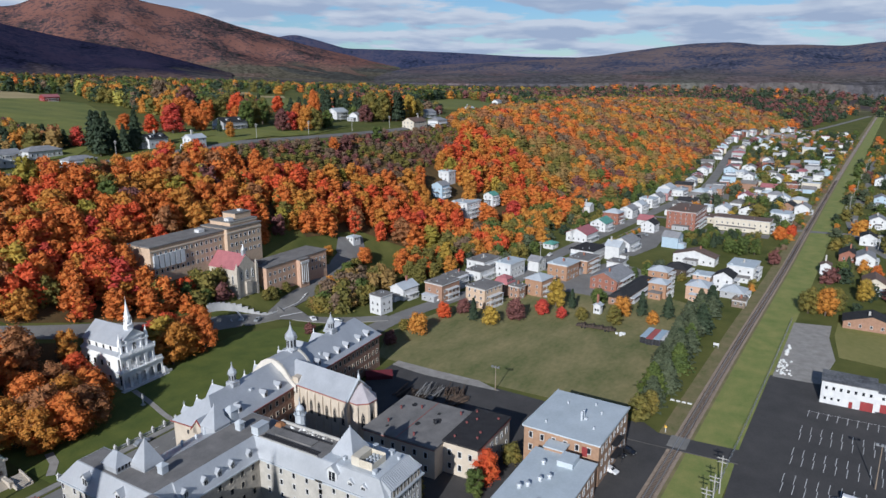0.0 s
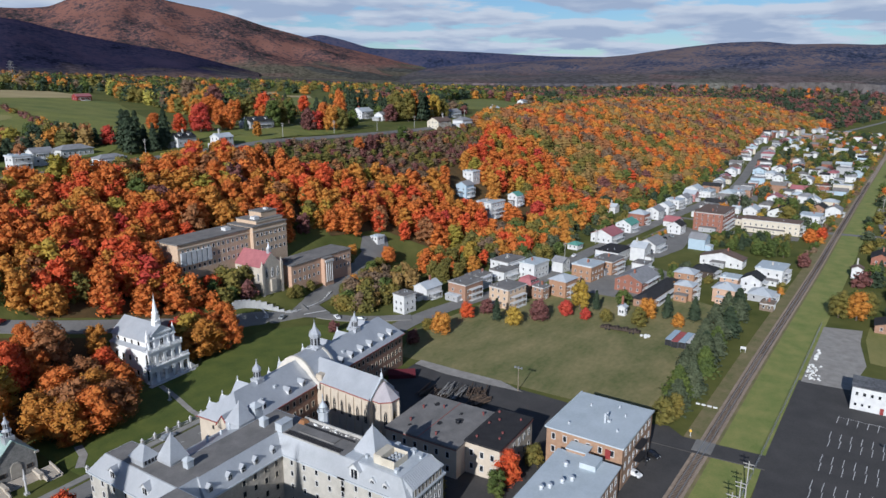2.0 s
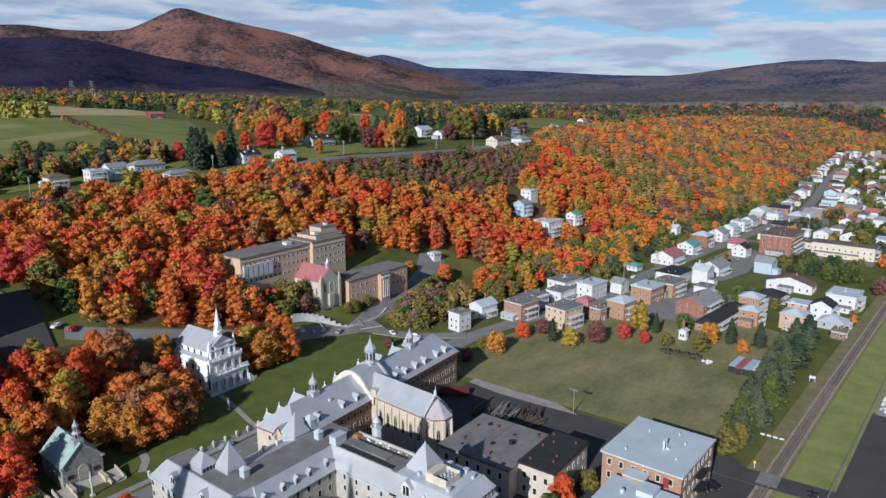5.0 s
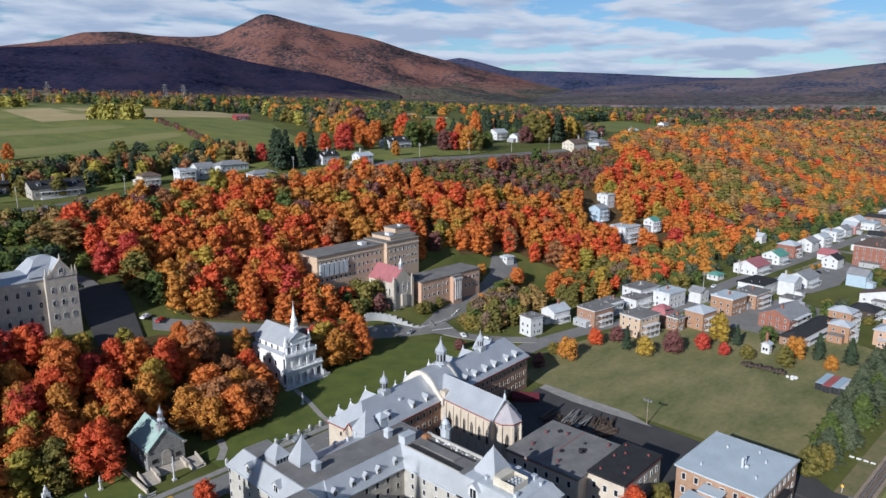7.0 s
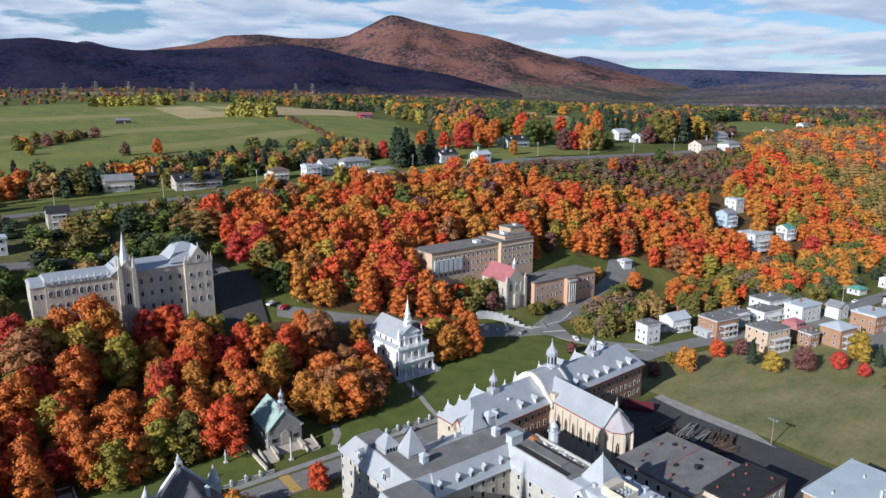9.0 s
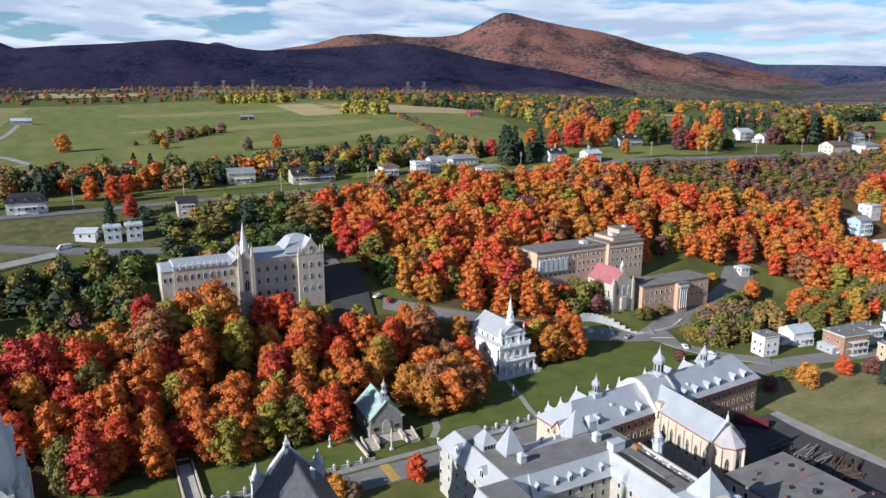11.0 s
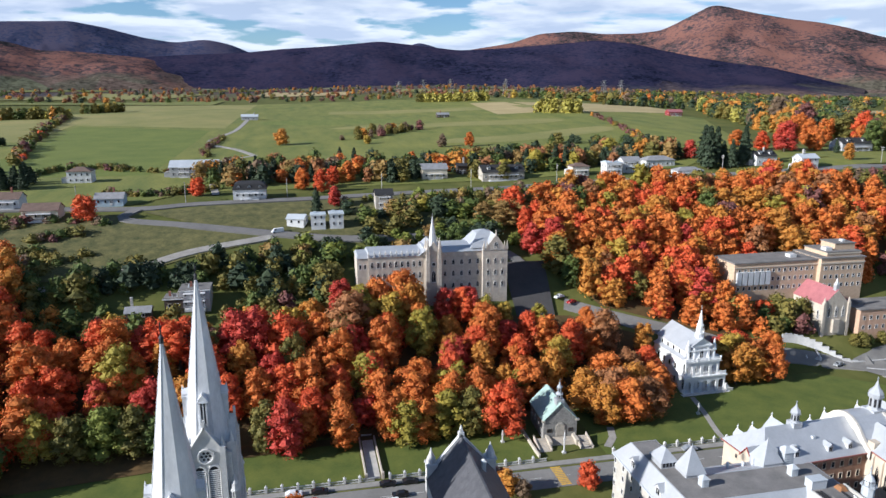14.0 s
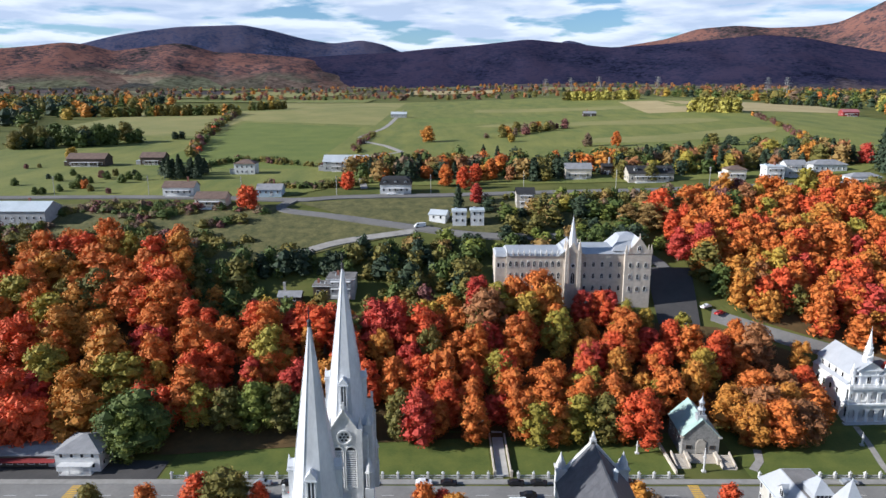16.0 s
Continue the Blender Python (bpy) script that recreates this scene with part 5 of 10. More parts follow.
    def hip_cabin(bm):
        box(bm, X(76.3), Y(125.3), 17.9, X(80.1), Y(129.9), 19.6)
        frustum(bm, (X(76.0), Y(125.0), X(80.4), Y(130.2)), 19.5, (X(78.1), Y(126.9), X(78.3), Y(128.3)), 22.1)
        for k in range(4):
            box(bm, X(76.7 + 0.85 * k), Y(125.2), 18.4, X(77.2 + 0.85 * k), Y(125.3), 19.3, 1)
    solid("roof_cabin", root, [metal_bright, iron], hip_cabin, "low hipped metal roof cabin with louvres")
    for x, y, w, h in ((82.0, 122.9, 2.5, 5.6), (109.0, 88.2, 3.1, 5.3), (101.6, 123.6, 2.6, 4.6)):
        def pavilion(bm):
            box(bm, X(x) - w + 0.15, Y(y) - w + 0.15, 15.5, X(x) + w - 0.15, Y(y) + w - 0.15, 18.7)
            frustum(bm, (X(x) - w, Y(y) - w, X(x) + w, Y(y) + w), 18.7, (X(x) - 0.12, Y(y) - 0.12, X(x) + 0.12, Y(y) + 0.12), 18.7 + h)
            cone(bm, X(x), Y(y), 18.6 + h, 19.3 + h, 0.2, 0.04, 6)
        solid("pyramid_roof", root, metal_bright, pavilion, "bright metal pyramid roof")
    for x, y, s in ((81.8, 117.4, 1.0), (103.4, 117.2, 1.0), (105.8, 122.6, 1.5), (112.6, 91.6, 0.9)):
        def vent(bm):
            box(bm, X(x) - s * 0.8, Y(y) - s * 0.8, 17.9, X(x) + s * 0.8, Y(y) + s * 0.8, 18 + 1.9 * s)
            frustum(bm, (X(x) - s, Y(y) - s, X(x) + s, Y(y) + s), 18 + 1.9 * s, (X(x) - 0.2 * s, Y(y) - 0.2 * s, X(x) + 0.2 * s, Y(y) + 0.2 * s), 18 + 2.6 * s)
            for k in range(4):
                box(bm, X(x) - s * 0.6, Y(y) - s * 0.86, 18.3 + 0.35 * k * s, X(x) + s * 0.6, Y(y) - s * 0.8, 18.42 + 0.35 * k * s)
        solid("roof_vent", root, metal_grey, vent, "grey louvred roof vent")

    # open-topped air handling unit beside the pyramid
    def plant(bm):
        box(bm, X(104.6), Y(79.0), 18.0, X(104.75), Y(84.6), 20.0)
        box(bm, X(109.6), Y(79.0), 18.0, X(109.75), Y(84.6), 20.0)
        box(bm, X(104.75), Y(79.0), 18.0, X(109.6), Y(79.15), 19.6)
        box(bm, X(104.75), Y(82.6), 18.0, X(109.6), Y(84.6), 20.2)
        for k in range(5):
            box(bm, X(104.5), Y(79.2), 18.3 + 0.32 * k, X(104.6), Y(82.5), 18.45 + 0.32 * k)
        box(bm, X(104.75), Y(79.15), 18.0, X(109.6), Y(82.6), 18.7, 1)
        for i in range(4):
            for j in range(3):
                cone(bm, X(105.4 + 1.2 * i), Y(79.8 + 1.0 * j), 18.7, 19.3, 0.36, 0.36, 10, 2)
    solid("air_unit", root, [beige_siding, iron, metal_grey], plant, "beige slatted air unit with fans")
    for x, y, w in ((105.4, 87.0, 0.35), (104.2, 78.0, 0.4), (112.6, 79.4, 0.5), (111.6, 76.8, 0.3), (112.9, 84.0, 0.45)):
        solid("roof_box", root, metal_grey, lambda bm: (box(bm, X(x) - w, Y(y) - w, 18.0, X(x) + w, Y(y) + w, 18.5 + w), box(bm, X(x) - w - 0.08, Y(y) - w - 0.08, 18.5 + w, X(x) + w + 0.08, Y(y) + w + 0.08, 18.6 + w)))

    def parapet(bm):
        box(bm, X(110.9), Y(93), 18.0, X(111.3), Y(111), 18.75)
        box(bm, X(103.0), Y(93), 18.0, X(103.3), Y(110.5), 18.3)
    solid("parapet", root, concrete, parapet, "low roof parapet")
    clutter = random.Random(61)
    for k in range(30):
        w, x, y = clutter.uniform(0.12, 0.34), clutter.uniform(109.9, 110.8), clutter.uniform(93.5, 110.6)
        o = solid("rubble", root, (concrete, white_fresh, brick_brown)[0 if k % 3 else 1], lambda bm: frustum(bm, (-w, -w * 0.8, w, w * 0.8), 0, (-w * 0.6, -w * 0.5, w * 0.7, w * 0.5), w * 1.1))
        o.matrix_local = pose(X(x), Y(y), 18.05, 0, 0, clutter.uniform(0, 90))
    for x, w in ((103.9, 0.3), (104.7, 0.16), (109.0, 0.2)):
        solid("gutter", root, roof_black, lambda bm: box(bm, X(x) - w, Y(93.5), 18.06, X(x) + w, Y(110.2), 18.3))
    solid("roof_mat", root, roof_tar, lambda bm: box(bm, X(105.6), Y(97), 18.06, X(108.4), Y(108), 18.35))
    solid("water_tank", root, metal_grey, lambda bm: (box(bm, X(103.2), Y(111.0), 17.9, X(106.8), Y(113.2), 20.0), box(bm, X(103.1), Y(110.9), 20.0, X(106.9), Y(113.3), 20.15)), "pale metal tank housing")
    solid("tarpaulin", root, mat("orange brown canvas", (0.34, 0.16, 0.07), (0.20, 0.10, 0.05), 1.0, 0.9), lambda bm: (frustum(bm, (X(108.6), Y(109.0), X(110.6), Y(111.2)), 18.0, (X(109.2), Y(109.6), X(110.2), Y(110.8)), 18.9),))

    # octagonal lantern turret with a railing beside the court wing
    def turret(bm):
        cone(bm, X(112.9), Y(106.6), 12.0, 20.6, 1.25, 1.25, 8)
        cone(bm, X(112.9), Y(106.6), 20.6, 20.9, 1.6, 1.6, 8)
        for z0, z1, r0, r1 in ((20.9, 21.8, 1.15, 1.1), (21.8, 22.6, 1.1, 0.75), (22.6, 23.1, 0.75, 0.3), (23.1, 23.9, 0.22, 0.18)):
            cone(bm, X(112.9), Y(106.6), z0, z1, r0, r1, 10)
        box(bm, X(112.84), Y(106.54), 23.9, X(112.96), Y(106.66), 25.2)
        box(bm, X(112.55), Y(106.54), 24.5, X(113.25), Y(106.66), 24.62)
    tu = solid("turret", root, metal_grey, turret, "grey octagonal lantern turret with a cross")
    for k in range(8):
        a = 0.7854 * k
        solid("baluster", tu, iron, lambda bm: cone(bm, X(112.9) + 1.5 * math.cos(a), Y(106.6) + 1.5 * math.sin(a), 20.9, 22.1, 0.07, 0.07, 6))
    solid("railing", tu, iron, lambda bm: cone(bm, X(112.9), Y(106.6), 22.05, 22.15, 1.55, 1.55, 8, cap=False))


convent()


# ---- long college with chapel ----
mat("pale cream stucco", (0.66, 0.61, 0.54), (0.52, 0.48, 0.42), 2.0, 0.9, bump=0.1)


def college():
    root = thing("college", 145, 139.4, 0, 3.2, "long brick college with silver roof, cupolas and chapel", "school")

    def walls(bm):
        box(bm, -38.5, -7.4, -0.3, 38.5, 7.4, 12)
    solid("wall", root, brick_brown, walls, "brown brick walls")

    def ends(bm):
        box(bm, -8.2, -9.2, -0.3, 1.2, -7.2, 15.0)
        box(bm, -8.2, -7.3, 11.0, 1.2, 7.3, 12.6)
    solid("centre_block", root, stucco_cream, ends, "cream rendered centre block")
    solid("end_wall", root, stucco_cream, lambda bm: box(bm, -38.9, -7.6, -0.3, -37.9, 7.6, 12), "cream rendered end wall")

    def roof(bm):
        frustum(bm, (-39.4, -8.1, 39.2, 8.1), 11.9, (-33.5, -0.15, 34.5, 0.15), 18.2)
    solid("roof", root, metal_bright, roof, "bright seamed metal roof")
    for x in (9.5, 30.0):
        solid("cross_roof", root, metal_bright, lambda bm: gable(bm, x - 3, -0.2, x + 3, 7.9, 14.5, 17.6, "y", 0.2, 0.2))
    for x, y in ((-28.0, -4.6), (-21.5, -3.4), (9.0, -4.0)):
        z = 18.2 + y * 0.7925
        solid("roof_hatch", root, metal_grey, lambda bm: (box(bm, x - 0.45, y - 0.45, z - 0.6, x + 0.45, y + 0.35, z + 0.55), box(bm, x - 0.3, y - 0.47, z - 0.1, x + 0.3, y - 0.45, z + 0.4, 1)))

    def trim(bm):
        box(bm, -39.5, -8.2, 11.7, 39.3, -7.7, 12.0)
        box(bm, -39.5, -8.2, 11.7, -39.0, 8.2, 12.0)
    solid("eave", root, mat("red eaves paint", (0.33, 0.12, 0.10), (0.25, 0.09, 0.08), 2, 0.6), trim)

    # the centre block's roof follows the same curve as its parapets
    SWEEP = [(-8.9, 13.0), (-7.6, 13.9), (-6.3, 15.3), (-5.0, 17.0), (-3.6, 18.3), (-2.0, 19.2), (0, 19.6), (2.0, 19.2), (3.6, 18.3), (5.0, 17.0), (6.3, 15.3), (7.6, 13.9), (8.9, 13.0)]

    def centre_roof(bm):
        rows = [[bm.verts.new((x, y, z - dz)) for x, dz in ((-8.4, 0.5), (1.4, 0.5), (1.4, 0.9), (-8.4, 0.9))] for y, z in SWEEP]
        for a, b in zip(rows, rows[1:]):
            for k in range(4):
                bm.faces.new((a[k], a[(k + 1) % 4], b[(k + 1) % 4], b[k]))
        bmesh.ops.recalc_face_normals(bm, faces=bm.faces)
    solid("centre_roof", root, metal_bright, centre_roof, "curved bright metal roof")
    for e in (-8.1, 0.9):
        def end_face(bm):
            bm.faces.new([bm.verts.new((e, y, z - 0.7)) for y, z in SWEEP] + [bm.verts.new((e, y, 11.5)) for y in (8.6, -8.6)])
            bmesh.ops.solidify(bm, geom=bm.faces[:], thickness=0.25)
        solid("end_face", root, MATS["pale cream stucco"], end_face)

    def sweep(bm):
        # curved white parapet that sweeps down from the ridge
        for s in (-1, 1):
            x = -3.5 + s * 5.0
            rows = [[bm.verts.new((x + w, y, z + dz)) for w, dz in ((-0.4, -2.6), (-0.4, -0.25), (0.4, -0.25), (0.4, -2.6))] for y, z in SWEEP]
            for a, b in zip(rows, rows[1:]):
                for k in range(4):
                    bm.faces.new((a[k], a[(k + 1) % 4], b[(k + 1) % 4], b[k]))
        bmesh.ops.recalc_face_normals(bm, faces=bm.faces)
    solid("parapet", root, MATS["pale cream stucco"], sweep, "curved cream parapet")
    for x, zt, r in ((-24.5, 24.4, 1.15), (0.5, 28.0, 1.75), (20.8, 24.6, 1.2)):
        def cupola(bm):
            h = zt - 18.0
            box(bm, x - r * 1.15, -r * 1.15, 16.4, x + r * 1.15, r * 1.15, 18.0 + 0.12 * h)
            cone(bm, x, 0, 18 + 0.12 * h, 18 + 0.47 * h, r * 0.86, r * 0.86, 8, 0, 0.3927)
            cone(bm, x, 0, 18 + 0.12 * h, 18 + 0.15 * h, r * 1.1, r, 8, 0, 0.3927)

        def dome(bm):
            h = zt - 18.0
            for z0, z1, r0, r1 in ((0.46, 0.49, 1.12, 1.16), (0.49, 0.55, 1.04, 1.08), (0.55, 0.61, 1.08, 0.92), (0.61, 0.67, 0.92, 0.62), (0.67, 0.74, 0.62, 0.34), (0.74, 0.90, 0.34, 0.09)):
                cone(bm, x, 0, 18 + z0 * h, 18 + z1 * h, r0 * r, r1 * r, 8, 0, 0.3927)
            bmesh.ops.remove_doubles(bm, verts=bm.verts, dist=0.002)

        def dome_cross(bm):
            h = zt - 18.0
            box(bm, x - 0.06, -0.06, 18 + 0.88 * h, x + 0.06, 0.06, zt)
            box(bm, x - 0.3, -0.05, 18 + 0.94 * h, x + 0.3, 0.05, 18 + 0.96 * h)
        cu = solid("cupola", root, metal_bright, cupola, "silver octagonal cupola with a bell-shaped dome and cross")
        solid("dome", cu, metal_bright, dome)
        solid("cross", cu, metal_bright, dome_cross)
        # iron slabs on the solid body stand for the shade in narrow openings
        for k in range(8):
            a, h = 0.7854 * k, zt - 18.0
            o = solid("louvre", cu, iron, lambda bm: box(bm, -0.16 * r, -0.06, 18 + 0.2 * h, 0.16 * r, 0.02, 18 + 0.42 * h))
            o.matrix_local = pose(x + r * 0.80 * math.sin(a), -r * 0.80 * math.cos(a), 0, 0, 0, math.degrees(a))
    for x in (-29, -19, -13, 5.5, 10.5, 16, 21, 28, 33):
        dormer(root, x, -6.6, 12.9, "-y", 1.0)
    for z in (3.0, 6.4, 9.8):
        window_row(root, -36, -9, 10, z, 1.15, 1.8, "-y", -7.42, "cream")
        window_row(root, 9, 38, 12, z, 1.15, 1.8, "-y", -7.42, "cream")
        window_row(root, -7, 7, 4, z, 1.15, 1.8, "x", 38.52)
        window_row(root, -5, 5, 2, z, 1.0, 1.4, "-x", -38.92, "cream")
        window_row(root, -7.4, 0.4, 2, z, 1.0, 1.8, "-y", -9.22)
    for x, w, zr in ((-34.7, 0.9, 13.9), (-30.2, 0.9, 14.0), (-24.3, 2.7, 15.9), (-11.8, 0.9, 13.7), (-7.2, 0.9, 15.2), (3.7, 1.2, 15.8), (11.0, 0.9, 13.9), (21.6, 2.7, 15.7), (30.0, 0.9, 13.9)):
        def street_gable(bm):
            gable_wall(bm, x - w, 3.6, x + w, 8.3, 11.8, 12.6, zr)
        def street_gable_roof(bm):
            gable(bm, x - w, 1.2, x + w, 8.2, 12.7, zr + 0.1, "y", 0.15, 0.2)
        def cross(bm):
            cone(bm, x, 8.0, zr + 0.1, zr + 0.7, 0.28, 0.1, 6)
            box(bm, x - 0.06, 7.93, zr + 0.5, x + 0.06, 8.07, zr + 1.5)
            box(bm, x - 0.32, 7.93, zr + 0.95, x + 0.32, 8.07, zr + 1.08)
        ga = solid("street_gable", root, white_fresh, street_gable, "small white street gable")
        solid("gable_roof", ga, metal_bright, street_gable_roof)
        solid("cross", ga, white_fresh, cross)

    def end_dormer(bm):
        gable_wall(bm, -40.2, -4.4, -35.0, -0.6, 11.0, 12.4, 14.9, "x")
    en = solid("end_dormer", root, stucco_cream, end_dormer, "cream dormer gable with red trim")
    solid("gable_roof", en, metal_bright, lambda bm: gable(bm, -40.1, -4.4, -34.0, -0.6, 12.5, 15.0, "x", 0.15, 0.2))
    for s in (-1, 1):
        def raking(bm):
            v = [bm.verts.new((-40.45 + dx, -2.5 + s * p, z + dz)) for dx in (0, 0.2) for p, z in ((2.4, 12.0), (0, 15.1)) for dz in (-0.35, 0.05)]
            for q in ((0, 1, 3, 2), (4, 6, 7, 5), (1, 5, 7, 3), (0, 2, 6, 4)):
                bm.faces.new([v[k] for k in q])
        solid("trim", en, red_paint, raking, "red raking trim")

    # chapel wing towards the yard, turned a little from the long range
    wing = pose(-3.3, -8.6, 0, 0, 0, -7.6)

    def placed(ob, m=Matrix()):
        ob.matrix_local = wing @ m
        return ob

    def chapel_walls(bm):
        gable_wall(bm, -4.7, -20.6, 4.7, 1.5, -0.3, 13, 17.6)
        cone(bm, 0, -21.6, -0.3, 12.6, 4.0, 4.0, 8, 0, math.pi / 8)
    placed(solid("chapel_wall", root, stucco_cream, chapel_walls, "cream chapel walls with buttresses"))
    buttress = shared("buttress", lambda bm: (box(bm, -0.5, -0.3, -0.3, 0.5, 0.3, 11.4), frustum(bm, (-0.5, -0.3, 0.5, 0.3), 11.4, (-0.1, -0.25, 0.1, 0.25), 12.3)), [stucco_cream])
    spots = [(x, -20.2 + 3.1 * k, 0) for k in range(7) for x in (-4.7, 4.7)] + [(4.0 * math.cos(radians(a)), -21.6 + 4.0 * math.sin(radians(a)), a) for a in (202.5, 247.5, 292.5, 337.5)]
    for x, y, turn in spots:
        o = new("buttress", buttress)
        o.parent = root
        placed(o, pose(x, y, 0, 0, 0, turn))
    placed(solid("chapel_roof", root, metal_bright, lambda bm: gable(bm, -4.7, -20.6, 4.7, 4.0, 13.0, 17.6, "y", 0.25, 0.35), "bright metal chapel roof"))
    placed(solid("gable_coping", root, metal_grey, lambda bm: gable(bm, -4.8, -20.75, 4.8, -20.55, 13.15, 17.9, "y", 0.3, 0.2)))

    def finial(bm):
        cone(bm, 0, -20.7, 17.6, 18.6, 0.45, 0.4, 8)
        cone(bm, 0, -20.7, 18.6, 19.8, 0.5, 0.06, 8)
        box(bm, -0.06, -20.76, 19.6, 0.06, -20.64, 20.6)
    placed(solid("finial", root, metal_grey, finial))
    placed(solid("apse_roof", root, mat("pinkish weathered metal", (0.50, 0.46, 0.47), (0.40, 0.36, 0.375), 2, 0.5, 0.1), lambda bm: cone(bm, 0, -21.6, 12.6, 16.9, 4.5, 0.1, 8, 0, math.pi / 8), "faded pinkish apse roof"))

    def band(bm):
        for x in (-5.0, 5.0):
            box(bm, x - 0.12, -20.6, 12.45, x + 0.12, 1.0, 12.8)
        cone(bm, 0, -21.6, 12.2, 12.55, 4.45, 4.45, 8, 0, math.pi / 8)
    placed(solid("eave", root, MATS["red eaves paint"], band, "red painted eaves"))
    for k in range(6):
        for x, turn in ((-4.72, 270), (4.72, 90)):
            o = new("window", LANCET["cream"])
            o.parent = root
            placed(o, pose(x, -18.65 + 3.1 * k, 7.4, 0, 0, turn) @ Matrix.Diagonal((1.35, 1, 5.2, 1)))
    for a in (225, 270, 315):
        o = new("window", LANCET["cream"])
        o.parent = root
        c, s = math.cos(radians(a)), math.sin(radians(a))
        placed(o, pose(3.72 * c, -21.6 + 3.72 * s, 7.4, 0, 0, a - 270) @ Matrix.Diagonal((1.2, 1, 5.0, 1)))


college()


# ---- white pilgrim chapel with arcades ----
def arcade(bm, x0, x1, n, y, z0, z1, deep=0.5):
    """A pierced wall of round arches along x, its face towards -y."""
    w = (x1 - x0) / n
    pier = w * 0.17
    spring = z0 + (z1 - z0) * 0.58
    r = w / 2 - pier
    for k in range(n):
        a, b = x0 + k * w, x0 + (k + 1) * w
        box(bm, a, y, z0, a + pier, y + deep, z1)
        box(bm, b - pier, y, z0, b, y + deep, z1)
        m = (a + b) / 2
        prev = None
        for j in range(9):
            t = math.pi * j / 8
            p = (m - r * math.cos(t), spring + min(r, (z1 - spring) * 0.85) * math.sin(t))
            if prev:
                v = [bm.verts.new(q) for q in ((prev[0], y, prev[1]), (p[0], y, p[1]), (p[0], y, z1), (prev[0], y, z1), (prev[0], y + deep, prev[1]), (p[0], y + deep, p[1]))]
                bm.faces.new((v[0], v[1], v[2], v[3]))
                bm.faces.new((v[0], v[4], v[5], v[1]))
            prev = p


def pilgrim_chapel():
    root = thing("pilgrim_chapel", 132.5, 195, 0, 2, "white wooden chapel with two-storey arcaded front", "chapel")

    def body(bm):
        box(bm, -7.0, 2.6, -1, 7.4, 21, 11.4)
        box(bm, -5.8, 3.2, 11.4, 5.2, 21, 14.4)
        gable_wall(bm, -5.8, 3.6, 5.2, 21, 14, 14.4, 19.0)
        box(bm, -3.6, 2.5, 11.4, 3.0, 3.6, 16.2)
        for x in (-5.2, -3.0, 2.4, 4.6):
            box(bm, x - 0.28, 2.3, 11.4, x + 0.28, 2.9, 15.6)
        gable_wall(bm, -4.2, 2.3, 3.6, 3.6, 16.0, 16.3, 18.9)
        box(bm, -6.0, 2.2, 14.2, 5.4, 3.3, 14.6)
        box(bm, -4.4, 2.1, 15.9, 3.8, 3.7, 16.3)
        for x in (-5.4, 4.8):
            box(bm, x - 0.45, 2.4, 14.6, x + 0.45, 3.4, 16.0)
            cone(bm, x, 2.9, 16.0, 18.4, 0.55, 0.05, 6)
    solid("wall", root, white_fresh, body)

    def lower(bm):
        arcade(bm, -7.6, 8.2, 5, 0, 0.2, 5.6)
        box(bm, -7.9, -0.3, 5.6, 8.5, 3, 6.15)
        box(bm, -7.6, -0.1, -0.6, 8.2, 2.6, 0.2)
        for k in range(5):
            x = -7.6 + 3.16 * k
            box(bm, x + 0.5, -0.02, 1.1, x + 2.6, 0.1, 1.22)
    solid("lower_arcade", root, white_fresh, lower, "white round-arched ground arcade")

    def upper(bm):
        arcade(bm, -7.4, 5.4, 4, 0.3, 6.15, 10.9)
        box(bm, -7.8, 0.0, 10.9, 6.0, 3, 11.5)
        box(bm, 5.6, 0.1, 6.15, 8.3, 0.35, 7.2)
        for k in range(4):
            x = -7.4 + 3.2 * k
            box(bm, x + 0.5, 0.36, 7.2, x + 2.7, 0.5, 7.34)
            for q in range(7):
                box(bm, x + 0.55 + 0.34 * q, 0.38, 6.15, x + 0.63 + 0.34 * q, 0.46, 7.2)
    solid("upper_arcade", root, white_fresh, upper, "white round-arched balcony")

    def rail(bm):
        for k in range(28):
            box(bm, -7.5 + 0.49 * k, 0.08, 11.5, -7.38 + 0.49 * k, 0.2, 12.25)
        box(bm, -7.7, 0.02, 12.25, 6.0, 0.27, 12.42)
        for x in (-7.6, -3.2, 1.2, 5.8):
            box(bm, x - 0.2, -0.05, 11.5, x + 0.2, 0.35, 12.8)
    solid("balustrade", root, white_fresh, rail, "white balcony balustrade")

    def steps(bm):
        box(bm, -8.8, -1.8, -0.5, 9.4, 0, 0.12)
        for k in range(5):
            box(bm, 8.2 + 0.5 * k, -0.6, -0.5, 8.7 + 0.5 * k, 2.6, 2.6 - 0.55 * k)
        box(bm, 8.2, -0.9, -0.5, 11.0, -0.6, 1.0)
    solid("steps", root, stone_white, steps, "pale stone platform and steps")
    # oversized dark panes behind the arches stand in for the arcades' shade
    for z, a, b, n in ((2.4, -7.6, 8.2, 5), (8.3, -7.4, 5.4, 4)):
        window_row(root, a, b, n, z, 2.1, 4.0, "-y", 2.58, "white")
    for x, w, h in ((-4.1, 0.9, 2.6), (-0.3, 1.5, 3.4), (3.5, 0.9, 2.6)):
        window(root, x, 2.46 if abs(x) < 1 else 3.16, 13.3 if abs(x) < 1 else 13.0, w, h, "-y", data=LANCET["white"])
    for k in range(4):
        for z in (3, 7.8):
            window(root, -7.02, 7 + 3.6 * k, z, 0.9, 1.8, "-x", "brown")
        window(root, -5.82, 7 + 3.6 * k, 12.9, 0.9, 1.6, "-x", "brown")

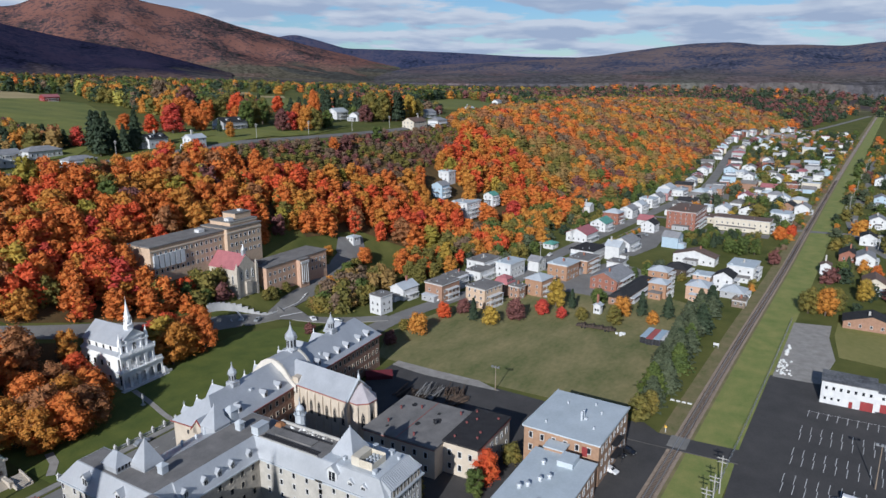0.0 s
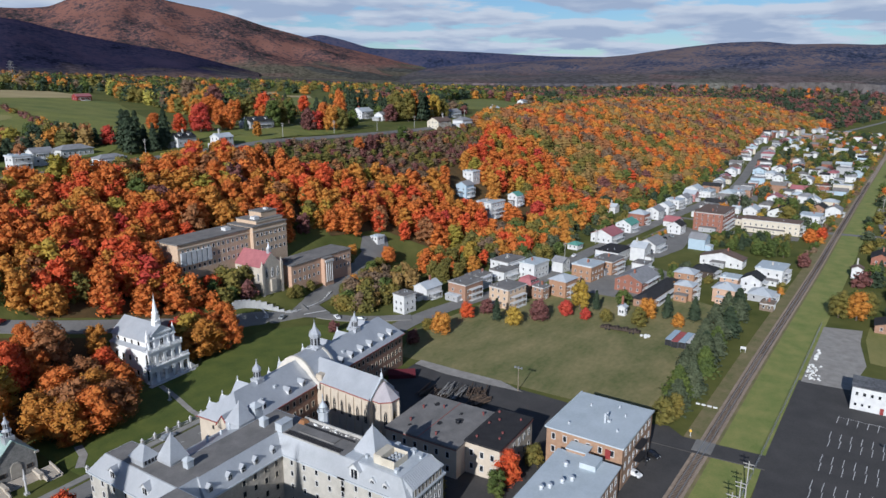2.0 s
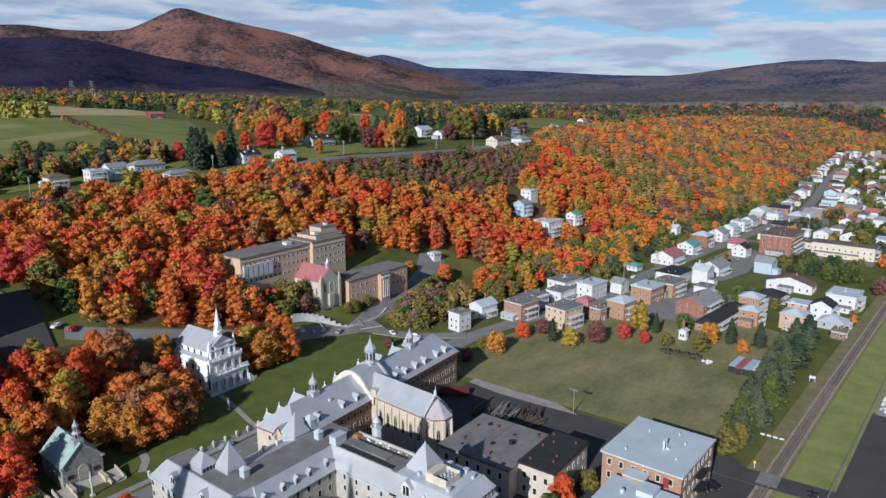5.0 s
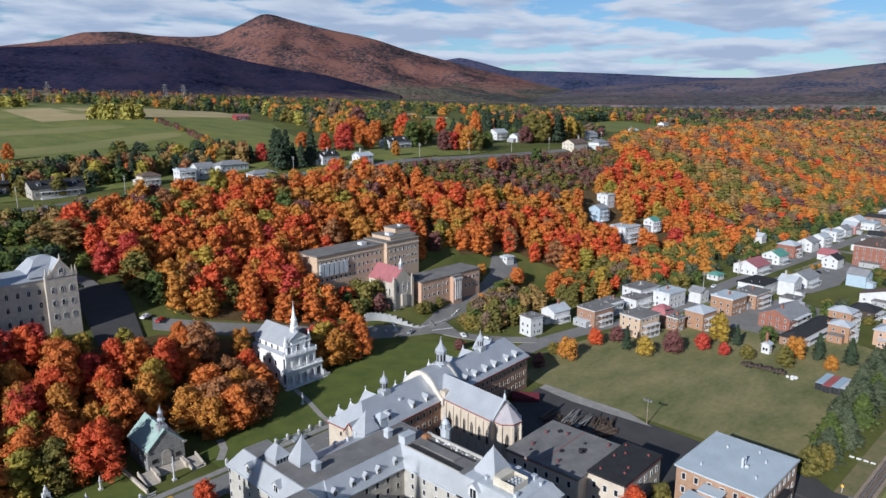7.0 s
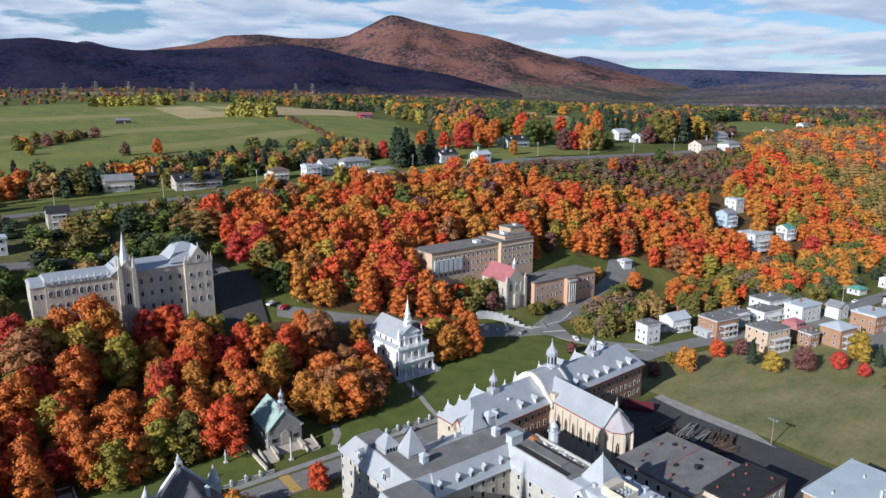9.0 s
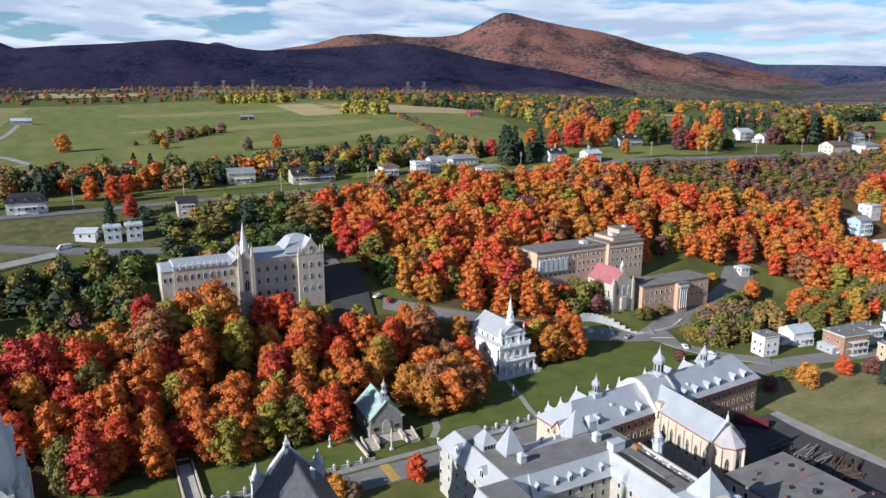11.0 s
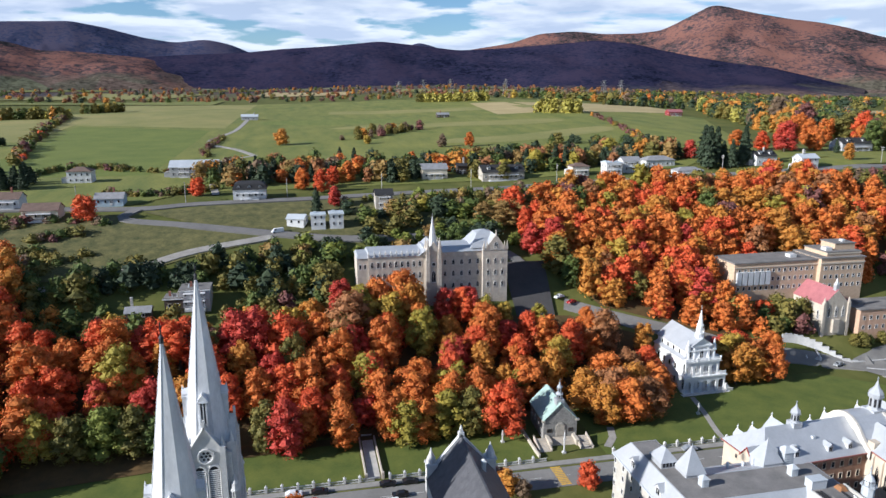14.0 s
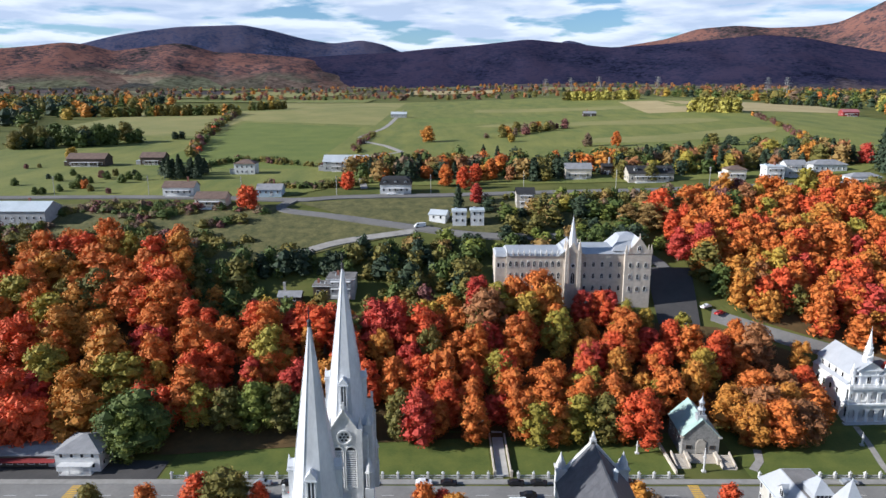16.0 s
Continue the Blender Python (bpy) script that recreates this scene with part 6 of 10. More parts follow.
    def roof(bm):
        gable(bm, -5.8, 3.6, 5.2, 21, 14.4, 19.0, "y", 0.25, 0.35)
        gable(bm, -4.2, 2.2, 3.6, 3.6, 16.3, 18.9, "y", 0.15, 0.3)
        for s, x0, x1 in ((-1, -7.3, -5.8), (1, 5.2, 7.7)):
            v = box(bm, x0, 2.9, 11.4, x1, 21.2, 11.55)
            for q in ((5, 6) if s < 0 else (4, 7)):
                v[q].co.z += 0.8
    solid("roof", root, metal_bright, roof, "silver metal roof")

    def steeple(bm):
        box(bm, -1.4, 3.4, 17.6, 0.8, 5.4, 20.0)
        for z0, z1, r0, r1 in ((20.0, 20.4, 1.5, 1.4), (20.4, 22.8, 1.0, 0.95), (22.8, 23.2, 1.25, 1.1), (23.2, 28.6, 0.9, 0.05)):
            cone(bm, -0.3, 4.4, z0, z1, r0, r1, 8, 0, 0.3927)
        for k in range(4):
            cone(bm, -0.3 + 1.2 * math.cos(1.5708 * k + 0.785), 4.4 + 1.2 * math.sin(1.5708 * k + 0.785), 20.2, 22.2, 0.18, 0.03, 6)
        box(bm, -0.34, 4.36, 28.2, -0.26, 4.44, 29.8)
    solid("steeple", root, white_fresh, steeple, "white slender steeple")


pilgrim_chapel()


# ---- old stone chapel ----
def stone_chapel():
    root = thing("stone_chapel", 72.1, 174.2, 0, -3, "small fieldstone chapel with pale copper roof and belfry", "chapel")

    def body(bm):
        gable_wall(bm, -5.1, 0, 5.1, 13.6, -1, 6.3, 11.4)
    solid("wall", root, stone_dark, body, "grey fieldstone walls")

    def roof(bm):
        gable(bm, -5.1, 0.1, 5.1, 13.6, 6.3, 11.4, "y", 0.25, 0.4)
    solid("roof", root, copper_green, roof, "pale green metal roof")

    def front(bm):
        box(bm, -1.3, -0.2, 1.2, 1.3, 0.05, 4.6)
        box(bm, -1.0, -0.24, 4.6, 1.0, 0.03, 5.1)
        box(bm, -0.6, -0.22, 5.1, 0.6, 0.02, 5.4)
    solid("doorway", root, stone_grey, front, "pale stone doorway")
    for x in (-5.2, 5.2):
        solid("corner_stone", root, stone_grey, lambda bm: box(bm, x - 0.5, -0.4, 5.9, x + 0.5, 0.4, 6.4))
    for x in (-3.6, 3.6):
        window(root, x * 0.9, -0.02, 3.0, 1.6, 1.2, "-y", "brown")
    for k in range(4):
        window(root, -5.12, 2.2 + 3.1 * k, 3.6, 1.0, 2.0, "-x", "white")

    def belfry(bm):
        box(bm, -1.2, 0.6, 10.2, 1.2, 3.0, 12.3)
        for z, r in ((12.3, 1.0), (14.4, 0.72)):
            for k in range(8):
                a = 0.7854 * k
                cone(bm, r * 0.85 * math.cos(a), 1.8 + r * 0.85 * math.sin(a), z, z + 1.4, 0.10, 0.10, 6)
            cone(bm, 0, 1.8, z, z + 1.4, r * 0.4, r * 0.4, 8, 1)
            cone(bm, 0, 1.8, z + 1.4, z + 1.6, r * 1.2, r * 1.2, 8)
            cone(bm, 0, 1.8, z + 1.6, z + 2.1, r * 1.05, r * 0.7, 8)
        cone(bm, 0, 1.8, 16.3, 17.6, 0.5, 0.1, 8)
        box(bm, -0.04, 1.76, 17.5, 0.04, 1.84, 18.6)
    solid("belfry", root, [metal_bright, iron], belfry, "two-stage silver belfry")

    for k in range(6):
        solid("step", root, stone_beige, lambda bm: box(bm, -3.6, -1.0 - 0.5 * k, -0.2, 3.6, -0.5 - 0.5 * k, 1.2 - 0.2 * k), "pale stone step")
    for s in (-1, 1):
        solid("stair_wall", root, stone_beige, lambda bm: box(bm, s * 4.1 - 0.5, -4.2, -0.2, s * 4.1 + 0.5, 0, 1.7), "pale stone stair wall")
        for k in range(8):
            solid("side_step", root, stone_beige, lambda bm: box(bm, s * 6.2 - 1.6, -6.5 + 0.7 * k, -0.2, s * 6.2 + 1.6, -5.8 + 0.7 * k, 0.15 + 0.17 * k), "pale stone step")
        for e in (-1.8, 1.8):
            def slope(bm):
                v = box(bm, s * 6.2 + e - 0.18, -6.4, -0.2, s * 6.2 + e + 0.18, 0, 0.7)
                for q in (v[6], v[7]):
                    q.co.z = 1.9
            solid("sloping_wall", root, stone_beige, slope, "pale stone sloping wall")


stone_chapel()


# ---- grey stone seminary on the hill ----
stone_warm = mat("warm grey limestone", (0.56, 0.495, 0.42), (0.41, 0.36, 0.305), 1.3, 0.9, bump=0.35, grain=6)


def seminary():
    zb = 26.2
    root = thing("seminary", 47, 243, zb, 0, "long grey stone seminary with slender spire on the slope", "seminary")

    def west(bm):
        box(bm, -27.8, 0, -6, -23.8, 12, 15.2)
        box(bm, -23.8, -0.6, -6, -3.0, 13, 15.6)
    solid("west_wing", root, stone_warm, west)

    def east(bm):
        box(bm, -3.0, -1.0, -6, 19.5, 13, 16.4)
        box(bm, 19.0, -2.4, -6, 28.6, 15, 16.8)
        gable_wall(bm, 20.4, -2.5, 27.6, -1.7, 16.6, 17.8, 22.6)
        for x in (19.4, 20.6, 24.0, 27.4, 28.4):
            box(bm, x - 0.4, -2.6, 16.8, x + 0.4, -1.9, 18.2)
            cone(bm, x, -2.25, 18.2 + 4.2 * (x == 24.0), 20.2 + 4.2 * (x == 24.0), 0.4, 0.06, 6)
    solid("east_wing", root, stone_warm, east)

    def roofs(bm):
        frustum(bm, (-28.0, -0.3, -23.6, 12.3), 15.2, (-27.4, 1.0, -23.6, 11), 16.2)
        frustum(bm, (-24.0, -0.9, -2.8, 13.3), 15.6, (-23.4, 0.8, -3, 12), 16.9)
        frustum(bm, (-3.2, -1.3, 19.6, 13.3), 16.4, (-3.0, 1.5, 19.6, 11), 18.2)
        frustum(bm, (18.8, -2.6, 28.8, 15.2), 16.8, (19.4, -1.6, 28.2, 14.6), 17.4)
        frustum(bm, (14.6, -0.8, 28.0, 14.2), 17.4, (18.2, 4.4, 24.6, 10.6), 22.0)
        frustum(bm, (18.2, 4.4, 24.6, 10.6), 22.0, (20.6, 6.9, 22.2, 8.1), 22.9)
        gable(bm, 20.6, -2.3, 27.4, 6.0, 17.6, 22.2, "y", 0.2, 0.1)
        gable(bm, -5.0, -1.6, 5.0, 12, 15.6, 19.6, "y", 0.3, 0.2)
        for k in range(10):
            box(bm, -23.4 + 2.2 * k, -0.95, 15.4, -23.0 + 2.2 * k, -0.62, 16.5)
    solid("roof", root, metal_bright, roofs, "silver metal roofs")

    def tower(bm):
        box(bm, -2.3, -3.4, -6, 2.3, 1.2, 17.5)
        for s in (-1, 1):
            box(bm, s * 2.2 - 0.7, -4.0, -6, s * 2.2 + 0.7, -2.6, 14.5)
            box(bm, s * 2.2 - 0.6, -4.0, 14.5, s * 2.2 + 0.6, -2.8, 18.4)
            cone(bm, s * 2.2, -3.4, 18.4, 22.6, 0.75, 0.05, 6)
            cone(bm, s * 2.2, 1.0, 17.5, 22.0, 0.7, 0.05, 6)
        gable_wall(bm, -1.9, -3.6, 1.9, 1.2, 17.4, 18.2, 21.0)
    tw = solid("tower", root, stone_warm, tower, "slender stone bell tower")

    def spire(bm):
        cone(bm, 0, -1.1, 18.0, 30.2, 2.0, 0.08, 8, 0, 0.3927)
        box(bm, -0.05, -1.15, 30, 0.05, -1.05, 31.2)
    solid("spire", tw, metal_bright, spire, "thin silver spire")

    def rose(bm):
        cone(bm, 0, 0, -0.1, 0.1, 0.95, 0.95, 14)
        cone(bm, 0, 0, 0.1, 0.14, 0.62, 0.62, 12, 1)
    ro = solid("round_window", tw, [stone_white, iron], rose)
    ro.matrix_local = pose(0, -3.45, 12.6, 90, 0, 0)
    window(tw, 0, -3.42, 8.0, 1.8, 4.8, "-y", data=LANCET["stone"])
    for z in (3.6, 8.2, 12.6):
        window_row(root, -23.5, -3.6, 9, z, 1.25, 2.5, "-y", -0.62, data=LANCET["stone"])
        window_row(root, 3.2, 19, 5, z, 1.15, 2.2, "-y", -1.02, data=LANCET["stone"])
        window_row(root, 19.6, 28, 3, z, 1.15, 2.2, "-y", -2.42, data=LANCET["stone"])
        window_row(root, 1, 14, 4, z, 1.1, 2.2, "x", 28.62, data=LANCET["stone"])
    window_row(root, -27.6, -24, 2, 12, 1.0, 2.0, "-y", -0.02)
    window(root, 24.0, -2.52, 18.6, 1.6, 2.6, "-y", data=LANCET["white"])
    for k in range(11):
        pin = solid("pinnacle", root, stone_white, lambda bm: (box(bm, -0.28, -0.28, 0, 0.28, 0.28, 1.3), cone(bm, 0, 0, 1.3, 2.5, 0.32, 0.04, 6)))
        pin.matrix_local = pose(-23.6 + 2.05 * k, -0.75, 15.6)
    

seminary()


# ---- buff brick motherhouse, chapel and annexe ----
def motherhouse():
    root = thing("motherhouse", 200, 234, 17, 0, "long buff brick residence with a stepped tower", "residence")

    def body(bm):
        box(bm, -32, 0, -8, 6, 14, 16.8)
    solid("wing", root, brick_buff, body)

    def tower(bm):
        box(bm, 6, -2, -8, 26.5, 14, 17.6)
        box(bm, 10, 0, 17.6, 26, 13, 19.6)
        box(bm, 16, 3, 19.6, 25.6, 11, 22.4)
    solid("tower", root, brick_buff, tower, "stepped brick tower")

    def roofs(bm):
        box(bm, -32.4, -0.4, 16.8, 6, 14.4, 17.3)
        box(bm, 5.6, -2.4, 17.6, 26.9, 14.4, 18.0)
        box(bm, 9.7, -0.3, 19.6, 26.3, 13.3, 19.9)
        box(bm, 15.7, 2.7, 22.4, 25.9, 11.3, 22.7)
    solid("roof", root, roof_tar, roofs, "grey flat roofs with cornices")
    for z in (6.4, 10.0, 13.6):
        window_row(root, -31, 5, 14, z, 1.2, 1.7, "-y", -0.02)
        window_row(root, 7, 26, 7, z, 1.3, 1.7, "-y", -2.02)
        window_row(root, 0, 13, 4, z, 1.2, 1.7, "x", 26.52)

    solid("string_course", root, stucco_cream, lambda bm: (box(bm, 5.8, -2.3, 15.4, 26.7, -1.98, 16.0), box(bm, -32.2, -0.3, 15.0, 5.9, 0.02, 15.4), box(bm, 26.48, -2.3, 15.4, 26.75, 14.2, 16.0), box(bm, 9.8, -0.25, 18.9, 26.2, 0.02, 19.5)), "pale stone band")
    solid("roof_plant", root, white_paint, lambda bm: (box(bm, 11, 2, 19.9, 14, 5, 21.2), box(bm, -4, 4, 17.3, -1, 7, 18.6), box(bm, 21, 5, 22.7, 22.5, 7, 23.6)), "pale rooftop boxes")
    for k in range(6):
        solid("glazed_bay", root, metal_grey, lambda bm: box(bm, -31 + 2.6 * k, -0.9, 8, -29 + 2.6 * k, -0.05, 13.5), "pale grey glazed bay")


motherhouse()


def convent_church():
    root = thing("convent_church", 202, 217, 10, 0, "pale stone church with faded red roof", "church")

    def body(bm):
        gable_wall(bm, -5.5, 0, 5.5, 20, -4, 10.5, 16)
        for x in (-5.5, 5.5):
            box(bm, x - 0.6, -0.5, -4, x + 0.6, 0.8, 11)
            cone(bm, x, 0.1, 11, 13.2, 0.7, 0.05, 6)
        box(bm, -1.4, -1.0, -1, 1.4, 0.3, 4.4)
    solid("wall", root, stone_beige, body)

    def roof(bm):
        gable(bm, -5.5, 0.4, 5.5, 20, 10.5, 16, "y", 0.25, 0.35)
    solid("roof", root, roof_red, roof, "faded red metal roof")

    def spirelet(bm):
        box(bm, -0.7, 0.6, 15, 0.7, 2.0, 18)
        cone(bm, 0, 1.3, 18, 20.6, 0.9, 0.05, 8)
    solid("bell_turret", root, metal_bright, spirelet)
    for x in (-3.2, 0, 3.2):
        window(root, x, -0.03, 7.4, 1.2, 4.4, "-y", data=LANCET["white"])
    for k in range(5):
        window(root, -5.52, 2.8 + 3.6 * k, 5.8, 1.1, 4.0, "-x", data=LANCET["white"])


convent_church()


def annexe():
    root = thing("brick_annexe", 211.5, 215, 8, -1, "pale rose brick annexe with flat roof", "building")
    solid("wall", root, brick_rose, lambda bm: (box(bm, 0, 0, -4, 40, 13, 9.8), box(bm, 19, -2.2, -4, 25, 0, 9.4)))
    solid("roof", root, roof_tar, lambda bm: (box(bm, -0.4, -0.4, 9.8, 40.4, 13.4, 10.2), box(bm, 18.7, -2.5, 9.4, 25.3, 0, 9.8), box(bm, 3, 5, 10.2, 6, 8, 11.6)), "grey flat roof")
    solid("portico", root, stone_white, lambda bm: [cone(bm, 20.2 + 1.25 * k, -2.4, -2, 7.6, 0.25, 0.22, 8) for k in range(4)] + [box(bm, 19.4, -2.8, 7.6, 24.8, -2.0, 8.6)], "white columned porch")
    for z in (2.8, 6.6):
        window_row(root, 0.5, 18.5, 6, z, 1.2, 1.7, "-y", -0.02)
        window_row(root, 25.5, 39.5, 5, z, 1.2, 1.7, "-y", -0.02)
        window_row(root, 1, 12, 3, z, 1.2, 1.7, "x", 40.02)


annexe()


# ---- flat-roofed buildings by the yard ----
vent_red = mat("dull red paint", (0.22, 0.07, 0.065), (0.15, 0.05, 0.05), 1.0, 0.8)


def laundry():
    root = thing("yard_building", 133, 70.5, 0, 1.0, "cream rendered yard building with grey and black flat roof", "building")
    solid("wall", root, stucco_cream, lambda bm: (box(bm, 0, 10, 0, 22, 32, 8.4), box(bm, 4.4, 0, 0, 24, 10.2, 8.8)))
    solid("roof", root, roof_tar, lambda bm: box(bm, -0.3, 9.8, 8.4, 22.2, 32.3, 8.9), "grey gravelled roof")
    solid("dark_roof", root, roof_black, lambda bm: box(bm, 4.1, -0.3, 8.8, 24.3, 10.2, 9.3), "black felt roof")
    solid("eave", root, MATS["red eaves paint"], lambda bm: (box(bm, -0.34, 9.9, 8.2, -0.02, 32.2, 8.42), box(bm, 4.06, -0.34, 8.6, 24.2, -0.02, 8.82), box(bm, -0.3, 21.4, 8.9, 22.1, 21.6, 8.98)))
    patches = random.Random(19)
    for px, py, pr in ((12.5, 16.4, 2.0), (9.0, 20.5, 1.1), (4.0, 27.0, 0.8), (16.5, 18.0, 0.9), (18, 27, 1.3)):
        solid("felt_patch", root, roof_black, lambda bm: bm.faces.new([bm.verts.new((px + pr * patches.uniform(0.6, 1.2) * math.cos(0.6283 * k), py + pr * patches.uniform(0.4, 0.9) * math.sin(0.6283 * k), 8.906)) for k in range(10)]), "irregular black patch on the roof")
    for x, y in ((6, 28), (11, 16), (17, 24), (19, 12.5), (3, 18), (14, 29), (7, 8), (12, 3), (18, 7), (21, 2), (9, 2.4), (15, 8.6), (22, 9)):
        solid("roof_vent", root, vent_red if x != 11 else iron, lambda bm: (cone(bm, x, y, 8.8, 9.6, 0.24, 0.24, 8), cone(bm, x, y, 9.6, 9.85, 0.38, 0.3, 8)), "dull red roof vent")
    for z in (2.4, 6.2):
        window_row(root, 5, 23.5, 6, z, 1.2, 1.9, "-y", -0.02)
        window_row(root, 0.6, 9.6, 3, z, 1.2, 1.9, "-x", 4.38)
        window_row(root, 11, 31, 6, z, 1.2, 1.9, "-x", -0.02)
        window_row(root, 1, 9.5, 4, z, 1.2, 1.9, "x", 24.02)


laundry()


def brick_hall():
    root = thing("brick_hall", 150.5, 43.6, 0, -1.5, "three-storey brick hall with pale flat roof", "building")
    solid("wall", root, brick_umber, lambda bm: box(bm, 0, 0, 0, 23.4, 20.4, 11.4))
    solid("roof", root, roof_pale, lambda bm: box(bm, -0.4, -0.4, 11.4, 23.8, 20.8, 11.75), "pale blue-grey roof membrane")
    for y in (-0.4, 20.5):
        solid("parapet", root, roof_pale, lambda bm: box(bm, -0.4, y, 11.75, 23.8, y + 0.3, 12.0))
    solid("roof_duct", root, metal_grey, lambda bm: (cone(bm, 10.0, 8.4, 11.75, 14.0, 0.32, 0.32, 10), cone(bm, 10.0, 8.4, 14.0, 14.4, 0.5, 0.1, 10), box(bm, 9.8, 8.3, 13.2, 11.9, 8.7, 13.6), cone(bm, 11.9, 8.5, 11.75, 13.9, 0.26, 0.26, 10), box(bm, 10.6, 7.2, 11.75, 11.4, 8.0, 12.3)), "thin pale rooftop duct")
    for x, y in ((4, 16), (17, 15), (16, 5), (7, 4), (20, 8)):
        solid("roof_vent", root, metal_grey, lambda bm: cone(bm, x, y, 11.75, 12.5, 0.25, 0.25, 8))
    for z in (2.2, 5.8, 9.4):
        window_row(root, 1, 20, 6, z, 1.15, 1.9, "-x", -0.02)
        window_row(root, 1, 22.5, 7, z, 1.15, 1.9, "-y", -0.02)
    solid("fire_stair", root, iron, lambda bm: (box(bm, 9, -1.8, 3.8, 15, -0.05, 4.0), box(bm, 9, -1.8, 7.4, 15, -0.05, 7.6), box(bm, 14.4, -1.8, 0, 14.6, -1.6, 8.4), box(bm, 9, -1.85, 4.9, 15, -1.75, 5.0), box(bm, 9, -1.85, 8.4, 15, -1.75, 8.5)), "black iron fire stair")
    solid("door", root, red_paint, lambda bm: box(bm, -0.12, 3.0, 7.6, -0.02, 4.4, 10.2), "red upper door")


brick_hall()


def workshop():
    root = thing("workshop_wing", 120, 43, 0, 0, "long brick workshop wing with pale roof", "building")
    solid("wall", root, brick_pink, lambda bm: (box(bm, -20, 0, 0, 26.4, 15.5, 8.6), box(bm, 26.4, 8.5, 0, 30.4, 13.5, 9.6)))
    solid("roof", root, roof_pale, lambda bm: (box(bm, -20.4, -0.4, 8.6, 26.8, 15.9, 9.0), box(bm, 26.4, 8.2, 9.6, 30.5, 13.8, 9.9), box(bm, 21, 4, 9.0, 26, 8, 10.4)), "pale roof membrane")
    for x, y in ((13, 9), (15, 7.4), (20, 11), (8, 12), (9.6, 10.6), (4, 6)):
        solid("roof_fan", root, metal_grey, lambda bm: (cone(bm, x, y, 9, 9.7, 0.5, 0.4, 10), cone(bm, x, y, 9.7, 10.1, 0.7, 0.5, 10)), "metal roof fan")
    for z in (2.4, 6.2):
        window_row(root, -19, 26, 14, z, 1.3, 2.1, "-y", -0.02)
        window_row(root, 1, 14.5, 4, z, 1.3, 2.1, "x", 26.42)


workshop()


# ---- houses ----
WALL_WORD = {"white painted wood": "white wooden", "red brick": "red brick", "brown brick": "brown brick", "buff brick": "buff brick", "orange brick": "orange brick", "beige siding": "beige", "grey siding": "grey", "pale blue siding": "pale blue", "dark weathered wood": "dark wooden", "grey limestone": "grey stone", "red painted wood": "red wooden", "pale rose brick": "pale rose brick", "faded pink siding": "faded pink", "weathered timber": "unpainted timber"}
HOMES = []
DOOR = shared("door", lambda bm: (box(bm, -0.5, -0.05, 0, 0.5, 0.04, 2.1), box(bm, -0.62, -0.08, 0, -0.5, 0.04, 2.2), box(bm, 0.5, -0.08, 0, 0.62, 0.04, 2.2), box(bm, -0.62, -0.08, 2.1, 0.62, 0.04, 2.22), box(bm, -0.3, -0.07, 1.2, 0.3, -0.04, 1.9, 1)), [white_paint, glass])


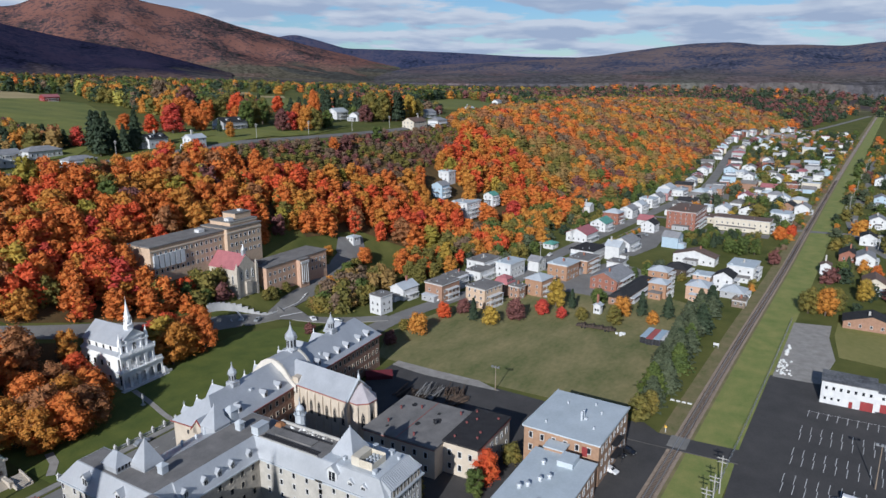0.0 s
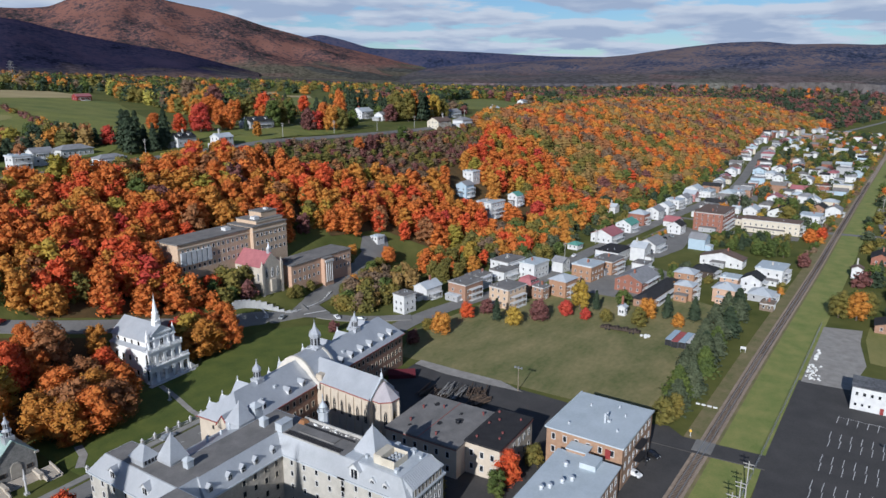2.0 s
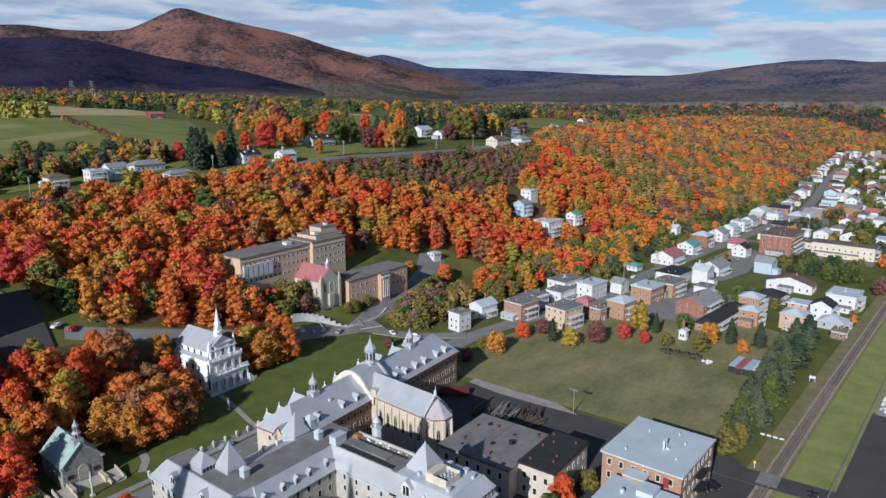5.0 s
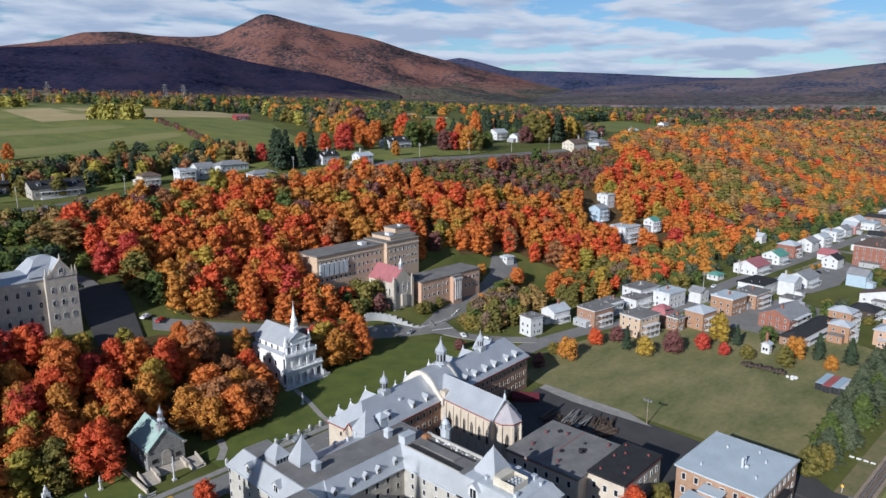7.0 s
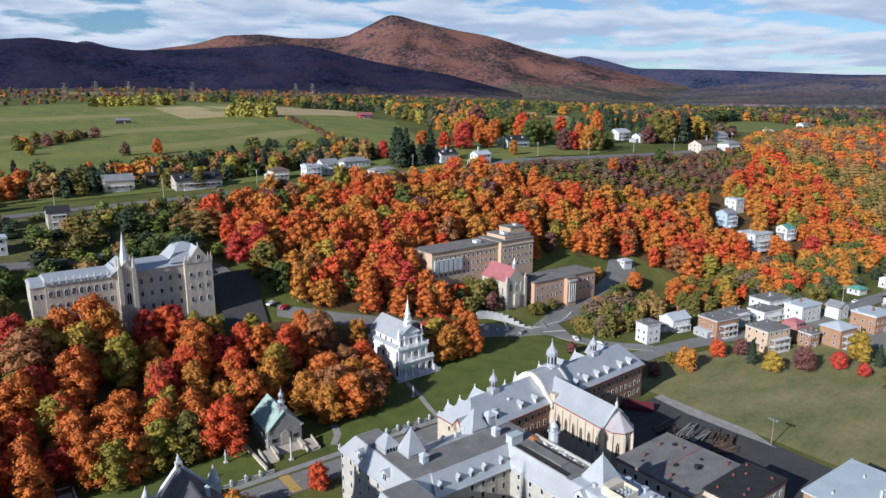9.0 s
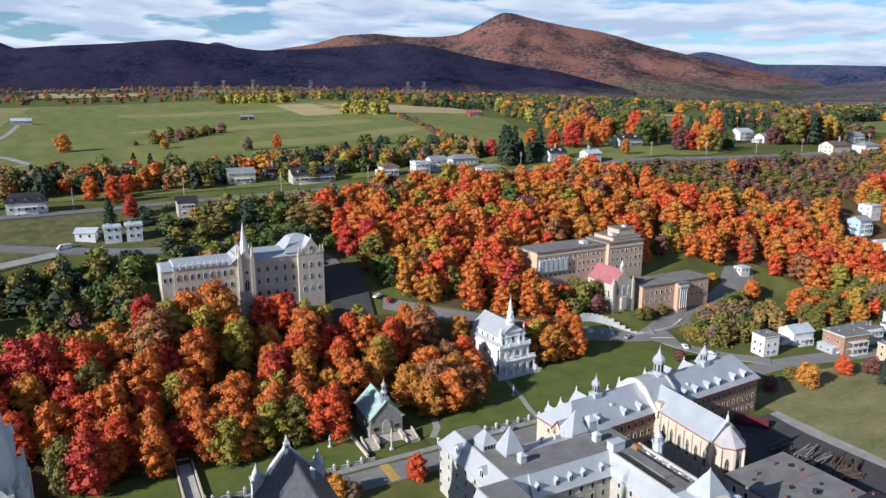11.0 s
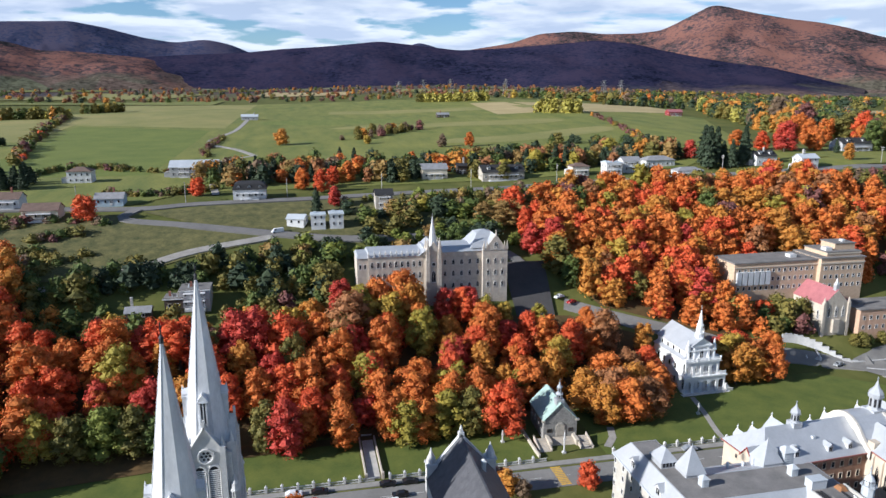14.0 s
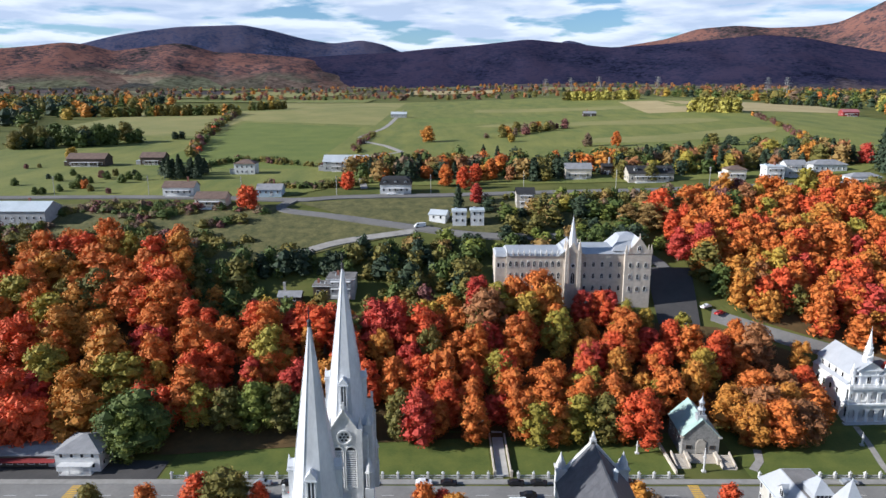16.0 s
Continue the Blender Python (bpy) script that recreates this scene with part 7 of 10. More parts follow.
def house(x, y, w, d, storeys, kind, wall, roof, rz=0, z=None, plain=False, dormers=0):
    """A house w wide and d deep: walls, roof with eaves, chimney, porch, doors and windows."""
    rng = random.Random(int(x * 13 + y * 7))
    z = min(height(x + a, y + b) for a in (-w / 2, w / 2) for b in (-d / 2, d / 2)) if z is None else z
    sink = height(x, y) - z
    h = 0.6 + 2.9 * storeys + min(sink, 2.5)
    word = WALL_WORD.get(wall.name, "plain")
    form = {"flat": "flat-roofed", "gable": "gabled", "hip": "hip-roofed", "mansard": "mansard-roofed"}[kind]
    HOMES.append((x, y))
    root = thing("house", x, y, z, rz, f"{word} {form} house with {roof.name}", "house", "houses")
    a, b = w / 2, d / 2
    if kind == "gable":
        rise = min(b * 0.5, 2.8) if plain else min(b * 0.55, 3.2)
        solid("wall", root, wall, lambda bm: gable_wall(bm, -a, -b, a, b, -1, h, h + rise, "x"))
        solid("roof", root, roof, lambda bm: gable(bm, -a, -b, a, b, h, h + rise, "x", 0.18, 0.45))
        for k in range(dormers):
            dormer(root, -a + w * (k + 0.5) / dormers, -b * 0.72, h + rise * 0.2, "-y", 1.15, DORMER_DARK)
    elif kind == "hip":
        rise = min(a, b) * 0.5
        solid("wall", root, wall, lambda bm: box(bm, -a, -b, -1, a, b, h))
        m = min(a, b) * 0.95
        solid("roof", root, roof, lambda bm: (box(bm, -a - 0.5, -b - 0.5, h - 0.05, a + 0.5, b + 0.5, h + 0.14), frustum(bm, (-a - 0.5, -b - 0.5, a + 0.5, b + 0.5), h + 0.14, (-a + m, -b + m, a - m, b - m), h + rise)))
    elif kind == "mansard":
        solid("wall", root, wall, lambda bm: box(bm, -a, -b, -1, a, b, h))
        solid("roof", root, roof, lambda bm: (frustum(bm, (-a - 0.5, -b - 0.5, a + 0.5, b + 0.5), h, (-a + 0.7, -b + 0.9, a - 0.7, b - 0.9), h + 2.6), frustum(bm, (-a + 0.7, -b + 0.9, a - 0.7, b - 0.9), h + 2.6, (-a + 3, -0.2, a - 3, 0.2), h + 3.8)))
        for k in range(3):
            dormer(root, -a + w * (k + 0.5) / 3, -b + 0.15, h + 0.2, "-y", 0.9, DORMER_DARK)
    else:
        solid("wall", root, wall, lambda bm: box(bm, -a, -b, -1, a, b, h))
        solid("roof", root, roof, lambda bm: (box(bm, -a - 0.25, -b - 0.25, h, a + 0.25, b + 0.25, h + 0.35), box(bm, -a + 1, b - 2.4, h + 0.35, -a + 2.2, b - 1.2, h + 0.9)))
        solid("cornice", root, white_paint, lambda bm: (box(bm, -a - 0.4, -b - 0.4, h - 0.35, a + 0.4, -b - 0.02, h), box(bm, -a - 0.4, -b - 0.02, h - 0.35, -a - 0.02, b, h)))
    if rng.random() < 0.6 and not plain:
        cx, cy = rng.uniform(-a * 0.6, a * 0.6), rng.uniform(-b * 0.2, b * 0.2)
        solid("chimney", root, brick_red if rng.random() < 0.6 else concrete, lambda bm: (box(bm, cx - 0.4, cy - 0.4, h, cx + 0.4, cy + 0.4, h + (4.6 if kind == "gable" else 2.0)),))
    style = "white"
    for k in range(max(1, int(storeys + 0.3)) if x < 860 else 0):
        zc = 1.9 + 2.9 * k + min(sink, 2.5)
        window_row(root, -a + 0.4, a - 0.4, max(2, int(w / (4.2 if plain else 2.9))), zc, 1.05, 1.35, "-y", -b - 0.02, style)
        window_row(root, -b + 0.4, b - 0.4, max(2, int(d / (4.6 if plain else 3.4))), zc, 1.0, 1.35, "-x", -a - 0.02, style)
        if not plain and y < 230:
            window_row(root, -b + 0.4, b - 0.4, max(2, int(d / 3.6)), zc, 1.0, 1.35, "x", a + 0.02, style)
    if plain:
        return root
    dr = new("door", DOOR)
    dr.parent = root
    dr.matrix_local = pose(a * 0.15, -b - 0.03, min(sink, 2.5) + 0.15)
    zf = min(sink, 2.5)
    wide = rng.uniform(0.55, 0.8) * a
    decks = 2 if storeys > 1.75 else 1
    if rng.random() < 0.7 and d > 6:
        def porch(bm):
            box(bm, -wide, -b - 2.0, zf - 0.8, wide, -b - 0.01, zf + 0.15)
            for e in range(decks):
                z0 = zf + 0.15 + 2.75 * e
                top = z0 + 2.5
                box(bm, -wide - 0.2, -b - 2.2, top, wide + 0.2, -b - 0.01, top + 0.2)
                for k in range(4):
                    px = -wide + 0.1 + (2 * wide - 0.2) * k / 3
                    box(bm, px - 0.08, -b - 1.95, z0, px + 0.08, -b - 1.8, top)
                box(bm, -wide, -b - 1.92, z0 + 0.85, wide, -b - 1.84, z0 + 0.95)
                for k in range(int(wide / 0.3)):
                    box(bm, -wide + 0.6 * k, -b - 1.90, z0, -wide + 0.6 * k + 0.07, -b - 1.86, z0 + 0.85)
        solid("porch", root, white_paint, porch, "white wooden front gallery")
    if rng.random() < 0.5 and d > 6 and storeys > 1.3:
        y0, y1 = -b * rng.uniform(0.1, 0.8), b * rng.uniform(0.3, 0.9)
        deep, tall = rng.uniform(2.2, 4.0), zf + rng.uniform(2.4, 3.2)
        ann = solid("annexe", root, wall if rng.random() < 0.5 else grey_siding, lambda bm: box(bm, -a - deep, y0, -1, -a - 0.02, y1, tall), "low rear annexe")
        solid("annexe_roof", ann, roof_tar if rng.random() < 0.6 else metal_grey, lambda bm: frustum(bm, (-a - deep - 0.25, y0 - 0.25, -a - 0.03, y1 + 0.25), tall, (-a - deep * 0.5, y0 + 0.2, -a - 0.03, y1 - 0.2), tall + 0.45))
        window_row(ann, y0 + 0.3, y1 - 0.3, 2, zf + 1.5, 0.9, 1.1, "-x", -a - deep - 0.02)
    if kind == "flat":
        for k in range(2):
            vx, vy = rng.uniform(-a * 0.7, a * 0.7), rng.uniform(-b * 0.6, b * 0.6)
            solid("roof_vent", root, metal_grey, lambda bm: cone(bm, vx, vy, h + 0.3, h + 0.95, 0.18, 0.16, 6))
    return root


# ---- houses of the village and the hilltop ----
house(231.5, 167.4, 7.3, 6.6, 2.67, "flat", white_paint, roof_tar, -8)
house(254.7, 170.6, 10.5, 8.1, 1.64, "gable", white_paint, metal_grey, -8)
house(263.6, 155.2, 13.2, 10.1, 2.54, "flat", brick_brown, roof_tar, -8)
house(282.4, 159.0, 11.0, 7.9, 1.82, "flat", white_paint, roof_tar, -8)
house(300.7, 154.4, 12.8, 9.1, 1.49, "flat", white_paint, roof_tar, -8)
house(313.4, 158.9, 15.5, 11.1, 2.16, "flat", white_paint, roof_tar, -8)
house(312.3, 143.0, 13.6, 9.1, 2.51, "flat", white_paint, roof_pale, -8)
house(264.6, 133.8, 13.2, 10.6, 2.91, "flat", brick_buff, roof_tar, -10)
house(283.1, 132.3, 6.5, 7.2, 1.76, "mansard", brick_brown, roof_red, -8)
house(280.2, 124.5, 5.7, 5.7, 1.91, "flat", brick_brown, roof_tar, -8)
house(291.7, 118.3, 10.8, 9.0, 2.49, "hip", brick_orange, metal_grey, -8)
house(328.8, 135.1, 6.7, 7.5, 1.77, "gable", white_paint, shingle_grey, 82)
house(323.3, 118.1, 13.3, 11.0, 2.58, "flat", brick_orange, roof_pale, -8)
house(341.8, 113.9, 14.6, 11.2, 2.26, "flat", brick_orange, roof_tar, -6)
house(371.7, 120.8, 19.2, 13.7, 1.55, "flat", white_paint, roof_black, -6)
house(378.5, 146.9, 7.2, 6.5, 0.84, "hip", white_paint, roof_green, -6)
house(409.1, 138.0, 16.7, 14.0, 1.60, "gable", white_paint, roof_red, -6)
house(443.7, 136.3, 13.0, 10.8, 1.72, "gable", white_paint, roof_green, -6)
house(469.8, 136.2, 10.1, 11.2, 2.49, "hip", brick_red, metal_grey, -6)
house(495.6, 132.3, 11.6, 9.6, 2.03, "gable", white_paint, shingle_grey, -6)
house(518.0, 130.9, 10.6, 8.8, 2.11, "gable", white_paint, metal_grey, -6)
house(545.8, 130.8, 12.7, 10.6, 2.20, "flat", white_paint, roof_pale, -6)
house(500.1, 165.3, 6.6, 7.3, 1.54, "gable", white_paint, metal_grey, 84)
house(584.2, 127.9, 9.7, 9.7, 2.02, "gable", faded_pink, metal_grey, 84)
house(612.8, 121.2, 14.1, 10.9, 1.60, "flat", white_paint, roof_pale, -6)
house(486.2, 89.7, 32.1, 18.9, 4.07, "flat", brick_red, shingle_brown, -3)
house(492.1, 54.2, 12.6, 35.1, 2.60, "flat", beige_siding, shingle_brown, -3)
house(508.6, 77.9, 12.8, 16.0, 1.28, "flat", beige_siding, shingle_brown, -3)
house(547.6, 85.8, 5.6, 5.6, 1.25, "gable", white_paint, metal_grey, 84)
house(549.7, 75.1, 12.8, 9.9, 1.23, "gable", white_paint, metal_grey, -4)
house(554.6, 57.2, 15.6, 13.0, 1.07, "gable", white_paint, shingle_dark, -4)
house(532.9, 34.6, 15.6, 13.0, 2.21, "flat", white_paint, roof_pale, -4)
house(400.4, 107.5, 16.3, 10.9, 1.51, "gable", white_paint, shingle_grey, -6)
house(374.0, 106.3, 8.3, 9.2, 2.53, "gable", white_paint, metal_grey, 84)
house(351.5, 98.7, 8.4, 7.6, 1.45, "flat", white_paint, roof_tar, -6)
house(321.1, 92.1, 20.5, 13.6, 1.78, "gable", brick_red, shingle_grey, -6)
house(419.3, 84.5, 9.7, 9.7, 2.12, "gable", blue_paint, shingle_grey, 84)
house(387.6, 64.8, 9.3, 22.2, 1.39, "gable", white_paint, shingle_brown, -4)
house(371.0, 38.3, 16.5, 12.7, 2.26, "flat", white_paint, roof_pale, -4)
house(339.8, 73.0, 8.5, 9.5, 2.04, "hip", brick_orange, metal_grey, -4)
house(316.3, 67.8, 7.4, 8.2, 2.18, "hip", brick_orange, metal_grey, -4)
house(346.2, 53.4, 8.3, 8.3, 1.72, "flat", brick_rose, roof_pale, -4)
house(322.9, 51.2, 9.7, 9.7, 2.06, "hip", brick_rose, metal_grey, -4)
house(344.0, 43.2, 9.7, 8.8, 2.24, "gable", white_paint, shingle_dark, -4)
house(360.8, 68.6, 11.0, 11.0, 1.01, "hip", dark_wood, shingle_dark, -4)
house(312.0, 78.9, 40.0, 7.6, 1.05, "hip", brick_brown, shingle_dark, -6)
house(319.7, 33.0, 6.1, 5.5, 0.94, "flat", timber, timber, -4)
house(278.0, 84.9, 2.8, 3.1, 1.18, "gable", white_paint, metal_grey, -4)
house(333.8, 37.5, 10.1, 10.1, 0.89, "hip", grey_siding, metal_grey, -4)
house(417.4, 241.9, 8.6, 8.6, 2.21, "flat", white_paint, roof_pale, -4)
house(394.7, 233.6, 9.2, 8.4, 2.37, "gable", blue_paint, shingle_grey, -4)
house(400.6, 217.2, 16.6, 12.8, 3.13, "flat", white_paint, roof_pale, -6)
house(433.9, 215.1, 7.8, 7.8, 1.98, "gable", white_paint, roof_green, -6)
house(289.5, 226.9, 5.7, 4.8, 0.86, "flat", white_paint, roof_pale, -4)
house(609.6, 130.9, 14, 11, 2.2, "gable", white_paint, metal_grey, -6)
house(455.0, 106.8, 10, 9, 1.8, "gable", white_paint, shingle_dark, -6)
house(575.9, 22.9, 12, 10, 1.6, "gable", white_paint, shingle_grey, -4)
house(316.5, -17.5, 10, 20, 0.9, "gable", brick_brown, shingle_dark, 0)
house(376.8, -19.5, 14, 10, 1.5, "gable", beige_siding, shingle_brown, 0)
house(432.7, -16.4, 14, 9, 1.4, "gable", white_paint, shingle_grey, 0)
house(437.5, -8.2, 13, 9, 1.2, "gable", brick_red, shingle_dark, 0)
house(486.4, -18.3, 12, 9, 1.6, "gable", white_paint, shingle_dark, 0)
house(398.5, 1.8, 6, 5, 1.6, "gable", white_paint, shingle_brown, 0)
house(546.3, -24.5, 14, 10, 1.8, "gable", white_paint, shingle_grey, 0)
house(646.1, -28.9, 13, 10, 1.8, "gable", blue_paint, shingle_grey, 0)
house(766.3, -31.8, 12, 10, 1.8, "gable", white_paint, shingle_grey, 0)
house(-23.3, 337.6, 15, 10, 1.3, "mansard", white_paint, shingle_dark, 0)
house(107.5, 358.2, 23.2, 12.2, 1.31, "gable", stone_grey, shingle_dark, 0, dormers=3)
house(72.8, 371.2, 13.9, 9.3, 1.65, "gable", beige_siding, shingle_grey, 0)
house(90.5, 379.2, 5.5, 4.6, 1.51, "gable", dark_wood, shingle_dark, 0)
house(150.8, 353.7, 9.6, 7.4, 1.44, "hip", beige_siding, shingle_brown, 0)
house(167.8, 348.3, 9.0, 7.5, 2.05, "flat", white_paint, roof_pale, 0)
house(180.7, 353.5, 10.3, 7.4, 1.89, "gable", white_paint, shingle_grey, 0)
house(202.9, 363.2, 17.7, 9.3, 1.09, "hip", white_paint, shingle_grey, 0)
house(201.6, 328.4, 14.6, 7.3, 1.08, "hip", white_paint, shingle_grey, 0)
house(255.7, 341.9, 12.6, 9.0, 1.48, "gable", white_paint, shingle_dark, 0, dormers=2)
house(268.7, 323.2, 10.4, 7.4, 1.82, "gable", white_paint, metal_grey, 0)
house(-58.3, 414.9, 26, 14, 1.8, "gable", grey_siding, metal_grey, 0)
house(-115.4, 402.1, 12, 9, 2, "hip", white_paint, shingle_brown, 0)
house(-128.4, 333.7, 15, 9, 1.2, "gable", white_paint, shingle_brown, 0)
house(-107.0, 315.2, 14, 9, 1.2, "gable", beige_siding, shingle_brown, 0)
house(-84.2, 332.4, 12, 8, 0.9, "gable", blue_paint, shingle_grey, 0)
house(-226.0, 439.1, 24, 11, 1.5, "gable", dark_wood, shingle_brown, 0)
house(-187.8, 447.5, 15, 10, 1.5, "gable", dark_wood, shingle_brown, 0)
house(-188.8, 297.7, 34, 14, 1.5, "gable", grey_siding, roof_pale, 0)
house(37.9, 314.4, 8, 8, 2, "gable", stone_grey, shingle_dark, 0)
house(7.2, 296.4, 6.0, 6.4, 1.8, "flat", white_paint, roof_pale, 0, plain=True)
house(15.0, 296.4, 5.8, 6.4, 1.9, "flat", white_paint, roof_pale, 0, plain=True)
house(-1.6, 299.4, 7.5, 6, 0.9, "gable", white_paint, metal_grey, -20, plain=True)
house(-37.5, 245.6, 10, 8, 2.0, "flat", grey_siding, roof_tar, 0)
house(-44.6, 244.0, 6, 6, 1.3, "flat", dark_wood, roof_tar, 0)
house(-55.6, 239.6, 8, 5, 0.8, "gable", dark_wood, shingle_grey, 0)
house(-52.1, 823.4, 18, 9, 1.2, "gable", grey_siding, metal_grey, 0)
house(165.6, 788.4, 14, 8, 1.0, "gable", dark_wood, shingle_grey, 0)
house(408.3, 701.0, 16, 9, 1.3, "gable", red_paint, roof_red, 0)
house(343.8, 375.1, 22, 11, 1.6, "gable", grey_siding, shingle_dark, 0, dormers=2)
house(487.1, 395.1, 16, 11, 2, "gable", white_paint, metal_grey, 0)
house(480.8, 367.4, 14, 9, 1.5, "gable", white_paint, shingle_grey, 0)
house(480.3, 309.2, 20, 11, 1.8, "gable", beige_siding, shingle_brown, 0)
house(514.0, 307.3, 16, 10, 1.6, "hip", white_paint, shingle_grey, 0)
house(568.7, 351.9, 18, 10, 1.5, "gable", white_paint, shingle_grey, 0)
house(625.6, 338.4, 14, 9, 1.4, "gable", white_paint, shingle_grey, 0)
house(923.1, 379.5, 16, 10, 2, "gable", white_paint, metal_grey, 0)
house(1796.5, 655.5, 20, 10, 2, "gable", white_paint, shingle_dark, 0)
house(1035.2, 299.3, 16, 10, 2, "gable", white_paint, metal_grey, 0)
house(1435.4, 313.6, 16, 10, 2, "gable", white_paint, shingle_grey, 0)
house(892.1, 435.2, 14, 9, 1.6, "gable", white_paint, shingle_grey, 0)
house(654.9, 352.6, 14, 9, 1.6, "gable", white_paint, metal_grey, 0)
house(-98.4, 172.0, 12, 11, 1.7, "hip", white_paint, shingle_grey, 0)

# single trees
tree(217.1, 138.9, 9, "amber", "round", where="near the houses")
tree(238.9, 140.1, 7, "scarlet", "round", where="near the houses")
tree(242.3, 127.4, 10, "spruce", "conifer", where="near the houses")
tree(241.8, 119.1, 8, "yellow", "round", where="near the houses")
tree(252.4, 112.8, 9.5, "maroon", "round", where="near the houses")
tree(264.2, 105.4, 7, "red", "round", where="near the houses")
tree(275.2, 103.2, 14, "yellow", "broad", where="near the houses")
tree(264.2, 96.6, 5, "red", "round", where="near the houses")
tree(278.1, 96.8, 9, "spruce", "conifer", where="near the houses")
tree(266.0, 87.9, 6, "olive", "round", where="near the houses")
tree(289.3, 88.1, 8, "green", "round", where="near the houses")
tree(267.2, 74.9, 9, "olive", "broad", where="near the houses")
tree(283.9, 67.5, 11, "spruce", "conifer", where="near the houses")
tree(275.7, 60.7, 6, "amber", "round", where="near the houses")
tree(286.2, 56.9, 11, "spruce", "conifer", where="near the houses")
tree(248.2, 135.5, 7, "maroon", "round", where="near the houses")
tree(202.3, 142.6, 6, "maroon", "round", where="near the houses")
tree(195.0, 176.6, 5, "maroon", "round", where="near the houses")
tree(217.9, 146.4, 5, "olive", "round", where="near the houses")
tree(279.3, 74.8, 9, "amber", "round", where="near the houses")
tree(426.5, 62.0, 10, "spruce", "conifer", where="near the houses")
tree(423.7, 67.0, 7, "green", "round", where="near the houses")
tree(417.3, 45.6, 11, "green", "broad", where="near the houses")
tree(421.6, 38.6, 10, "green", "broad", where="near the houses")
tree(419.6, 52.1, 9, "green", "round", where="near the houses")
tree(471.1, 29.5, 9, "orange", "round", where="near the houses")
tree(483.7, 24.0, 8, "scarlet", "round", where="near the houses")
tree(402.9, 26.5, 9, "maroon", "broad", where="near the houses")
tree(609.0, 104.8, 12, "olive", "broad", where="near the houses")
tree(640.5, 39.7, 9, "green", "broad", where="near the houses")
tree(324.4, 5.8, 12, "olive", "broad", where="near the houses")
tree(323.9, -0.8, 13, "amber", "broad", where="near the houses")
tree(333.3, -4.8, 11, "olive", "broad", where="near the houses")
tree(354.3, -15.2, 11, "yellow", "broad", where="near the houses")
tree(394.0, -20.8, 9, "orange", "broad", where="near the houses")
tree(410.4, -8.3, 8, "spruce", "conifer", where="near the houses")
tree(190.4, 43.8, 9, "olive", "broad", where="near the houses")
tree(195.9, 41.9, 8, "olive", "broad", where="near the houses")
tree(138.5, 68.4, 10, "scarlet", "broad", where="near the houses")
tree(131.5, 68.5, 8, "green", "broad", where="near the houses")
tree(150.1, 67.0, 6, "olive", "round", where="near the houses")
tree(123.9, 80.7, 6, "olive", "round", where="near the houses")
tree(408.7, 167.9, 15, "amber", "broad", where="near the houses")
tree(277.1, 182.3, 9, "olive", "broad", where="near the houses")
tree(233.6, 379.2, 11, "red", "round", where="on the hilltop")
tree(225.0, 348.8, 14, "spruce", "conifer", where="on the hilltop")
tree(227.1, 345.0, 15, "spruce", "conifer", where="on the hilltop")
tree(234.4, 346.2, 14, "spruce", "conifer", where="on the hilltop")
tree(235.2, 339.0, 15, "spruce", "conifer", where="on the hilltop")
tree(241.7, 341.2, 13, "spruce", "conifer", where="on the hilltop")
tree(299.3, 382.0, 16, "scarlet", "broad", where="on the hilltop")
tree(316.9, 374.1, 15, "orange", "broad", where="on the hilltop")
tree(416.9, 448.9, 14, "scarlet", "broad", where="on the hilltop")
tree(370.2, 340.2, 13, "scarlet", "broad", where="on the hilltop")
tree(393.3, 339.2, 12, "orange", "broad", where="on the hilltop")
tree(489.5, 364.2, 13, "maroon", "broad", where="on the hilltop")
tree(403.8, 340.0, 12, "olive", "broad", where="on the hilltop")
tree(-11.9, 561.5, 13, "amber", "round", where="on the hilltop")
tree(-89.2, 310.7, 11, "scarlet", "round", where="on the hilltop")
tree(-48.3, 345.8, 9, "scarlet", "round", where="on the hilltop")
tree(-41.1, 387.6, 11, "spruce", "conifer", where="on the hilltop")
tree(1.2, 352.8, 12, "orange", "broad", where="on the hilltop")
tree(10.3, 343.5, 12, "scarlet", "broad", where="on the hilltop")
tree(17.3, 359.5, 11, "scarlet", "broad", where="on the hilltop")
tree(25.8, 370.7, 12, "orange", "broad", where="on the hilltop")
tree(15.7, 318.6, 10, "red", "broad", where="on the hilltop")
tree(47.6, 368.1, 11, "spruce", "conifer", where="on the hilltop")
tree(7.0, 310.4, 12, "spruce", "conifer", where="on the hilltop")
tree(103.0, 265.3, 18, "red", "broad", where="near the houses")
tree(94.6, 267.5, 14, "red", "broad", where="near the houses")
tree(107.8, 353.2, 10, "olive", "broad", where="on the hilltop")
tree(69.2, 424.3, 8, "orange", "round", where="on the hilltop")
tree(52.7, 608.7, 9, "olive", "round", where="on the hilltop")
tree(66.2, 620.0, 10, "olive", "round", where="on the hilltop")
tree(82.2, 626.3, 9, "grey", "round", where="on the hilltop")
tree(53.7, 542.1, 7, "yellow", "round", where="on the hilltop")
tree(123.2, 491.4, 12, "orange", "broad", where="on the hilltop")
tree(104.6, 498.7, 10, "grey", "broad", where="on the hilltop")
tree(284.0, 769.0, 10, "yellow", "round", where="on the hilltop")
tree(291.9, 753.7, 11, "yellow", "round", where="on the hilltop")
tree(303.4, 747.5, 11, "yellow", "round", where="on the hilltop")
tree(-23.9, 401.2, 12, "spruce", "conifer", where="on the hilltop")
tree(-16.7, 411.7, 11, "olive", "broad", where="on the hilltop")
tree(33.4, 421.9, 12, "spruce", "conifer", where="on the hilltop")
tree(25.1, 428.1, 12, "spruce", "conifer", where="on the hilltop")
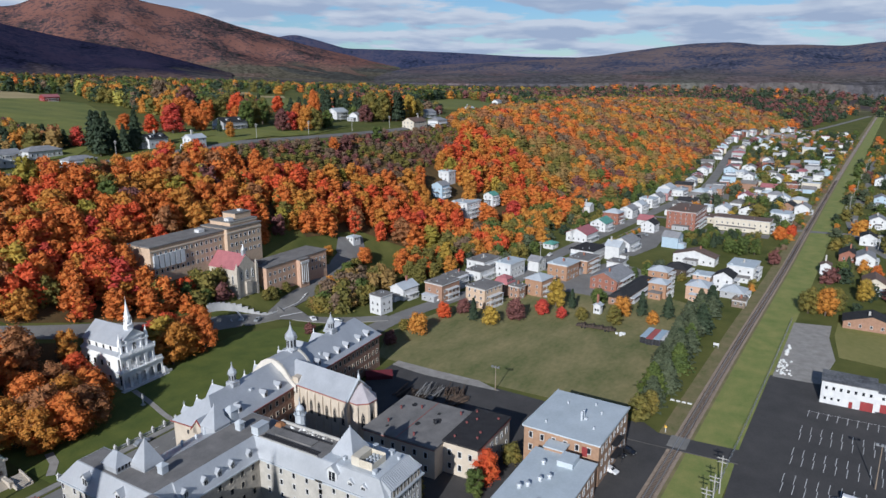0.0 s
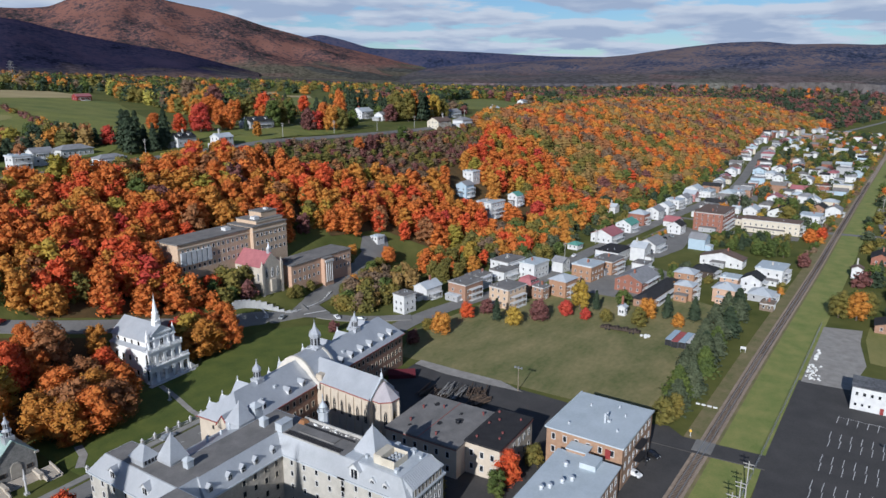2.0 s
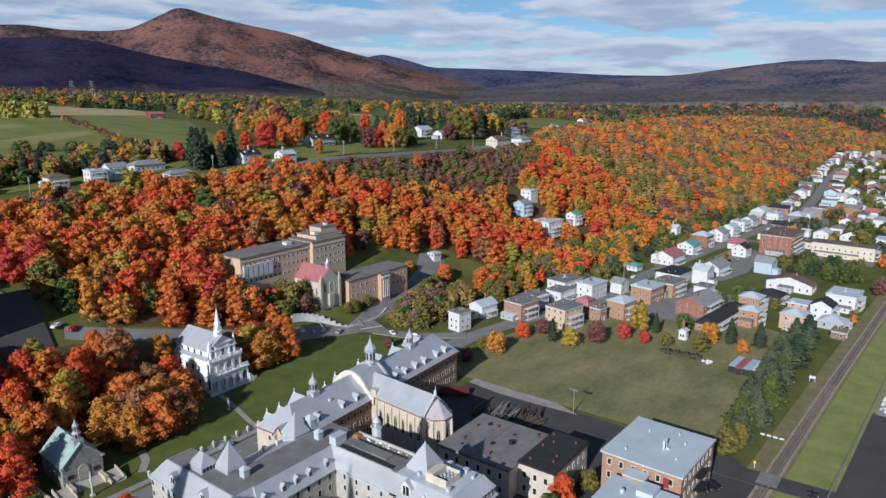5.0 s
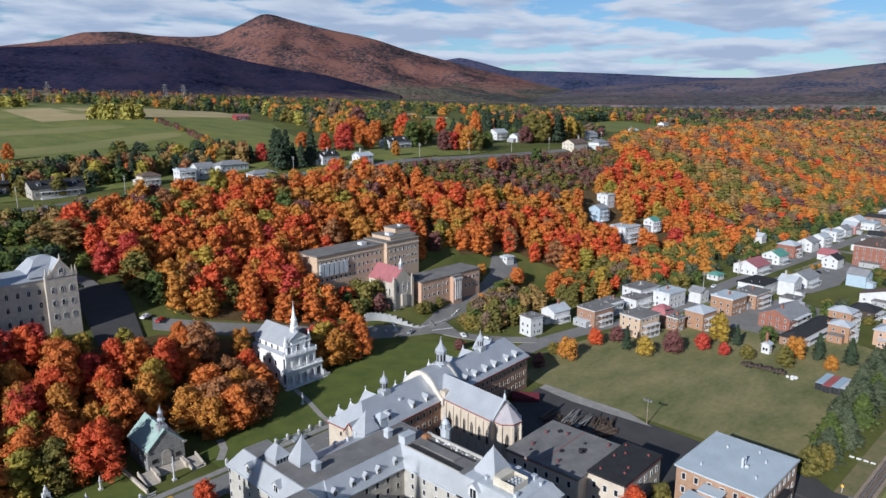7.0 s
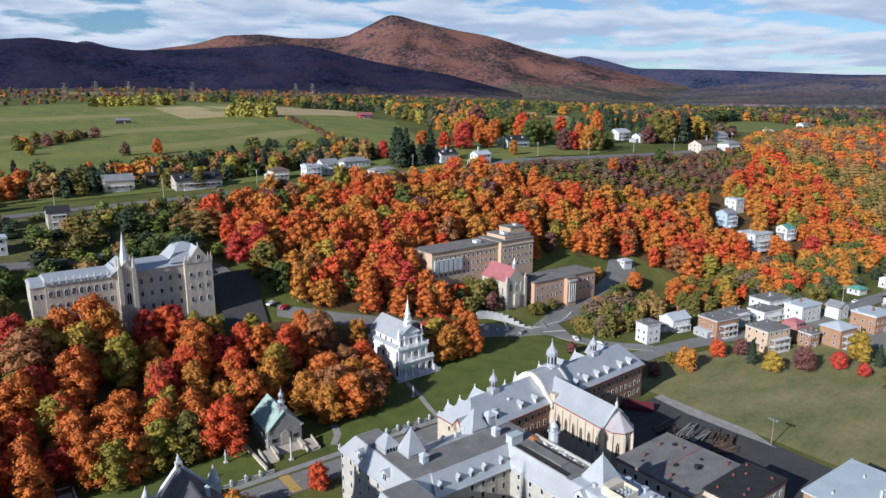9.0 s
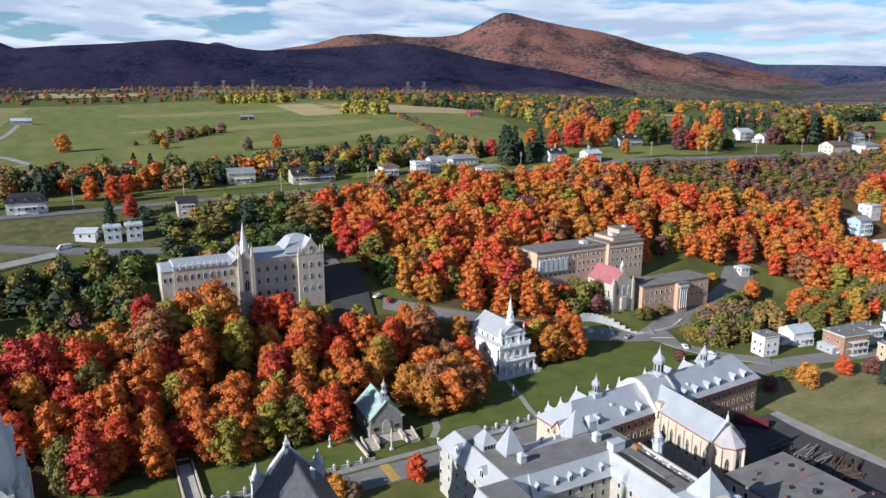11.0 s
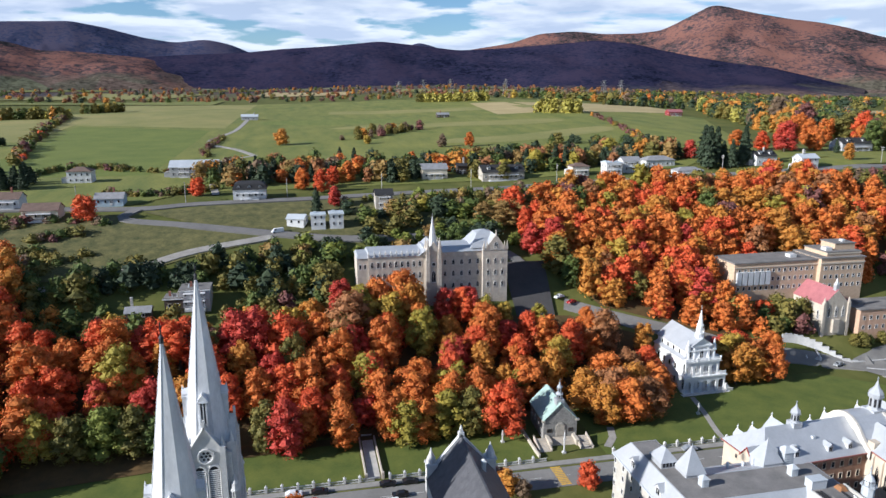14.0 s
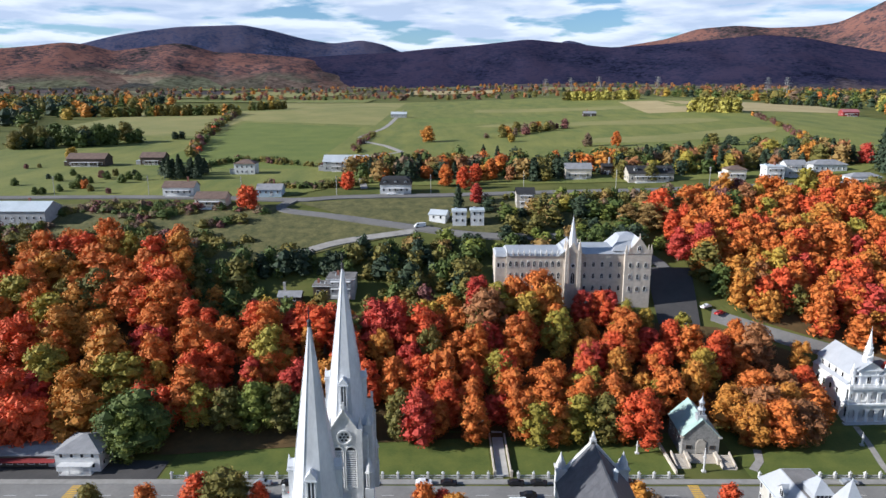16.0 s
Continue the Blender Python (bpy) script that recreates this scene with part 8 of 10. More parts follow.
tree(43.6, 402.7, 11, "olive", "broad", where="on the hilltop")
tree(117.8, 389.8, 13, "spruce", "conifer", where="on the hilltop")
tree(134.1, 385.7, 11, "yellow", "broad", where="on the hilltop")
tree(-152.0, 378.9, 13, "spruce", "conifer", where="on the hilltop")
tree(-146.3, 379.0, 14, "spruce", "conifer", where="on the hilltop")
tree(-140.9, 383.2, 12, "spruce", "conifer", where="on the hilltop")
tree(-136.1, 378.5, 13, "spruce", "conifer", where="on the hilltop")
tree(-183.7, 348.6, 5, "orange", "round", where="on the hilltop")
tree(-250.9, 464.7, 9, "yellow", "round", where="on the hilltop")
tree(-200.8, 376.1, 4, "green", "round", where="on the hilltop")
tree(-189.5, 366.1, 4, "green", "round", where="on the hilltop")
tree(-190.1, 348.6, 4, "green", "round", where="on the hilltop")
tree(-192.5, 340.8, 4, "green", "round", where="on the hilltop")
tree(-196.9, 333.6, 4, "green", "round", where="on the hilltop")
tree(-200.4, 333.3, 4, "green", "round", where="on the hilltop")
tree(-174.8, 379.5, 5, "green", "round", where="on the hilltop")
tree(-167.7, 375.5, 5, "green", "round", where="on the hilltop")
tree(-186.9, 379.8, 5, "green", "round", where="on the hilltop")
tree(-230.8, 595.7, 7, "spruce", "round", where="on the hilltop")
tree(-226.7, 600.5, 7, "spruce", "round", where="on the hilltop")
tree(-4.5, 148, 8, "orange", "round", where="near the street")
tree(3, 146, 7, "amber", "round", where="near the street")
tree(0, 149, 6, "red", "round", where="near the street")
tree(48, 150, 7, "amber", "round", where="near the street")
tree(70, 149, 7, "scarlet", "round", where="near the street")
tree(-87, 149.5, 7, "olive", "round", where="near the street")
tree(-73, 149, 7, "orange", "round", where="near the street")
tree(-60, 149.5, 10, "scarlet", "broad", 1.3, where="near the street")
tree(-53, 149, 11, "olive", "broad", 1.6, where="near the street")
tree(-45, 149, 8, "scarlet", "broad", where="near the street")
tree(-34, 149, 7, "red", "round", where="near the street")
tree(52, 148, 5, "grey", "round", where="near the street")
tree(-87, 177, 19, "green", "broad", 1.5, where="near the street")
tree(16.5, 192, 10, "red", "round", where="near the street")
tree(27, 190, 11, "amber", "broad", where="near the street")
tree(33, 193, 13, "amber", "broad", where="near the street")
tree(88.5, 181, 5.5, "orange", "round", where="near the street")
tree(162, 199, 15, "orange", "broad", where="near the street")
tree(166, 206, 14, "orange", "broad", where="near the street")
tree(119, 196, 6, "spruce", "round", where="near the street")

# ---- the far village along the street and the railway ----


def far_village():
    rng = random.Random(31)
    line = smooth_line(STREET, 12.5)
    walls = (white_paint, white_paint, white_paint, white_paint, beige_siding, grey_siding, blue_paint, brick_red, brick_brown)
    roofs = (metal_grey, roof_pale, roof_tar, shingle_grey, shingle_grey, shingle_dark, shingle_brown, roof_tar, roof_red)
    taken = [p for p in HOMES]

    def put(x, y, rz, near=13.0):
        if any((x - p) ** 2 + (y - q) ** 2 < near ** 2 for p, q in taken):
            return
        taken.append((x, y))
        house(round(x, 1), round(y, 1), rng.uniform(9, 16), rng.uniform(8, 11), rng.choice((1.1, 1.4, 1.8, 2.2)), rng.choice(("gable", "gable", "flat", "flat", "hip")), rng.choice(walls), rng.choice(roofs), rz + rng.choice((0, 0, 90)), plain=x > 620)
    for a, b in zip(line, line[1:]):
        if 455 < a.x < 1450:
            d = (b - a).normalized()
            s = Vector((-d.y, d.x, 0))
            for side in (1, -1):
                p = a + s * side * rng.uniform(10.5, 16)
                if rng.random() < 0.2:
                    continue
                put(p.x, p.y, math.degrees(math.atan2(d.y, d.x)), 11.5)
    for k in range(190):
        x = rng.uniform(560, 1400) if k > 70 else rng.uniform(560, 900)
        u = rng.random()
        top, low = np.interp(x, (500, 660, 930, 1140, 1400), (105, 95, 112, 124, 70)), np.interp(x, (500, 800, 1400), (28, 16, -12))
        put(x, low + (top - low) * u, rng.uniform(-8, 2), 15)
    for k in range(64):
        x = rng.uniform(420, 1350)
        put(x, np.interp(x, (420, 540, 960, 1300), (-52, -28, -50, -80)) - rng.choice((0, 0, 22, 46, 70)), rng.uniform(-6, 2), 15)


far_village()

# ---- things on the flat ----
CAR_PAINT = {"white": mat("white car paint", (0.75, 0.75, 0.76), (0.7, 0.7, 0.71), 3, 0.25, spec=0.5), "black": mat("black car paint", (0.02, 0.02, 0.022), (0.012, 0.012, 0.014), 3, 0.2, spec=0.5), "silver": mat("silver car paint", (0.45, 0.47, 0.49), (0.40, 0.42, 0.44), 3, 0.3, 0.5), "red": mat("red car paint", (0.40, 0.03, 0.03), (0.33, 0.02, 0.02), 3, 0.25, spec=0.5), "blue": mat("blue car paint", (0.05, 0.09, 0.20), (0.04, 0.07, 0.16), 3, 0.25, spec=0.5)}
CAR_MESH = {}


def car_body(bm, van):
    prof = [(-2.15, 0.35), (-2.2, 0.75), (-1.95, 0.95), (-1.1, 1.0), (-0.45, 1.42), (1.0, 1.45), (1.75, 1.02), (2.15, 0.92), (2.2, 0.4)] if not van else [(-2.5, 0.35), (-2.55, 0.95), (-2.1, 1.2), (-1.6, 1.9), (-1.2, 2.05), (2.5, 2.05), (2.6, 0.4)]
    rows = []
    for y, tuck in ((-0.88, 0.0), (-0.80, 0.0), (0.80, 0.0), (0.88, 0.0)):
        edge = abs(y) > 0.85
        rows.append([bm.verts.new((px * (0.985 if edge else 1), y if pz < 1.05 else y * 0.84, pz - (0.05 if edge and pz > 0.5 else 0))) for px, pz in prof])
    for r0, r1 in zip(rows, rows[1:]):
        for k in range(len(prof)):
            bm.faces.new((r0[k], r0[(k + 1) % len(prof)], r1[(k + 1) % len(prof)], r1[k]))
    bm.faces.new(rows[0])
    bm.faces.new(rows[-1][::-1])
    bmesh.ops.recalc_face_normals(bm, faces=bm.faces)


def car_glass(bm, van):
    if van:
        for s in (-1, 1):
            box(bm, -1.5, s * 0.745 - 0.02, 1.3, -0.6, s * 0.745 + 0.02, 1.85)
        v = box(bm, -2.02, -0.66, 1.25, -1.96, 0.66, 1.85)
        for k in (4, 5, 6, 7):
            v[k].co.x += 0.36
    else:
        for s in (-1, 1):
            v = box(bm, -0.85, s * 0.775 - 0.02, 1.06, 1.35, s * 0.775 + 0.02, 1.36)
            v[4].co.x += 0.45
            v[7].co.x += 0.45
            v[5].co.x -= 0.4
            v[6].co.x -= 0.4
            for q in (4, 5, 6, 7):
                v[q].co.y -= s * 0.04
        for x0, dx in ((-1.04, 0.52), (1.60, -0.52)):
            v = box(bm, x0 - 0.03, -0.62, 1.07, x0 + 0.03, 0.62, 1.38)
            for q in (4, 5, 6, 7):
                v[q].co.x += dx


def car_wheel(bm):
    m = bmesh.ops.create_cone(bm, cap_ends=True, segments=14, radius1=0.32, radius2=0.32, depth=0.22)
    bmesh.ops.rotate(bm, verts=m["verts"], cent=(0, 0, 0), matrix=Matrix.Rotation(math.pi / 2, 3, "X"))


def car(x, y, rz, colour, van=False, z=None):
    if not CAR_MESH:
        for v in (False, True):
            CAR_MESH["body", v] = shared("body", lambda bm: car_body(bm, v), [CAR_PAINT["white"]])
            CAR_MESH["glass", v] = shared("windows", lambda bm: car_glass(bm, v), [glass])
        CAR_MESH["wheel"] = shared("wheel", car_wheel, [rubber])
        CAR_MESH["lamp"] = shared("headlight", lambda bm: box(bm, -0.04, -0.18, -0.07, 0.04, 0.18, 0.07), [paint_white])
    root = thing("van" if van else "car", x, y, (height(x, y) if z is None else z) + 0.2, rz, f"parked {colour} {'delivery van' if van else 'passenger car'}", "van" if van else "car", "parked vehicles")
    for name, mesh_key in (("body", ("body", van)), ("windows", ("glass", van))):
        o = new(name, CAR_MESH[mesh_key])
        o.parent = root
        if name == "body":
            o.material_slots[0].link = "OBJECT"
            o.material_slots[0].material = CAR_PAINT[colour]
    for wx in (-1.35, 1.35):
        for wy in (-0.80, 0.80):
            o = new("wheel", CAR_MESH["wheel"])
            o.parent, o.location = root, (wx * (1.15 if van else 1), wy, 0.32)
    for wy in (-0.6, 0.6):
        o = new("headlight", CAR_MESH["lamp"])
        o.parent, o.location = root, (-2.52 if van else -2.17, wy, 0.74)


for x, y, c in ((19.0, 160.0, "black"), (25.0, 160.0, "black"), (48.5, 160.2, "black"), (-5.0, 160.2, "white"), (1.5, 160.0, "black"), (21.5, 154.5, "black"), (-20, 160.2, "silver"), (30, 151.2, "black"), (-40, 160, "black"), (-47, 160, "silver"), (-24.5, 151.4, "white"), (72, 151.6, "black"), (106, 160.2, "silver")):
    car(x, y, 180 if y > 156 else 0, c)
car(18, 150.6, 0, "white", True)
for x, y, r, c in ((158.9, 42.8, 74, "white"), (170.3, 41.4, 72, "black"), (167.6, 43.4, 72, "black"), (172.5, -9.4, 84, "white"), (171.5, -14.6, 86, "white"), (186, -27, 84, "silver")):
    car(x, y, r, c)
car(174.2, -12.0, 84, "white", True)
for x, y, r, c in ((208, 186, 60, "white"), (212, 176, 110, "silver"), (195, 205, 20, "silver"), (258, 153, -20, "white"), (262, 151, -20, "silver"), (101, 238, 30, "red"), (97, 241, 30, "white"), (106, 330.5, 0, "black"), (128, 333.5, 0, "black"), (146, 334.5, 0, "white"), (165, 333, 0, "red"), (-25, 331, 0, "white"), (306, 142, -20, "black"), (360, 140, 0, "white"), (380, 134, 180, "black"), (430, 139, 0, "silver"), (470, 131, 180, "white"), (418, 112, 40, "white"), (425, 110, 40, "blue"), (432, 108, 40, "black"), (440, 106, 40, "silver"), (540, -14, 10, "silver"), (560, -9, 10, "black"), (272, 216, 20, "silver"), (316, 118, 10, "black"), (322, 117, 10, "silver"), (328, 116, 10, "white")):
    car(x, y, r, c)
car(-10, 292, 20, "white", True)


def markings():
    """White bay lines of the large car park and yellow crossings on the street."""
    root = tagged(new("bay_lines"), "white painted parking bay lines", "road marking", kind="structure")
    u, v = Vector((0.985, -0.05, 0)), Vector((-0.10, -0.995, 0))
    line = shared("bay_line", lambda bm: box(bm, -2.4, -0.075, 0, 2.4, 0.075, 0.012), [paint_white])
    for row, x in enumerate((223.6, 207.0, 191.8, 176.6, 161.4)):
        start = 1.4 + (207 - x) * 0.075
        for k in range(15):
            for side in (-1, 1):
                if row == 0 and side > 0:
                    continue
                o = new("bay_line", line)
                o.parent = root
                o.matrix_local = pose(x + side * 2.45 - 0.05 * k, start - 2.62 * k, 0.10, 0, 0, -4)
        if row:
            continue
        o = new("bay_line", line)
        o.parent = root
        o.matrix_local = pose(x - 0.35, start - 18.4, 0.103, 0, 0, 91) @ Matrix.Diagonal((7.7, 0.7, 1, 1))
    root = tagged(new("crossing_stripes"), "yellow painted pedestrian crossings", "road marking", kind="structure")
    bar = shared("stripe", lambda bm: box(bm, -1.4, -0.25, 0, 1.4, 0.25, 0.012), [paint_yellow])
    for x in (65, -95):
        for k in range(11):
            o = new("stripe", bar)
            o.parent, o.location = root, (x, 151.2 + 0.82 * k, 0.17)
    root = tagged(new("lane_lines"), "white street lane lines", "road marking", kind="structure")
    for k in range(46):
        o = new("lane_line", shared("lane_line", lambda bm: box(bm, -1.6, -0.07, 0, 1.6, 0.07, 0.012), [paint_white]) if not k else root.children[0].data)
        o.parent, o.location = root, (-150 + 8.0 * k, 155.2, 0.165)


markings()


def street_fence():
    """The white balustrade of stone posts and rails between the street and the lawns."""
    root = tagged(new("balustrade"), "white stone balustrade with capped posts", "fence")
    post = shared("post", lambda bm: (box(bm, -0.3, -0.3, 0, 0.3, 0.3, 1.5), box(bm, -0.4, -0.4, 1.5, 0.4, 0.4, 1.65), cone(bm, 0, 0, 1.65, 2.2, 0.32, 0.05, 8)), [stone_white])
    rail = shared("rail", lambda bm: (box(bm, 0, -0.1, 0.75, 4.0, 0.1, 0.95), box(bm, 0, -0.12, 0.05, 4.0, 0.12, 0.25), [box(bm, 0.4 + 0.4 * k, -0.06, 0.25, 0.5 + 0.4 * k, 0.06, 0.75) for k in range(9)]), [stone_white])
    x = -72.0
    while x < 192:
        if not (12 < x < 20 or 62 < x < 82):
            o = new("post", post)
            o.parent, o.location = root, (x, 163.3, 0)
            o = new("rail", rail)
            o.parent, o.location = root, (x, 163.3, 0)
        x += 4.0


street_fence()


def crossing_things():
    tagged(solid("crossing_slab", None, asphalt_pale, lambda bm: box(bm, 179.6, 28.0, 0.2, 186.2, 33.2, 0.355)), "pale concrete slab between the rails", "slab")
    for k in range(4):
        b = solid("marker_block", None, paint_white, lambda bm: box(bm, -0.22, -0.62, 0, 0.22, 0.62, 0.45))
        b.matrix_world = pose(209.2, 38.0 - 1.75 * k, 0)
        tagged(b, "long white block beside the railway", "block", "white blocks")
    root = thing("trackside_sign", 261.8, 33.5, 0, 0, "white board on two posts beside the track", "sign")
    solid("board", root, paint_white, lambda bm: box(bm, -0.06, -1.0, 1.2, 0.06, 1.0, 2.2))
    for q in (-0.8, 0.8):
        solid("post", root, paint_white, lambda bm: box(bm, -0.06, q - 0.06, 0, 0.06, q + 0.06, 1.2))
    root = thing("crossing_sign", 187.3, 35.2, 0, 0, "small white and yellow railway crossing post", "sign")
    solid("post", root, paint_white, lambda bm: cone(bm, 0, 0, 0, 2.4, 0.09, 0.09, 8))
    solid("plate", root, paint_yellow, lambda bm: box(bm, -0.13, -0.35, 1.5, -0.09, 0.35, 2.3))


crossing_things()


def path_walls():
    strip("path", ((16, 164), (16, 178), (16.2, 192)), 3.2, concrete, 0.14, 4, "straight concrete path between lawns", "path")
    strip("path", ((119.6, 163), (120.6, 169), (124, 181), (126.5, 192)), 1.7, gravel, 0.14, 4, "concrete path to the white chapel", "path")
    strip("path", ((84, 167), (88, 172), (90, 178)), 2.2, gravel, 0.14, 4, "gravel path beside the stone chapel", "path")
    for x in (13.8, 18.2):
        tagged(solid("low_wall", None, stone_beige, lambda bm: (box(bm, x - 0.2, 164, -0.2, x + 0.2, 186, 1.1), box(bm, x - 0.35, 163.6, -0.2, x + 0.35, 164.3, 1.9))), "low pale stone wall beside the path", "wall")
    tagged(solid("low_wall", None, stone_beige, lambda bm: box(bm, 62.3, 165, -0.2, 62.8, 188, 1.2)), "low white stone wall beside the chapel", "wall")


path_walls()


def terrace_walls():
    root = tagged(new("retaining_wall"), "white stone retaining walls by the curving drive", "wall", kind="structure")

    def run(points, low, high, step=2.0):
        line = smooth_line(points, step)
        for k, (a, b) in enumerate(zip(line, line[1:])):
            d, m = b - a, (a + b) / 2
            tall = low + (high - low) * k / max(1, len(line) - 2)
            o = solid("wall_block", root, stone_white, lambda bm: (box(bm, -d.length / 2, -0.25, -2.5, d.length / 2, 0.25, tall), box(bm, -d.length / 2, -0.36, tall, d.length / 2, 0.36, tall + 0.18)))
            o.matrix_local = pose(m.x, m.y, height(m.x, m.y), 0, 0, math.degrees(math.atan2(d.y, d.x)))
    run(((178, 215.6), (184, 214.6), (190, 212.2)), 3.2, 3.0)
    run(((190, 212.2), (194.4, 209.8), (198.5, 207.4)), 2.8, 0.9)
    run(((198.5, 207.0), (204, 205.6), (212, 205.6), (221, 206.4), (231, 209.4)), 0.9, 0.6, 2.4)
    run(((203.5, 200.6), (209, 198.0), (212.6, 196.0)), 0.4, 0.4, 2.4)
    st = tagged(new("entrance_steps"), "white stone entrance stair with side walls", "steps")
    for k in range(12):
        solid("step", st, stone_white, lambda bm: box(bm, -2.2, 0.42 * k, -1.0, 2.2, 0.42 * k + 0.42, 0.17 * k + 0.17))
    for e in (-2.5, 2.5):
        def cheek(bm):
            v = box(bm, e - 0.25, -0.2, -1.0, e + 0.25, 5.2, 0.8)
            for q in (v[6], v[7]):
                q.co.z = 2.9
        solid("side_wall", st, stone_white, cheek)
    st.matrix_world = pose(186.5, 207.8, height(186.5, 207.8) + 0.1, 0, 0, -14)


terrace_walls()


def monument(x, y, tall, label):
    root = thing("monument", x, y, height(x, y), 0, label, "monument")
    solid("pedestal", root, stone_white, lambda bm: (box(bm, -0.5, -0.5, 0, 0.5, 0.5, 0.5), cone(bm, 0, 0, 0.5, tall * 0.6, 0.28, 0.24, 8), box(bm, -0.34, -0.34, tall * 0.6, 0.34, 0.34, tall * 0.66)))
    solid("statue", root, stone_white, lambda bm: (cone(bm, 0, 0, tall * 0.66, tall * 0.9, 0.3, 0.18, 8), cone(bm, 0, 0, tall * 0.9, tall, 0.14, 0.1, 8)), "plain pale statue")


monument(55, 176, 4.0, "pale stone monument on the lawn")
monument(70.4, 166.5, 7.0, "tall pale column before the chapel")
monument(121.5, 180.5, 4.2, "statue on a pedestal beside the path")
monument(48.5, 170, 2.0, "small white statue on the lawn")


def light_pole(x, y, tall, label="tall floodlight pole on the field", arm=True):
    root = thing("light_pole", x, y, height(x, y), 0, label, "light pole")
    solid("pole", root, timber, lambda bm: cone(bm, 0, 0, 0, tall, 0.16, 0.1, 8))
    if arm:
        solid("crossarm", root, steel, lambda bm: box(bm, -0.08, -1.3, tall - 0.5, 0.08, 1.3, tall - 0.35))
        for k in (-1.1, 0, 1.1):
            solid("lamp", root, steel, lambda bm: (box(bm, -0.35, k - 0.3, tall - 0.4, 0.15, k + 0.3, tall + 0.15),))


light_pole(187.2, 90.0, 8.4)
light_pole(184.9, -16.65, 12.4, "tall grey car park lamp post")


pole_grey = mat("silvered pole wood", (0.42, 0.41, 0.39), (0.30, 0.29, 0.27), 0.8, 0.9)


def utility_pole(x, y, tall=10.0, z=None):
    root = thing("utility_pole", x, y, height(x, y) if z is None else z, 0, "weathered wooden utility pole with crossarms", "utility pole", "utility poles")
    solid("pole", root, pole_grey, lambda bm: cone(bm, 0, 0, -0.3, tall, 0.18, 0.12, 8))
    solid("crossarm", root, pole_grey, lambda bm: (box(bm, -0.07, -1.3, tall - 0.9, 0.07, 1.3, tall - 0.7), box(bm, -0.07, -1.1, tall - 1.9, 0.07, 1.1, tall - 1.7)))
    for k in (-1.1, -0.4, 0.4, 1.1):
        solid("insulator", root, iron, lambda bm: cone(bm, 0, k, tall - 0.7, tall - 0.4, 0.07, 0.05, 6))


for x, y in ((163.3, 16.7), (153.8, 16.9), (147.6, 17.7)):
    utility_pole(x, y, 10.5)
for x in range(-190, 560, 46):
    utility_pole(x, float(np.interp(x, [p[0] for p in TERRACE], [p[1] for p in TERRACE])) + 5.5, 9.5)
for x in range(270, 900, 42):
    utility_pole(x, float(np.interp(x, [p[0] for p in STREET], [p[1] for p in STREET])) + 6.0, 9.5)
for x in range(470, 1000, 50):
    utility_pole(x, float(np.interp(x, (430, 544, 700, 963, 1300), (-34, -4, -12, -26, -54))), 9.5)


def chain_fence():
    root = tagged(new("chain_fence"), "long wire fence along the car park", "fence")
    line = smooth_line(((150, 18.2), (190, 16.2), (246, 13.6), (309, 11.0)), 3.0)
    post = shared("post", lambda bm: cone(bm, 0, 0, 0, 1.8, 0.06, 0.06, 6), [steel])
    for p in line:
        o = new("post", post)
        o.parent, o.location = root, (p.x, p.y, 0)
    for z in (0.3, 1.0, 1.75):
        def wire(bm):
            for a, b in zip(line, line[1:]):
                v = [bm.verts.new(q) for q in ((a.x, a.y, z - 0.03), (b.x, b.y, z - 0.03), (b.x, b.y, z + 0.03), (a.x, a.y, z + 0.03), (a.x, a.y + 0.06, z), (b.x, b.y + 0.06, z))]
                bm.faces.new((v[0], v[1], v[2], v[3]))
                bm.faces.new((v[3], v[2], v[5], v[4]))
        solid("wire", root, steel, wire)


chain_fence()


def container_shed(x, y, colour_mat, rz, word):
    root = thing("storage_container", x, y, 0, rz, f"{word} roofed storage container", "container", "storage containers")
    solid("body", root, mat("container wall", (0.10, 0.10, 0.12), (0.06, 0.06, 0.07), 1.5, 0.6), lambda bm: [box(bm, -6.0, -1.2, 0, 6.0, 1.2, 2.5)] + [box(bm, -5.9 + 0.4 * k, -1.23, 0.1, -5.7 + 0.4 * k, -1.2, 2.4) for k in range(30)])
    solid("roof", root, colour_mat, lambda bm: [box(bm, -6.05, -1.22, 2.5, 6.05, 1.22, 2.6)])
    solid("door", root, iron, lambda bm: (box(bm, -6.08, -1.1, 0.1, -6.0, -0.03, 2.4), box(bm, -6.08, 0.03, 0.1, -6.0, 1.1, 2.4)))


for k, (m, word) in enumerate(((blue_paint, "faded blue"), (mat("faded red paint", (0.45, 0.12, 0.11), (0.33, 0.09, 0.085), 2, 0.7), "faded red"), (blue_paint, "pale blue"), (white_paint, "white"))):
    container_shed(258.5 + (0.6, -0.3, 0.4, 0.9)[k], 58.6 - 2.55 * k, m, -3, word)


def railway_wagon():
    root = thing("timber_trailer", 258.3, 79.4, 0, -85, "dark flat trailer loaded with timber", "trailer")
    solid("bed", root, dark_wood, lambda bm: (box(bm, -8, -1.3, 0.8, 8, 1.3, 1.15), [box(bm, -7.5 + 1.2 * k, -1.2, 1.15, -6.6 + 1.2 * k, 1.2, 1.5 + 0.3 * (k % 3)) for k in range(13)]))
    for wx in (-5.5, -4.2, 4.2, 5.5):
        for wy in (-1.1, 1.1):
            o = new("wheel", CAR_MESH["wheel"])
            o.parent = root
            o.matrix_local = pose(wx, wy, 0.42) @ Matrix.Scale(1.35, 4)


railway_wagon()


